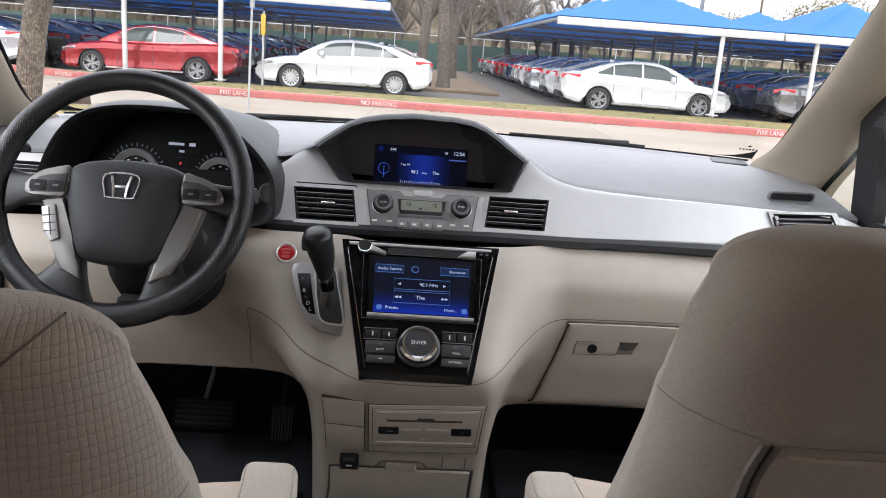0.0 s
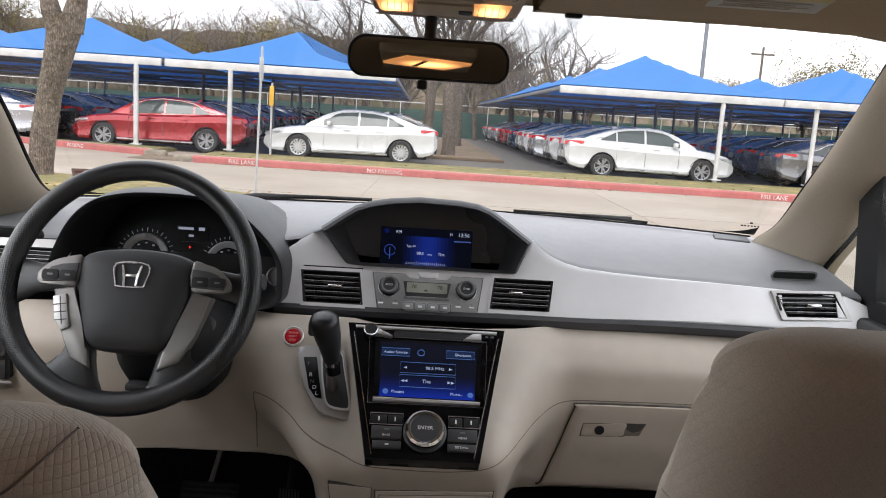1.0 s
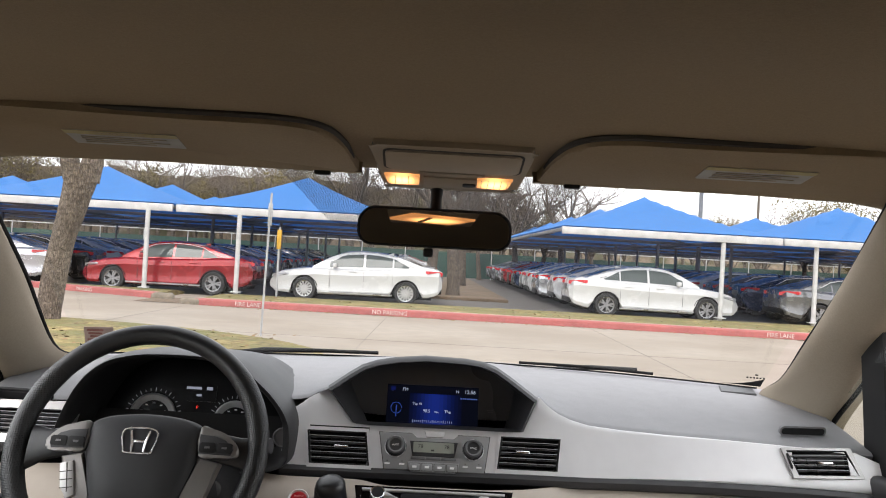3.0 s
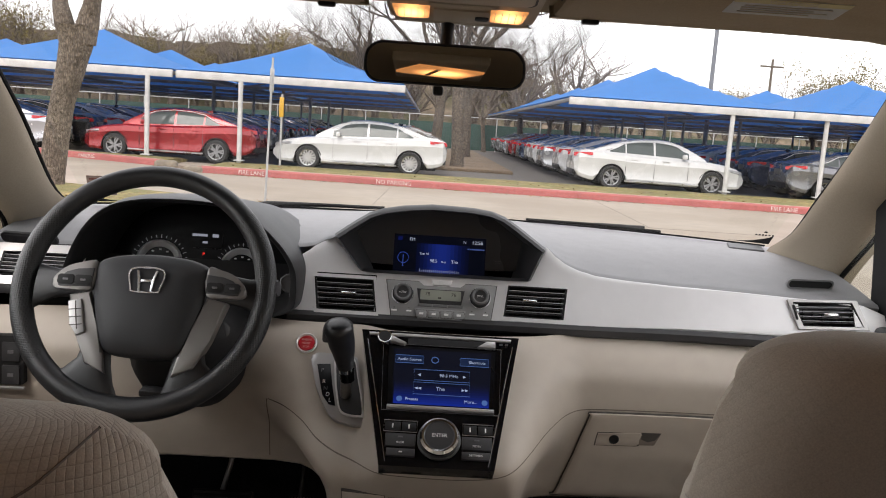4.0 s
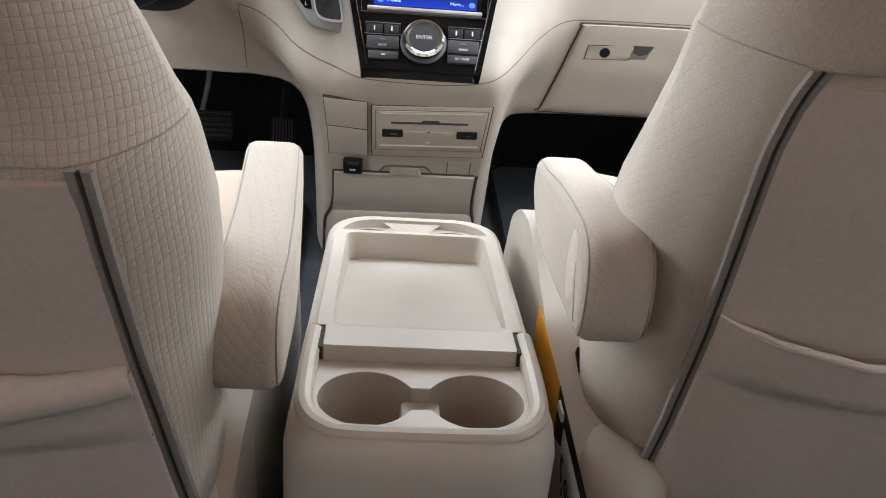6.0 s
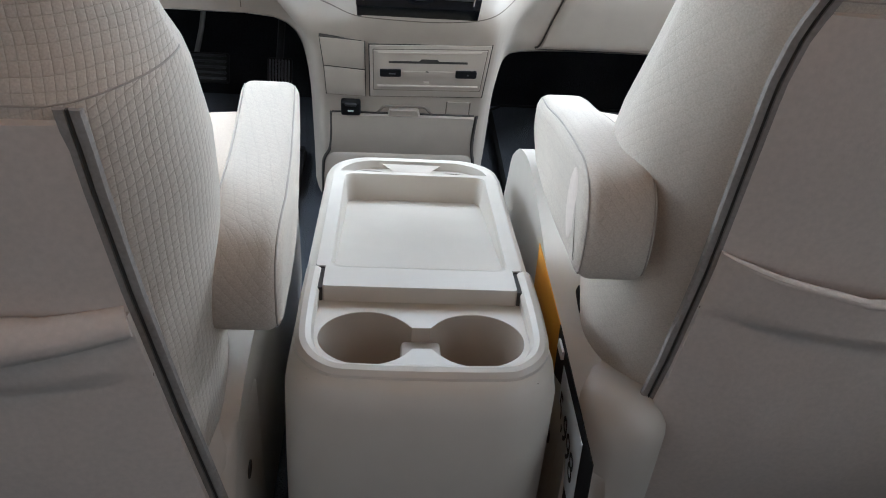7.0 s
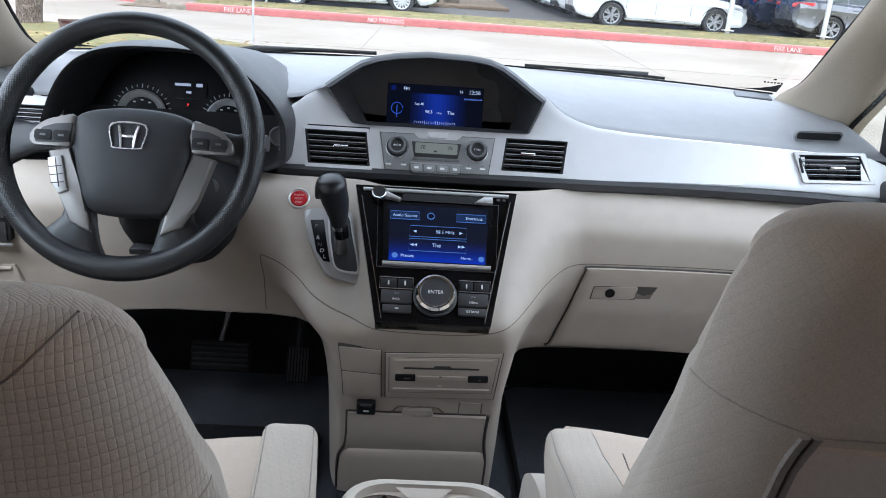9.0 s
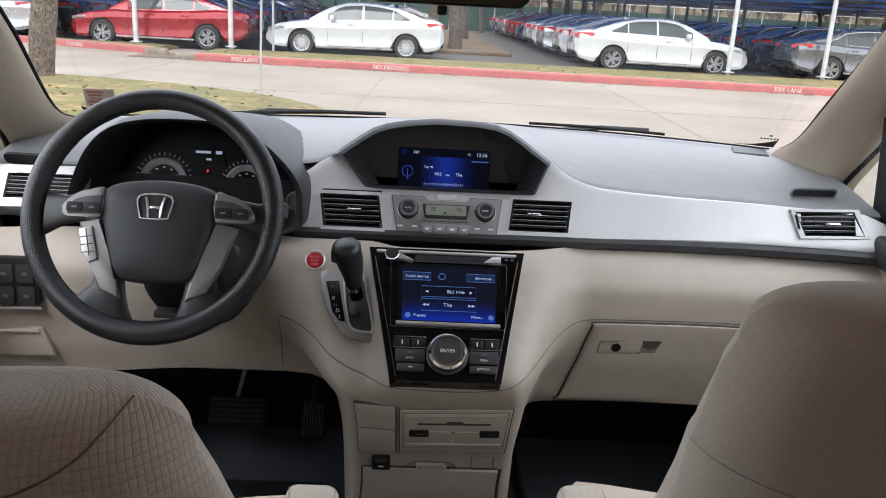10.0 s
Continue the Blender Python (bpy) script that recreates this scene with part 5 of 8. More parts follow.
def build_wheel():
    w = thing("steering_wheel", "black leather steering wheel with silver spokes and a chrome emblem", "steering wheel")
    m = facing((-0.474, 1.378, 1.090), 25)
    R, r = 0.1885, 0.0165
    def rim_pts(a0, a1, n):
        return [m @ V(R * math.cos(radians(a)), R * math.sin(radians(a)), 0) for a in span(a0, a1, n)]
    rings = []
    for a in span(0, 360, 96)[:-1]:
        ca, sa = math.cos(radians(a)), math.sin(radians(a))
        rr = r * (1.0 + 0.16 * max(0, -sa - 0.55) / 0.45)
        rings.append([m @ V((R + rr * math.cos(t)) * ca, (R + rr * math.cos(t)) * sa, rr * 1.05 * math.sin(t)) for t in [2 * math.pi * j / 18 for j in range(18)]])
    part("rim", loft(rings, loop=True), M_blacksoft, w, "black leather rim", smooth=80)
    # perforated grips on both sides with seams
    dots = mat("perforated_leather", (0.010, 0.0105, 0.0115), 0.40, bump=0, spec=0.45)
    nt = dots.node_tree
    vo = nt.nodes.new("ShaderNodeTexVoronoi")
    vo.inputs["Scale"].default_value = 300
    vo.inputs["Randomness"].default_value = 0.15
    tc = nt.nodes.new("ShaderNodeTexCoord")
    nt.links.new(tc.outputs["Object"], vo.inputs["Vector"])
    bp = nt.nodes.new("ShaderNodeBump")
    bp.inputs["Strength"].default_value, bp.inputs["Distance"].default_value = 0.7, 0.0012
    nt.links.new(vo.outputs["Distance"], bp.inputs["Height"])
    nt.links.new(bp.outputs[0], nt.nodes["Principled BSDF"].inputs["Normal"])
    for a0, a1 in ((-48, 40), (140, 222)):
        rings = []
        for a in span(a0, a1, 26):
            ca, sa = math.cos(radians(a)), math.sin(radians(a))
            rr = r * 1.035
            rings.append([m @ V((R + rr * math.cos(t)) * ca, (R + rr * math.cos(t)) * sa, rr * 1.05 * math.sin(t)) for t in [2 * math.pi * j / 18 for j in range(18)]])
        part("grip", loft(rings), dots, w, "perforated leather grip", smooth=80)
    # airbag cover, a domed shield, with the hub a little off the rim's middle
    m = m @ pose(0.0135, -0.007, 0)
    o = [(0, 0.0595), (0.04, 0.057), (0.070, 0.051), (0.087, 0.040), (0.0895, 0.015), (0.086, -0.015), (0.077, -0.052), (0.064, -0.088), (0.048, -0.101), (0.02, -0.105)]
    o = o + [(0, -0.1055)] + [(-x, y) for x, y in o[:0:-1]]
    oo = smooth_line([(x, y, 0) for x, y in o], 5, loop=True)
    rings = []
    for s, z in ((0.96, -0.03), (1.0, 0.004), (0.985, 0.013), (0.93, 0.021), (0.75, 0.028), (0.45, 0.032), (0.05, 0.033)):
        rings.append([m @ V(p.x * s, -0.02 + (p.y + 0.02) * s, z) for p in oo])
    part("airbag_cover", loft(rings), M_hub, w, "charcoal airbag cover", smooth=60)
    # emblem
    em = m @ pose(-0.002, 0.011, 0.0325) @ Matrix.Scale(0.88, 4)
    eo = [(-0.027, 0.021), (0.027, 0.021), (0.025, -0.014), (0.019, -0.021), (-0.019, -0.021), (-0.025, -0.014)]
    e1 = [(p.x, p.y) for p in smooth_line([(x * 1.05, y, 0) for x, y in eo], 4, loop=True)]
    e2 = [(x * 0.93, y * 0.905) for x, y in e1]
    bm = bmesh.new()
    add_frame(bm, e1, e2, em @ pose(0, 0, 0.003), 0.004)
    e = part("emblem", bm, M_emblem, w, "chrome emblem")
    for s in (-1, 1):
        part("emblem_bar", slab([(s * 0.0185, 0.0185), (s * 0.0145, 0.0185), (s * 0.0095, 0.0), (s * 0.0085, -0.0185), (s * 0.0125, -0.0185), (s * 0.0135, 0.0)], em @ pose(0, 0, 0.0028), 0.003, 0.0006), M_emblem, e)
    part("emblem_bar", slab([(-0.009, 0.0025), (0.009, 0.0025), (0.008, -0.002), (-0.008, -0.002)], em @ pose(0, 0, 0.0026), 0.003, 0.0006), M_emblem, e)
    for s in (-1, 1):
        # side spoke: black bridge, silver pod, keys
        rings = []
        for x, y1, y2, z in ((0.085, -0.028, 0.040, 0.006), (0.12, -0.012, 0.034, 0.006), (0.150, -0.018, 0.030, 0.003), (0.18, -0.035, 0.036, 0.0)):
            rings.append([m @ V(s * x, y1 + (y2 - y1) * (0.5 - 0.5 * math.cos(t)), z + 0.010 * math.sin(t)) for t in [2 * math.pi * j / 14 for j in range(14)]])
        part("spoke", loft(rings), M_blacksoft, w, smooth=60)
        pod = [(s * x, y) for x, y in ((0.086, 0.041), (0.108, 0.0375), (0.127, 0.031), (0.144, 0.016), (0.149, 0.001), (0.139, -0.0055), (0.115, -0.006), (0.088, -0.004))]
        pp = [(p.x, p.y) for p in smooth_line([(x, y, 0) for x, y in pod], 4, loop=True)]
        p = part("spoke_pod", slab(pp, m @ pose(0, 0, 0.022), 0.02, 0.004), M_spoke, w, "satin silver spoke trim")
        part("pod_inset", slab([(s * x, y) for x, y in ((0.087, 0.029), (0.112, 0.0265), (0.128, 0.021), (0.1415, 0.008), (0.138, -0.002), (0.088, -0.0005))], m @ pose(0, 0, 0.0245), 0.006, 0.0012), M_darkgrey, p, "dark key surround")
        for x in (0.1010, 0.1275):
            part("key", slab(rrect(0.0245, 0.0155, 0.003), m @ pose(s * x, 0.0085, 0.026), 0.006, 0.0015), M_black, p, "dark spoke key")
            bar(p, m, s * x, 0.0085, 0.008, 0.003, M_midgrey, "icon", 0.0266)
        # lower silver blade and its black foot
        bl = [(s * x, y) for x, y in ((0.0885, -0.006), (0.122, -0.013), (0.102, -0.074), (0.082, -0.117), (0.050, -0.131), (0.056, -0.100), (0.075, -0.062))]
        part("lower_blade", slab(bl, m @ pose(0, 0, 0.018), 0.02, 0.004), M_spoke, w, "satin silver lower spoke")
        rings = []
        for (x1, y1), (x2, y2), z in (((0.048, -0.092), (0.090, -0.078), 0.004), ((0.044, -0.120), (0.098, -0.108), 0.004), ((0.038, -0.145), (0.116, -0.124), 0.002), ((0.026, -0.174), (0.136, -0.134), -0.003)):
            a, b = V(s * x1, y1, z), V(s * x2, y2, z)
            rings.append([m @ (a.lerp(b, 0.5 - 0.5 * math.cos(t)) + V(0, 0, 0.010 * math.sin(t))) for t in [2 * math.pi * j / 12 for j in range(12)]])
        part("lower_spoke", loft(rings), M_blacksoft, w, smooth=60)
    kp = part("audio_keys", slab([(-0.119, -0.025), (-0.0995, -0.020), (-0.0865, -0.071), (-0.0985, -0.077), (-0.111, -0.060)], m @ pose(0, 0, 0.023), 0.006, 0.002), M_satin, w)
    for y in (-0.037, -0.049, -0.061):
        bar(kp, m @ pose(-0.1035 - 0.22 * (y + 0.05), y, 0, 0, 0, 8), 0, 0, 0.019, 0.0012, M_seam, "key_gap", 0.0234)
    bar(kp, m @ pose(-0.103, -0.046, 0, 0, 0, 12), 0, 0, 0.0012, 0.044, M_seam, "key_gap", 0.0234)
    return w


build_wheel()
# ---- seats ----
def quilt(name, color, pitch=0.0092, deep=0.0014, fan=0.0, turn=0.0, narrow=1.0):
    """Stitched cloth: a grid of puffed cells laid out in the cloth's own metres (UV)."""
    m = mat(name, color, 0.95, vary=0.10, scale=700, bump=0.4, bump_scale=1100, stain=0.07, stain_scale=7, depth=0.0006)
    nt = m.node_tree
    b = nt.nodes["Principled BSDF"]
    tc = nt.nodes.new("ShaderNodeTexCoord")
    ns = nt.nodes.new("ShaderNodeTexNoise")
    ns.inputs["Scale"].default_value, ns.inputs["Detail"].default_value = 16, 2
    nt.links.new(tc.outputs["Object"], ns.inputs["Vector"])
    wob = nt.nodes.new("ShaderNodeVectorMath")
    wob.operation = 'MULTIPLY_ADD'
    wob.inputs[1].default_value = (0.006, 0.006, 0.006)
    nt.links.new(ns.outputs["Color"], wob.inputs[0])
    nt.links.new(tc.outputs["UV"], wob.inputs[2])
    lines = []
    c, s = math.cos(radians(turn)), math.sin(radians(turn))
    for d in ((c * narrow, s * narrow, 0.0), (-s - fan, c, 0.0)):
        dot = nt.nodes.new("ShaderNodeVectorMath")
        dot.operation = 'DOT_PRODUCT'
        dot.inputs[1].default_value = [k * math.pi / pitch for k in d]
        nt.links.new(wob.outputs[0], dot.inputs[0])
        sn = nt.nodes.new("ShaderNodeMath"); sn.operation = 'SINE'
        nt.links.new(dot.outputs["Value"], sn.inputs[0])
        ab = nt.nodes.new("ShaderNodeMath"); ab.operation = 'ABSOLUTE'
        nt.links.new(sn.outputs[0], ab.inputs[0])
        pw = nt.nodes.new("ShaderNodeMath"); pw.operation = 'POWER'
        pw.inputs[1].default_value = 0.32
        nt.links.new(ab.outputs[0], pw.inputs[0])
        lines.append(pw.outputs[0])
    mn = nt.nodes.new("ShaderNodeMath"); mn.operation = 'MULTIPLY'
    nt.links.new(lines[0], mn.inputs[0])
    nt.links.new(lines[1], mn.inputs[1])
    bp = nt.nodes.new("ShaderNodeBump")
    bp.inputs["Strength"].default_value, bp.inputs["Distance"].default_value = 0.75, deep
    nt.links.new(mn.outputs[0], bp.inputs["Height"])
    old = b.inputs["Normal"].links[0].from_socket
    nt.links.new(old, bp.inputs["Normal"])
    nt.links.new(bp.outputs[0], b.inputs["Normal"])
    # the colour darkens along the stitched lines, more with deeper quilting
    mr = nt.nodes.new("ShaderNodeMapRange")
    mr.inputs[1].default_value, mr.inputs[2].default_value = 0.25, 0.65
    mr.inputs[3].default_value = 1 - 0.20 * min(deep / 0.0014, 1)
    nt.links.new(mn.outputs[0], mr.inputs[0])
    sc = nt.nodes.new("ShaderNodeVectorMath")
    sc.operation = 'SCALE'
    nt.links.new(b.inputs["Base Color"].links[0].from_socket, sc.inputs[0])
    nt.links.new(mr.outputs[0], sc.inputs["Scale"])
    nt.links.new(sc.outputs[0], b.inputs["Base Color"])
    return m


CLOTH = (0.484, 0.428, 0.363)
M_quilt = quilt("quilted_beige_cloth", CLOTH, pitch=0.0070, deep=0.0009, narrow=1.25)
M_quiltside = quilt("quilted_side_cloth", CLOTH, pitch=0.0066, deep=0.0009, fan=0.42, turn=-4, narrow=1.15)
M_quiltarm = quilt("quilted_armrest_cloth", CLOTH, pitch=0.0085, deep=0.00035, turn=38)
M_diamond = quilt("lightly_quilted_cloth", CLOTH, pitch=0.0098, deep=0.00028, turn=42)


def lay_uv(ob, uvs):
    """Gives a mesh the cloth coordinates of its vertices, in metres."""
    layer = ob.data.uv_layers.new(name="cloth")
    for lp in ob.data.loops:
        layer.data[lp.index].uv = uvs[lp.vertex_index]


def build_seat(name, label, cx, sgn, widths, rear, z_top, seam_z, edge, cloths, cushion_y, pocket_z, bulge):
    """A bucket seat seen from behind. widths: (height, half width) of the backrest; rear(z): its back face; sgn: the side of its armrest; edge: half width of the back panel."""
    seat = thing(name, label, "seat", group="front seats")
    def wr_at(z):
        return lerp_at(edge, z)
    def rise(x, z):
        # the seam climbs towards the sides of the seat, and the cloth near it with it
        return 0.12 * max(abs(x) - wr_at(seam_z), 0) * max(1 - abs(z - seam_z) / 0.085, 0)
    def half_ring(z, w, k=1.0, thin=1.0):
        a = min(wr_at(z), w - 0.012) * k
        d = lerp_at([(0.5, 0.205), (0.90, 0.20), (1.05, 0.155), (1.15, 0.134)], z)
        over = bulge * min(max((z - seam_z) / 0.016, 0), 1)
        soft = min(max((z - seam_z) / 0.03, 0), 1)
        ctl = [(0, 0.0), (a * 0.5, 0.0), (a * 0.93, 0.002), (a, 0.006), (a + (w - a) * 0.42, 0.020), (a + (w - a) * 0.84, 0.048), (w, 0.080), (w * 0.985, d * 0.62), (w * 0.94, d * 0.84), (w * 0.80, d), (w * 0.5, d * 0.97), (w * 0.25, d * 0.92), (0, d * 0.90)]
        dome = [(0, 0.0), (w * 0.35, 0.0005), (w * 0.60, 0.006), (w * 0.72, 0.013), (w * 0.85, 0.026), (w * 0.95, 0.050)]
        ctl = [(x + (u - x) * soft, y + (v - y) * soft) for (x, y), (u, v) in zip(ctl, dome)] + ctl[6:]
        return [V(cx + p.x, rear(z) - over + 0.066 + (p.y - 0.066) * thin, z + rise(p.x, z)) for p in smooth_line([(x, y, 0) for x, y in ctl], 4)]
    levels = []
    cap = 0.045
    for z in sorted(span(0.50, z_top - cap, 34) + [seam_z - 0.004, seam_z + 0.004, seam_z + 0.010, seam_z + 0.016]):
        levels.append((z, lerp_at(widths, z), 1.0, 1.0))
    for k in range(1, 13):
        a = math.pi / 2 * k / 12
        shrink = 1 - math.cos(a)
        levels.append((z_top - cap + cap * math.sin(a), lerp_at(widths, z_top - cap) - 0.10 * shrink ** 1.2, 1 - 0.40 * shrink, 1 - 0.72 * shrink ** 1.6))
    rings, uvs, last, climb = [], [], None, 0.0
    for z, w, k, thin in levels:
        h = half_ring(z, w, k, thin)
        ring = h[::-1] + [V(2 * cx - p.x, p.y, p.z) for p in h[1:-1]]
        if last:
            climb += (h[0] - last[0]).length
        last = h
        run, us = 0.0, [0.0]
        for p, q in zip(h, h[1:]):
            run += (q - p).length
            us.append(run)
        zip_u = wr_at(z)
        row = [(u - zip_u, climb) for u in us]
        uvs += row[::-1] + [(-u - 2 * zip_u, v) for u, v in row[1:-1]]
        rings.append(ring)
    bm = loft(rings)
    for f in bm.faces:
        c = f.calc_center_median()
        f.material_index = 1 if c.z > seam_z + 0.003 + rise(c.x - cx, seam_z) else 0
    back = part("backrest", bm, cloths, seat, "quilted beige cloth backrest", smooth=75)
    lay_uv(back, uvs)
    # smooth panel on the back, its rolled pocket and zip strips
    def panel(u, z, off=0.003):
        return V(cx + u * wr_at(z), rear(z) - off - 0.009 * (1 - u * u) ** 0.7, z)
    part("back_panel", sheet(lambda u, z: panel(u, z), span(-1.0, 1.0, 28), span(0.50, seam_z - 0.004, 24), 0.008), M_vinyl, seat, "smooth taupe vinyl back panel", smooth=70)
    def sag(u):
        return pocket_z - 0.035 * (1 - u * u) if sgn < 0 else pocket_z + 0.0 - 0.012 * (1 - u * u)
    def pk(u, v):
        z = 0.50 + (sag(u) - 0.50) * v
        puff = 0.014 * math.sin(math.pi * min(v, 0.9)) * (1 - u ** 4) + (0.012 * (1 - u ** 4) if v > 0.85 else 0)
        crease = 0.0022 * noise.noise((u * 5, v * 4, cx)) + 0.0012 * noise.noise((u * 13, v * 9, cx))
        return panel(u, z, 0.008 + puff + crease * (1 - u ** 6))
    part("pocket", sheet(pk, span(-0.995, 0.995, 44), span(0, 0.8, 22) + [0.83, 0.85, 0.87, 0.9, 0.95, 0.98, 1.0], 0.006), M_vinyl, seat, "vinyl map pocket", smooth=70)
    roll = 0.0150 if sgn > 0 else 0.0045
    us = span(-0.99, 0.99, 44)
    part("pocket_roll", tube([pk(u, 1.0) + V(0, 0.004, -roll * 0.5 + 0.003 * noise.noise((u * 6, 0, cx))) for u in us], [roll * (0.72 + 0.28 * (1 - u ** 8) + 0.14 * noise.noise((u * 9, 2, cx))) for u in us], 12), M_vinyl, seat, "soft rolled pocket edge", smooth=80)
    part("pocket_hem", tube([pk(u, 0.845) + V(0, 0.003, 0) for u in span(-0.995, 0.995, 20)], 0.0016, 6), M_threadshade, seat)
    for s in (-1, 1):
        line = [panel(s, z, 0.0) + V(s * 0.004, -0.0015 - 0.002 * min(max((z - seam_z + 0.012) / 0.012, 0), 1), 0) for z in span(0.50, seam_z + 0.006, 40)]
        for off, wd, mt, nm in ((-0.0044, 0.0040, M_zip, "zip_edge"), (0.0044, 0.0040, M_zip, "zip_edge"), (0.0, 0.0009, M_seam, "zip")):
            rg = [[p + V(s * off + wd * dx, dy, 0) for dx, dy in ((-1, 0.0020), (-0.7, -0.0012), (0, -0.0020), (0.7, -0.0012), (1, 0.0020))] for p in line]
            part(nm, loft(rg), mt, seat, "grey zip tape" if nm == "zip_edge" else "")
    # stitched seams that follow the cloth
    def on_cloth(i, z):
        return half_ring(z, lerp_at(widths, z))[i]
    for s in (-1, 1):
        line = []
        for i in range(2, 27):
            p = on_cloth(i, seam_z + 0.004)
            line.append(V(cx + s * (p.x - cx), p.y - 0.0006, p.z))
        part("seam", tube(line, 0.0007, 6), M_piping, seat, "sewn seam round the backrest")
    if sgn > 0:
        # curved seam from the shoulder across the top of the back
        def on_back(x, z):
            row = [lerp_at([(lv[0], lv[k]) for lv in levels], z) for k in range(4)]
            h = half_ring(*row)
            for p, q in zip(h, h[1:]):
                if q.x - cx >= abs(x):
                    t = (abs(x) - (p.x - cx)) / max(q.x - p.x, 1e-6)
                    return V(cx + x, p.y + (q.y - p.y) * t - 0.0004, z)
            return V(cx + x, h[24].y, z)
        pts = smooth_line([(0.206, 0, 1.160), (0.198, 0, 1.152), (0.186, 0, 1.142), (0.165, 0, 1.131), (0.14, 0, 1.123), (0.08, 0, 1.113), (0.0, 0, 1.109), (-0.10, 0, 1.114), (-0.18, 0, 1.138)], 6)
        part("seam", tube([on_back(p.x, p.z) for p in pts], 0.0010, 6), M_threadshade, seat, "curved sewn seam across the shoulder")
    # cushion and its plastic side shields
    y1, y2 = cushion_y
    rings = []
    for y, zt, zb, w in ((y1, 0.735, 0.55, 0.235), (y1 + 0.1, 0.75, 0.52, 0.25), (y2 - 0.10, 0.765, 0.52, 0.255), (y2 - 0.03, 0.755, 0.54, 0.25), (y2, 0.70, 0.58, 0.235)):
        pr = [(-w, zb), (-w - 0.004, (zt + zb) / 2), (-w, zt - 0.02), (-w * 0.93, zt + 0.004), (-w * 0.75, zt), (-w * 0.4, zt - 0.012), (w * 0.4, zt - 0.012), (w * 0.75, zt), (w * 0.93, zt + 0.004), (w, zt - 0.02), (w + 0.004, (zt + zb) / 2), (w, zb)]
        rings.append([V(cx + x, y, z) for x, z in pr])
    fine = [smooth_line(list(r), 4) for r in zip(*rings)]
    cushion = part("cushion", loft([list(r) for r in zip(*fine)]), M_fabric, seat, "beige cloth cushion", smooth=60)
    for s in (-1, 1):
        part("bolster_seam", tube([V(cx + s * 0.166, y, lerp_at([(y1, 0.731), (y1 + 0.1, 0.746), (y2 - 0.1, 0.761), (y2 - 0.03, 0.751)], y) + 0.001) for y in span(y1 + 0.02, y2 - 0.04, 12)], 0.0012, 5), M_threadshade, cushion)
        prof = [(y1 - 0.10, 0.45), (y1 - 0.115, 0.60), (y1 - 0.09, 0.68), (y1 - 0.03, 0.708), (y1 + 0.04, 0.715), (y1 + 0.12, 0.738), (y1 + 0.22, 0.757), (y1 + 0.29, 0.755), (y2 - 0.10, 0.725), (y2 - 0.055, 0.66), (y2 - 0.05, 0.45)]
        outl = [(p.x, p.y) for p in smooth_line([(y, z, 0) for y, z in prof], 4, loop=True)]
        X = Matrix(((0, 0, 1, cx + s * 0.272 + 0.021), (1, 0, 0, 0), (0, 1, 0, 0), (0, 0, 0, 1)))
        sh = part("side_shield", slab(outl, X, 0.042, 0.015, 4), M_beige_lid, seat, "pale plastic side shield", smooth=60)
        part("rear_cover", box((cx + s * 0.242, y1 - 0.025, 0.575), (0.105, 0.175, 0.265), 0.045, 5), M_beige_lid, sh, smooth=60)
        part("recliner_gap", box((cx + s * 0.250, y1 + 0.045, 0.712), (0.030, 0.045, 0.03), 0.008), M_rubber, sh, "dark gap round the recliner")
        part("screw_hole", lathe([(0.009, 0.0), (0.009, 0.002), (0.007, 0.002), (0.0005, 0.001)], Matrix.Translation((cx + s * 0.2935, y1 - 0.045, 0.615)) @ pose(0, 0, 0, 0, s * 90), 18), M_seam, sh)
    part("seat_base", box((cx, (y1 + y2) / 2, 0.475), (0.44, 0.40, 0.15), 0.01), M_black, seat)
    return seat


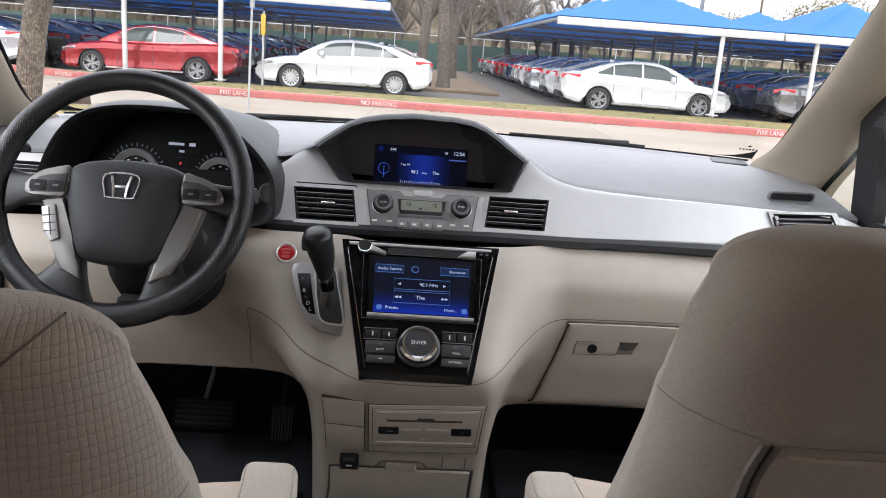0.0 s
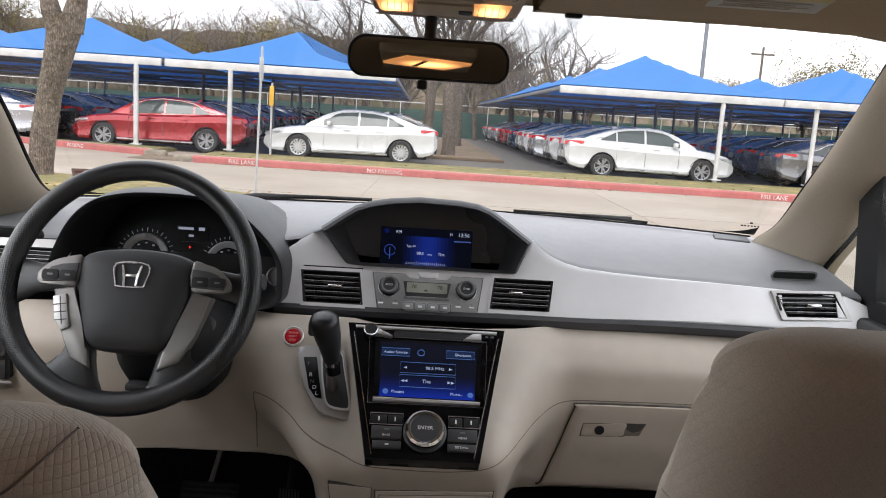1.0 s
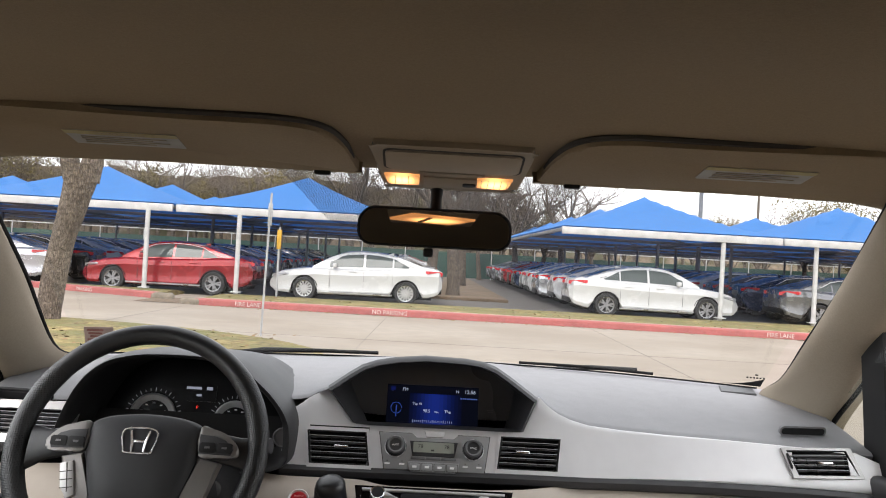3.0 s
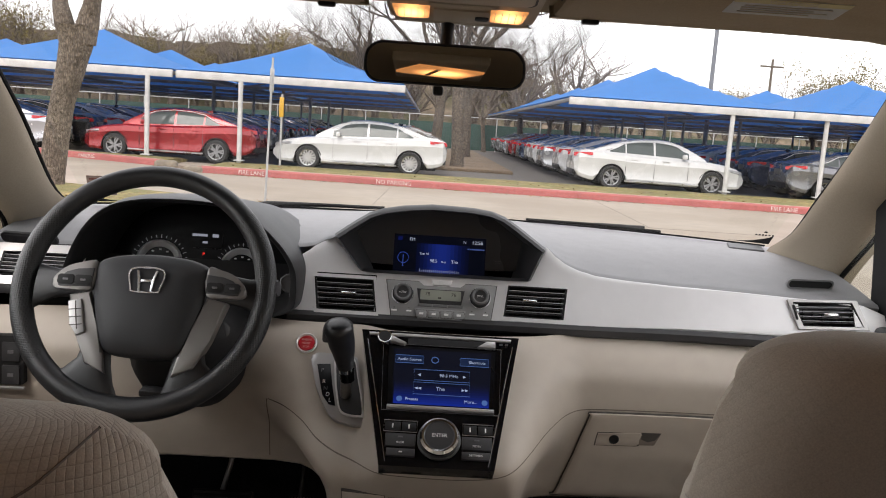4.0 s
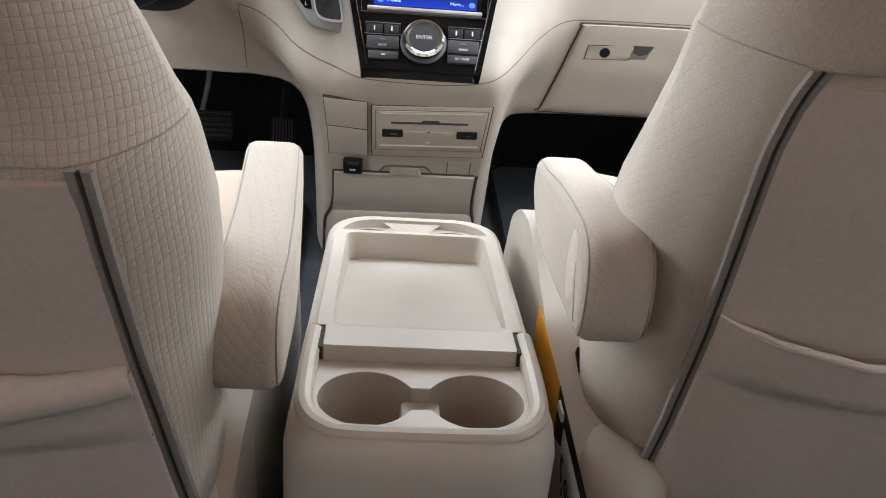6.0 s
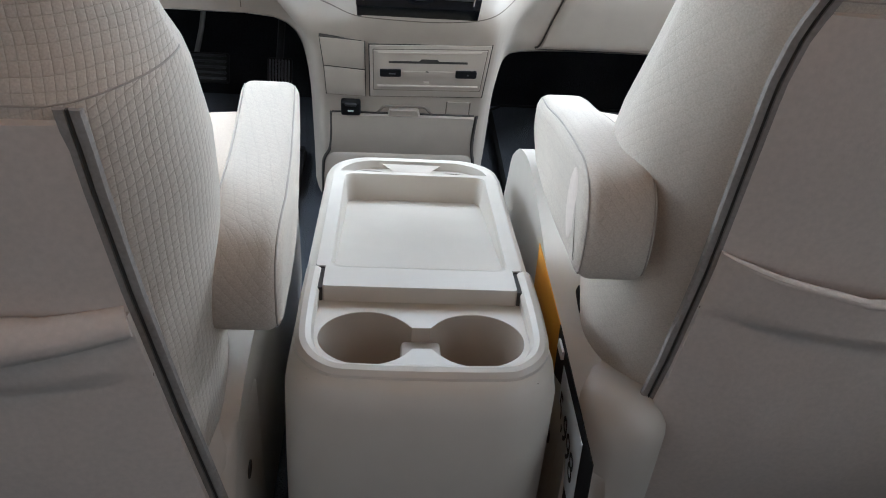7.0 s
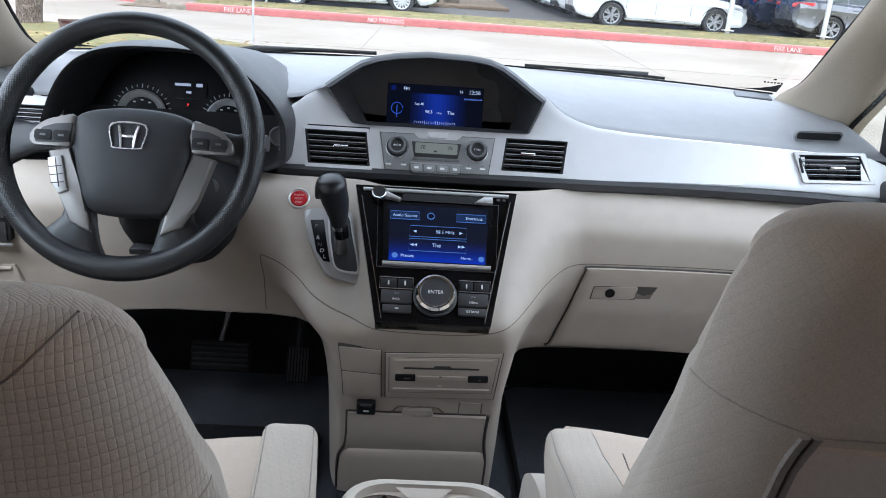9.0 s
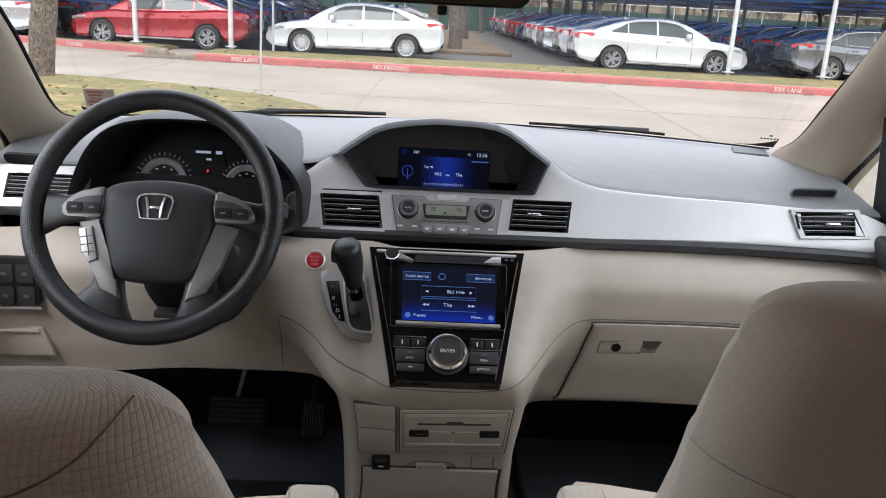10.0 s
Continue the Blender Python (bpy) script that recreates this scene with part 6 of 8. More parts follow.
def build_armrest(seat, profile, centre, w, inward):
    """profile: side outline (y, z); centre: (y, x) of its middle line."""
    outl = [(p.x, p.y) for p in smooth_line([(y, z, 0) for y, z in profile], 4, loop=True)]
    n = len(outl)
    inw = []
    for i in range(n):
        (ya, za), (yb, zb) = outl[i - 1], outl[(i + 1) % n]
        d = V(yb - ya, zb - za, 0).normalized()
        inw.append((-d.y, d.x))
    cy, cz = sum(p[0] for p in outl) / n, sum(p[1] for p in outl) / n
    flip = 1 if sum((cy - p[0]) * q[0] + (cz - p[1]) * q[1] for p, q in zip(outl, inw)) > 0 else -1
    r, rings, uvs = 0.015, [], []
    for k in range(-7, 8):
        a = radians(90 * min(max((abs(k) - 1) / 6, 0), 1))
        x = (w / 2 - r + r * math.sin(a)) * (1 if k > 0 else -1) if k else 0.0
        inset = flip * r * (1 - math.cos(a))
        ring = [(y + q[0] * inset, z + q[1] * inset) for (y, z), q in zip(outl, inw)]
        rings.append([V(lerp_at(centre, y) + x, y, z) for y, z in ring])
        uvs += [(x + 0.6 * y, z - 0.5 * y) for y, z in ring]
    bm = loft(rings)
    arm = part("armrest", bm, M_quiltarm, seat, "beige cloth armrest", smooth=70)
    lay_uv(arm, uvs)
    rear = min(y for y, z in profile)
    low = min(z for y, z in profile if y < rear + 0.03)
    # piped side seams, and the hem across the rear face
    for s in (-1, 1):
        pts = [V(lerp_at(centre, y) + s * (w / 2 - 0.0045), y, z) for y, z in outl]
        part("edge_seam", tube([p + V(0, flip * q[0] * 0.0042, flip * q[1] * 0.0042) for p, q in zip(pts, inw)], 0.0009, 6, loop=True), M_piping, arm)
    part("hem_seam", tube([V(lerp_at(centre, rear) + x * (w / 2 - 0.012), rear + 0.0014, low + 0.030) for x in span(-1, 1, 8)], 0.0008, 5), M_piping, arm)
    if inward > 0:
        return arm
    y = rear + 0.055
    m = Matrix.Translation((lerp_at(centre, y) + inward * (w / 2 + 0.0004), y, low + 0.045)) @ pose(0, 0, 0, 90, 0, 90 * inward) @ pose(0, 0, 0, 0, 0, 8)
    part("pivot_cover", slab([(0.017 * math.cos(a), 0.032 * math.sin(a)) for a in span(0, 2 * math.pi, 24)[:-1]], m, 0.004, 0.001), M_vinyl, arm, "oval plastic pivot cover")
    return arm


def build_seats():
    d = build_seat("driver_seat", "beige cloth driver's seat with a quilted backrest and armrest", -0.452, 1,
                   [(0.50, 0.265), (0.80, 0.284), (0.96, 0.294), (1.02, 0.288), (1.084, 0.264), (1.12, 0.247), (1.14, 0.228)], lambda z: 0.548 + 0.10 * max(1.03 - z, 0) + 0.06 * max(z - 1.03, 0), 1.166, 1.030,
                   [(0.50, 0.30), (0.78, 0.263), (0.90, 0.249), (0.98, 0.242), (1.033, 0.239), (1.17, 0.226)], [M_quiltside, M_quilt], (0.70, 1.15), 0.885, 0.003)
    build_armrest(d, [(1.0, 0.845), (0.995, 0.857), (0.97, 0.864), (0.85, 0.869), (0.74, 0.880), (0.68, 0.884), (0.650, 0.877), (0.634, 0.859), (0.629, 0.835), (0.631, 0.812), (0.642, 0.803), (0.68, 0.800), (0.80, 0.792), (0.97, 0.80), (0.995, 0.815)],
                  [(0.63, -0.147), (0.72, -0.148), (0.80, -0.153), (0.95, -0.166), (1.0, -0.171)], 0.064, 1)
    p = build_seat("passenger_seat", "beige cloth front passenger seat with a quilted backrest and armrest", 0.430, -1,
                   [(0.50, 0.25), (0.80, 0.272), (0.94, 0.272), (1.05, 0.256), (1.11, 0.252), (1.167, 0.240), (1.195, 0.226)], lambda z: 0.634 + 0.11 * max(1.09 - z, 0), 1.234, 1.086,
                   [(0.50, 0.23), (0.75, 0.208), (0.86, 0.203), (1.03, 0.204), (1.07, 0.199), (1.09, 0.192), (1.24, 0.19)], [M_diamond, M_diamond], (0.75, 1.21), 0.885, 0.007)
    build_armrest(p, [(1.062, 0.81), (1.055, 0.830), (1.03, 0.842), (0.95, 0.868), (0.85, 0.900), (0.75, 0.925), (0.705, 0.930), (0.678, 0.920), (0.663, 0.898), (0.658, 0.872), (0.661, 0.850), (0.672, 0.842), (0.72, 0.832), (0.85, 0.80), (0.95, 0.785), (1.03, 0.780), (1.055, 0.79)],
                  [(0.66, 0.147), (0.75, 0.150), (0.95, 0.162), (1.06, 0.175)], 0.062, -1)


build_seats()


# ---- centre console between the seats ----
def build_console():
    c = thing("center_console", "beige centre console table with a tray lid and two cup holders", "console")
    def top(y):
        return 0.754 - 0.15 * (y - 0.778)
    M = Matrix.Translation((-0.002, 0.86, top(0.86))) @ pose(0, 0, 0, -8.5)
    # body: rounded box with a soft shoulder
    rings = []
    for z, gx, gy in ((0.40, 0.236, 0.514), (0.55, 0.238, 0.514), (0.66, 0.236, 0.511)):
        rings.append([V(-0.002 + x, 0.854 + y, z) for x, y in rrect(gx, gy + 0.022, 0.06, 7)])
    body = [[Vector(p) for p in r] for r in rings]
    for dz, gx, gy in ((-0.030, 0.232, 0.490), (-0.010, 0.226, 0.482), (-0.001, 0.216, 0.470), (0.0, 0.206, 0.458)):
        body.append([M @ V(x, y, dz) for x, y in rrect(gx, gy + 0.044, 0.056, 7)])
    part("body", loft(body, caps=False), M_beige_lid, c, smooth=60)
    part("base_floor", box((0, 0.86, 0.41), (0.2, 0.46, 0.02)), M_beige, c)
    # rim round the lid and the cups
    bm = bmesh.new()
    add_frame(bm, rrect(0.206, 0.502, 0.056, 7), rrect(0.190, 0.486, 0.048, 7), M, 0.03)
    part("rim", bm, M_beige_lid, c)
    # cup holder plate with a dumbbell-shaped opening
    dumb, outer = [], []
    r, cx, hw = 0.0425, 0.0485, 0.017
    n = 96
    yc = -0.182
    for k in range(n):
        a = 2 * math.pi * k / n
        dx, dy = math.cos(a), math.sin(a)
        best = hw / abs(dy) if abs(dy) > 1e-6 else 9
        if best * abs(dx) > cx - math.sqrt(r * r - hw * hw):
            b = abs(dx) * cx
            disc = b * b - (cx * cx - r * r)
            best = b + math.sqrt(max(disc, 0))
        dumb.append((best * dx, yc + best * dy))
        t = min(0.097 / abs(dx) if abs(dx) > 1e-6 else 9, 0.063 / abs(dy) if abs(dy) > 1e-6 else 9)
        outer.append((t * dx, yc + t * dy))
    bm = bmesh.new()
    P = M @ pose(0, 0, -0.006)
    add_frame(bm, outer, dumb, P, 0.004)
    plate = part("cup_plate", bm, M_beige_lid, c, smooth=30)
    bm = bmesh.new()
    add_loft(bm, [[P @ V(x, y, -0.001) for x, y in dumb], [P @ V(x * 0.97, yc + (y - yc) * 0.97, -0.060) for x, y in dumb]], caps=False)
    f = bm.faces.new([bm.verts.new(P @ V(x * 0.97, yc + (y - yc) * 0.97, -0.060)) for x, y in dumb])
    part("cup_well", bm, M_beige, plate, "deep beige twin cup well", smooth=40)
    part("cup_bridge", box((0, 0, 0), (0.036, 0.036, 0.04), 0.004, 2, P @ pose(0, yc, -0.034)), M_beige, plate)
    # lid with a sunken tray that deepens towards the front, notched beside its hinge
    L = M @ pose(0, 0.047, 0.0)
    lo = [p for p in rrect(0.202, 0.258, 0.012, 7) if p[1] > 0] + [(-0.101, -0.124), (-0.0995, -0.1275), (-0.0915, -0.128), (-0.0915, -0.1655), (-0.0895, -0.1675), (0.0895, -0.1675), (0.0915, -0.1655), (0.0915, -0.128), (0.0995, -0.1275), (0.101, -0.124)]
    mid = -0.0045
    hull = rrect(0.174, 0.251, 0.011, 6, 0, mid)
    bm = bmesh.new()
    top_z = 0.010
    a = [bm.verts.new(L @ V(x, y, top_z)) for x, y in lo]
    b = [bm.verts.new(L @ V(x, y, top_z)) for x, y in hull]
    ea = [bm.edges.new((a[k], a[(k + 1) % len(a)])) for k in range(len(a))]
    eb = [bm.edges.new((b[k], b[(k + 1) % len(b)])) for k in range(len(b))]
    bmesh.ops.triangle_fill(bm, use_beauty=True, edges=ea + eb)
    add_loft(bm, [[L @ V(x, y, top_z) for x, y in lo], [L @ V(x * 1.008, y * 1.004, top_z - 0.003) for x, y in lo], [L @ V(x * 1.008, y * 1.004, -0.022) for x, y in lo]], caps=False)
    lid = part("lid", bm, M_beige_lid, c, "smooth beige tray lid", smooth=30)
    def deep(y):
        return top_z - 0.003 - 0.031 * min(max((y + 0.122) / 0.235, 0), 1)
    bm = bmesh.new()
    fl = [(x * 0.955, mid + (y - mid) * 0.965) for x, y in hull]
    add_loft(bm, [[L @ V(x, y, top_z) for x, y in hull], [L @ V(x * 0.99, mid + (y - mid) * 0.992, top_z - 0.002) for x, y in hull], [L @ V(x * 1.006, mid + (y - mid) * 1.002, deep(y) + 0.002) for x, y in fl], [L @ V(x, y, deep(y)) for x, y in fl]], caps=False)
    bm.faces.new([bm.verts.new(L @ V(x, y, deep(y))) for x, y in fl])
    part("tray", bm, M_beige_lid, lid, "sunken tray with a fine-grained floor", smooth=35)
    # front cup holders, half under the lid
    low_z, edge_y = -0.010, 0.168
    rim_in = [(x * 0.985, y - 0.004) for x, y in rrect(0.190, 0.486, 0.048, 7) if y > 0.18]
    arcs = [[(cx + 0.042 * math.cos(a), 0.186 + 0.042 * math.sin(a)) for a in span(math.pi * 1.14, -math.pi * 0.14, 24)] for cx in (-0.056, 0.050)]
    bm = bmesh.new()
    bm.faces.new([bm.verts.new(M @ V(x, y, low_z)) for x, y in [(-0.0935, edge_y)] + arcs[0] + [(-0.003, edge_y)] + arcs[1] + [(0.0935, edge_y)] + rim_in])
    add_loft(bm, [[M @ V(x, y, z) for x, y in rim_in] for z in (low_z, -0.001)], closed=False, caps=False)
    front = part("front_cup_plate", bm, M_beige_lid, c, "front cup holder plate beyond the lid")
    for o in arcs:
        bm = loft([[M @ V(x, y, low_z) for x, y in o], [M @ V(x, y * 0.97 + 0.0055, -0.055) for x, y in o]], closed=False, caps=False)
        bm.faces.new([bm.verts.new(M @ V(x, y * 0.97 + 0.0055, -0.055)) for x, y in o])
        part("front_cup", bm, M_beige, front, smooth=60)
        top = o[len(o) // 2]
        part("grip_tab", box((0, 0, 0), (0.006, 0.005, 0.018), 0.0015, 1, M @ pose(top[0], top[1] - 0.0025, low_z - 0.008)), M_rubber, front, "black rubber cup grip")
        part("cup_edge", tube([M @ V(x, y, low_z + 0.0002) for x, y in o], 0.0010, 6), M_lineshade, front)
    # sloped land between the two cups
    part("land", loft([[M @ V(x, y, z) for x, y, z in ((-0.042 * k, 0.2375, -0.0025), (-0.008, 0.200 + 0.0375 * (1 - k), low_z - 0.0005), (0.002, 0.200 + 0.0375 * (1 - k), low_z - 0.0005), (0.036 * k, 0.2375, -0.0025))] for k in (1.0, 0.98)]), M_beige, front)
    for s in (-1, 1):
        part("hinge_gap", box((0, 0, 0), (0.0045, 0.044, 0.016), m=M @ pose(s * 0.0940, -0.099, 0.000)), M_seam, c)
        part("hinge_gap", box((0, 0, 0), (0.013, 0.003, 0.016), m=M @ pose(s * 0.099, -0.0805, 0.001)), M_seam, c)
    rail = []
    for s in (-1, 1):
        side = [M @ V(s * 0.1025, -0.084, 0.0035), M @ V(s * 0.1025, -0.165, 0.002), M @ V(s * 0.0985, -0.212, 0.0), M @ V(s * 0.080, -0.238, -0.001), M @ V(s * 0.050, -0.2445, -0.001)]
        rail += side if s < 0 else side[::-1]
    part("rear_rail", tube(smooth_line(rail, 6), 0.0085, 10), M_beige_lid, c)
    # card tucked beside the console
    t = thing("tag_card", "orange and black cardboard tag tucked beside the console", "tag card")
    part("orange_part", loft([[V(0.128, 0.850, 0.752), V(0.134, 0.862, 0.64), V(0.140, 0.728, 0.60), V(0.1345, 0.735, 0.736)], [V(0.1288, 0.850, 0.752), V(0.1348, 0.862, 0.64), V(0.1408, 0.728, 0.60), V(0.1353, 0.735, 0.736)]]), M_orange, t, "orange half")
    part("black_part", loft([[V(0.1345, 0.735, 0.736), V(0.140, 0.728, 0.60), V(0.142, 0.56, 0.56), V(0.138, 0.575, 0.722)], [V(0.1353, 0.735, 0.736), V(0.1408, 0.728, 0.60), V(0.1428, 0.56, 0.56), V(0.1388, 0.575, 0.722)]]), M_black, t, "black half")
    part("white_box", loft([[V(0.1358, 0.70, 0.715), V(0.1388, 0.695, 0.63), V(0.1398, 0.60, 0.62), V(0.1368, 0.605, 0.712)], [V(0.1354, 0.70, 0.715), V(0.1384, 0.695, 0.63), V(0.1394, 0.60, 0.62), V(0.1364, 0.605, 0.712)]]), M_white, t, "white printed box")
    tm = Matrix(((-0.04, -0.03, -1, 0.1352), (-1, 0.04, 0.03, 0.650), (-0.03, 1, -0.03, 0.672), (0, 0, 0, 1)))
    text_mesh("price", "5,998", 0.042, tm, M_black, t)
    part("printed_bar", box((0.1350, 0.715, 0.722), (0.004, 0.02, 0.010)), M_white, t)


build_console()


# ---- overhead ----
def build_overhead():
    def lamp_lens(name, centre, reach):
        """A warm lens, brightest in front of its bulb."""
        m = glow(name, (1.0, 0.42, 0.13), 1.0)
        nt = m.node_tree
        geo = nt.nodes.new("ShaderNodeNewGeometry")
        dist = nt.nodes.new("ShaderNodeVectorMath")
        dist.operation = 'DISTANCE'
        dist.inputs[1].default_value = centre
        nt.links.new(geo.outputs["Position"], dist.inputs[0])
        mr = nt.nodes.new("ShaderNodeMapRange")
        mr.interpolation_type = 'SMOOTHSTEP'
        mr.inputs[1].default_value, mr.inputs[2].default_value = 0.0, reach
        mr.inputs[3].default_value, mr.inputs[4].default_value = 3.4, 0.42
        nt.links.new(dist.outputs["Value"], mr.inputs[0])
        nt.links.new(mr.outputs[0], nt.nodes["Principled BSDF"].inputs["Emission Strength"])
        return m
    O = Matrix(((1, 0, 0, -0.003), (0, -0.952, -0.306, 1.292), (0, 0.306, -0.952, 1.5575), (0, 0, 0, 1)))
    oc = thing("overhead_console", "beige overhead console with two lit map lamps", "overhead console")
    o = [(-0.098, 0.072), (0.092, 0.072), (0.108, 0.064), (0.112, 0.045), (0.103, -0.055), (0.094, -0.074), (0.076, -0.080), (-0.080, -0.080), (-0.098, -0.074), (-0.108, -0.055), (-0.118, 0.045), (-0.114, 0.064)]
    outl = [(p.x, p.y) for p in smooth_line([(x, y, 0) for x, y in o], 5, loop=True)]
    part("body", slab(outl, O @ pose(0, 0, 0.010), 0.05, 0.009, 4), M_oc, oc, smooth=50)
    part("shadow_gap", tube([O @ V(x * 1.004, y * 1.004, -0.003) for x, y in outl], 0.0022, 6, loop=True), M_seam, oc)
    part("glasses_door", slab(rrect(0.196, 0.062, 0.010), O @ pose(-0.002, 0.026, 0.0135), 0.01, 0.003), M_oc, oc, "beige sunglasses holder door")
    bm = bmesh.new()
    add_frame(bm, rrect(0.204, 0.070, 0.012), rrect(0.197, 0.063, 0.010), O @ pose(-0.002, 0.026, 0.0105), 0.002)
    part("door_gap", bm, M_seam, oc)
    part("key_row", slab(rrect(0.10, 0.008, 0.002), O @ pose(-0.002, -0.016, 0.0125), 0.006, 0.001), M_oc, oc)
    for x in (-0.077, 0.064):
        warm = lamp_lens("warm_lamp", O @ V(x, -0.042, 0.0145), 0.030)
        ln = [(x - 0.027, -0.024), (x + 0.027, -0.024), (x + 0.026, -0.057), (x - 0.016, -0.059), (x - 0.022, -0.054)] if x < 0 else [(x - 0.027, -0.024), (x + 0.027, -0.024), (x + 0.022, -0.054), (x + 0.016, -0.059), (x - 0.026, -0.057)]
        lens = part("lamp_lens", slab(ln, O @ pose(0, 0, 0.0145), 0.008, 0.002), warm, oc, "lit warm lamp lens")
        for k in range(5):
            part("lens_rib", box((0, 0, 0), (0.0008, 0.030, 0.001), m=O @ pose(x - 0.02 + 0.01 * k, -0.040, 0.0148)), mat("lens_rib", (0.6, 0.45, 0.3), 0.3, bump=0) if "lens_rib" not in bpy.data.materials else bpy.data.materials["lens_rib"], lens)
    part("switch_plate", slab(rrect(0.084, 0.036, 0.003), O @ pose(-0.003, -0.048, 0.0130), 0.006, 0.001), M_oc, oc)
    part("sensor", slab(rrect(0.020, 0.012, 0.003), O @ pose(0.026, -0.050, 0.0142), 0.006, 0.001), M_black, oc)

    # mirror
    mi = thing("rear_view_mirror", "black framed rear-view mirror on a stem", "mirror")
    m = facing((-0.026, 1.337, 1.4585), 1.68, 0.4)
    def lens_shape(w, h):
        pts = []
        for x, y in rrect(w, h, h * 0.42, 8):
            pts.append((x, y + 0.006 * (1 - (2 * x / w) ** 2)))
        return pts
    a, b = lens_shape(0.238, 0.061), lens_shape(0.230, 0.0535)
    bm = bmesh.new()
    add_frame(bm, a, b, m, 0.004)
    add_loft(bm, [[m @ V(x, y, -0.003) for x, y in a], [m @ V(x * 0.99, y * 0.97, -0.012) for x, y in a], [m @ V(x * 0.8, y * 0.6, -0.028) for x, y in a]])
    part("housing", bm, M_black, mi, smooth=60)
    g = bpy.data.materials.new("mirror_glass")
    g.use_nodes = True
    pb = g.node_tree.nodes["Principled BSDF"]
    pb.inputs["Base Color"].default_value = (0.72, 0.70, 0.66, 1)
    pb.inputs["Metallic"].default_value, pb.inputs["Roughness"].default_value = 1.0, 0.015
    part("glass", slab(b, m @ pose(0, 0, -0.0005), 0.002), g, mi, "silvered mirror glass", smooth=0)
    part("stem", tube([(-0.026, 1.36, 1.476), (-0.026, 1.365, 1.505), (-0.024, 1.375, 1.55)], [0.010, 0.009, 0.012], 12), M_black, mi)
    part("dip_lever", box((-0.034, 1.333, 1.423), (0.016, 0.012, 0.014), 0.004), M_black, mi)

    # visors
    for s, xi, xo, nm in ((-1, -0.150, -0.79, "driver"), (1, 0.130, 0.76, "passenger")):
        v = thing("sun_visor", "folded beige cloth sun visor with a printed warning label", "sun visor", group="sun visors")
        W = Matrix(((1, 0, 0, 0), (0, -0.982, -0.19, 1.255), (0, 0.19, -0.982, 1.5695), (0, 0, 0, 1)))
        pts = [(xi, -0.098), (xi + s * 0.002, -0.060), (xi + s * 0.012, 0.02), (xi + s * 0.035, 0.075), (xi + s * 0.09, 0.098), (xi + s * 0.2, 0.100), (xo, 0.098), (xo, -0.096), (xi + s * 0.3, -0.100), (xi + s * 0.02, -0.102)]
        fine = [(p.x, p.y) for p in smooth_line([(x, y, 0) for x, y in pts], 5, loop=True)]
        if s < 0:
            fine = fine[::-1]
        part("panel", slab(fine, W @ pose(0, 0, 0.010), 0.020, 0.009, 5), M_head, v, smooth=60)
        # dark tube drawn in as the shadow between visor and headliner
        part("shadow_gap", tube([W @ V(x, y, z) for x, y, z in smooth_line([(xi + s * 0.006, -0.05, 0.0), (xi + s * 0.012, 0.02, 0.0), (xi + s * 0.035, 0.078, 0.0), (xi + s * 0.09, 0.1015, 0.0), (xi + s * 0.2, 0.1035, 0.0), (xo, 0.101, 0.0)], 5)], 0.0045, 6), M_seam, v)
        lx = -0.473 if s < 0 else 0.432
        part("warning_label", slab(rrect(0.158, 0.058, 0.002), W @ pose(lx, 0.004, 0.0108), 0.0006), mat("pale_label", (0.30, 0.29, 0.27), 0.6, bump=0) if s < 0 else bpy.data.materials["pale_label"], v, "pale printed label", smooth=0)
        part("label_band", slab(rrect(0.158, 0.014, 0.002), W @ pose(lx, 0.026, 0.0113), 0.0006), mat("label_yellow", (0.33, 0.27, 0.12), 0.6, bump=0) if s < 0 else bpy.data.materials["label_yellow"], v, "yellow label band", smooth=0)
        text_mesh("lettering", "WARNING", 0.014, W @ pose(lx, 0.026, 0.0117), M_oc, v)
        for k in range(4):
            bar(v, W, lx - 0.012 * (k % 2), 0.010 - 0.008 * k, 0.12 - 0.02 * (k % 2), 0.002, M_oc, "printed_line", 0.0116)
        part("clip", box((xi + s * 0.055, 1.354, 1.540), (0.026, 0.014, 0.010), 0.003), M_black, v, "dark plastic clip")
    # rear dome lamp seen in the mirror
    dl = thing("dome_lamp", "lit warm dome lamp on the headliner behind the front seats", "dome lamp")
    z = ceil_z(0.0, 0.22)
    part("body", box((-0.01, 0.20, z - 0.008), (0.26, 0.36, 0.03), 0.008, 3), M_oc, dl)
    part("lens", box((-0.01, 0.22, z - 0.024), (0.20, 0.17, 0.012), 0.004, 2, pose(0, 0, 0, 0, 0, -24)), lamp_lens("dome_warm", (0.0, 0.22, z - 0.03), 0.10), dl, "lit warm lens")
    part("lens_bar", box((-0.03, 0.24, z - 0.031), (0.012, 0.13, 0.004), 0.001, 1, pose(0, 0, 0, 0, 0, -14)), M_oc, dl)


build_overhead()


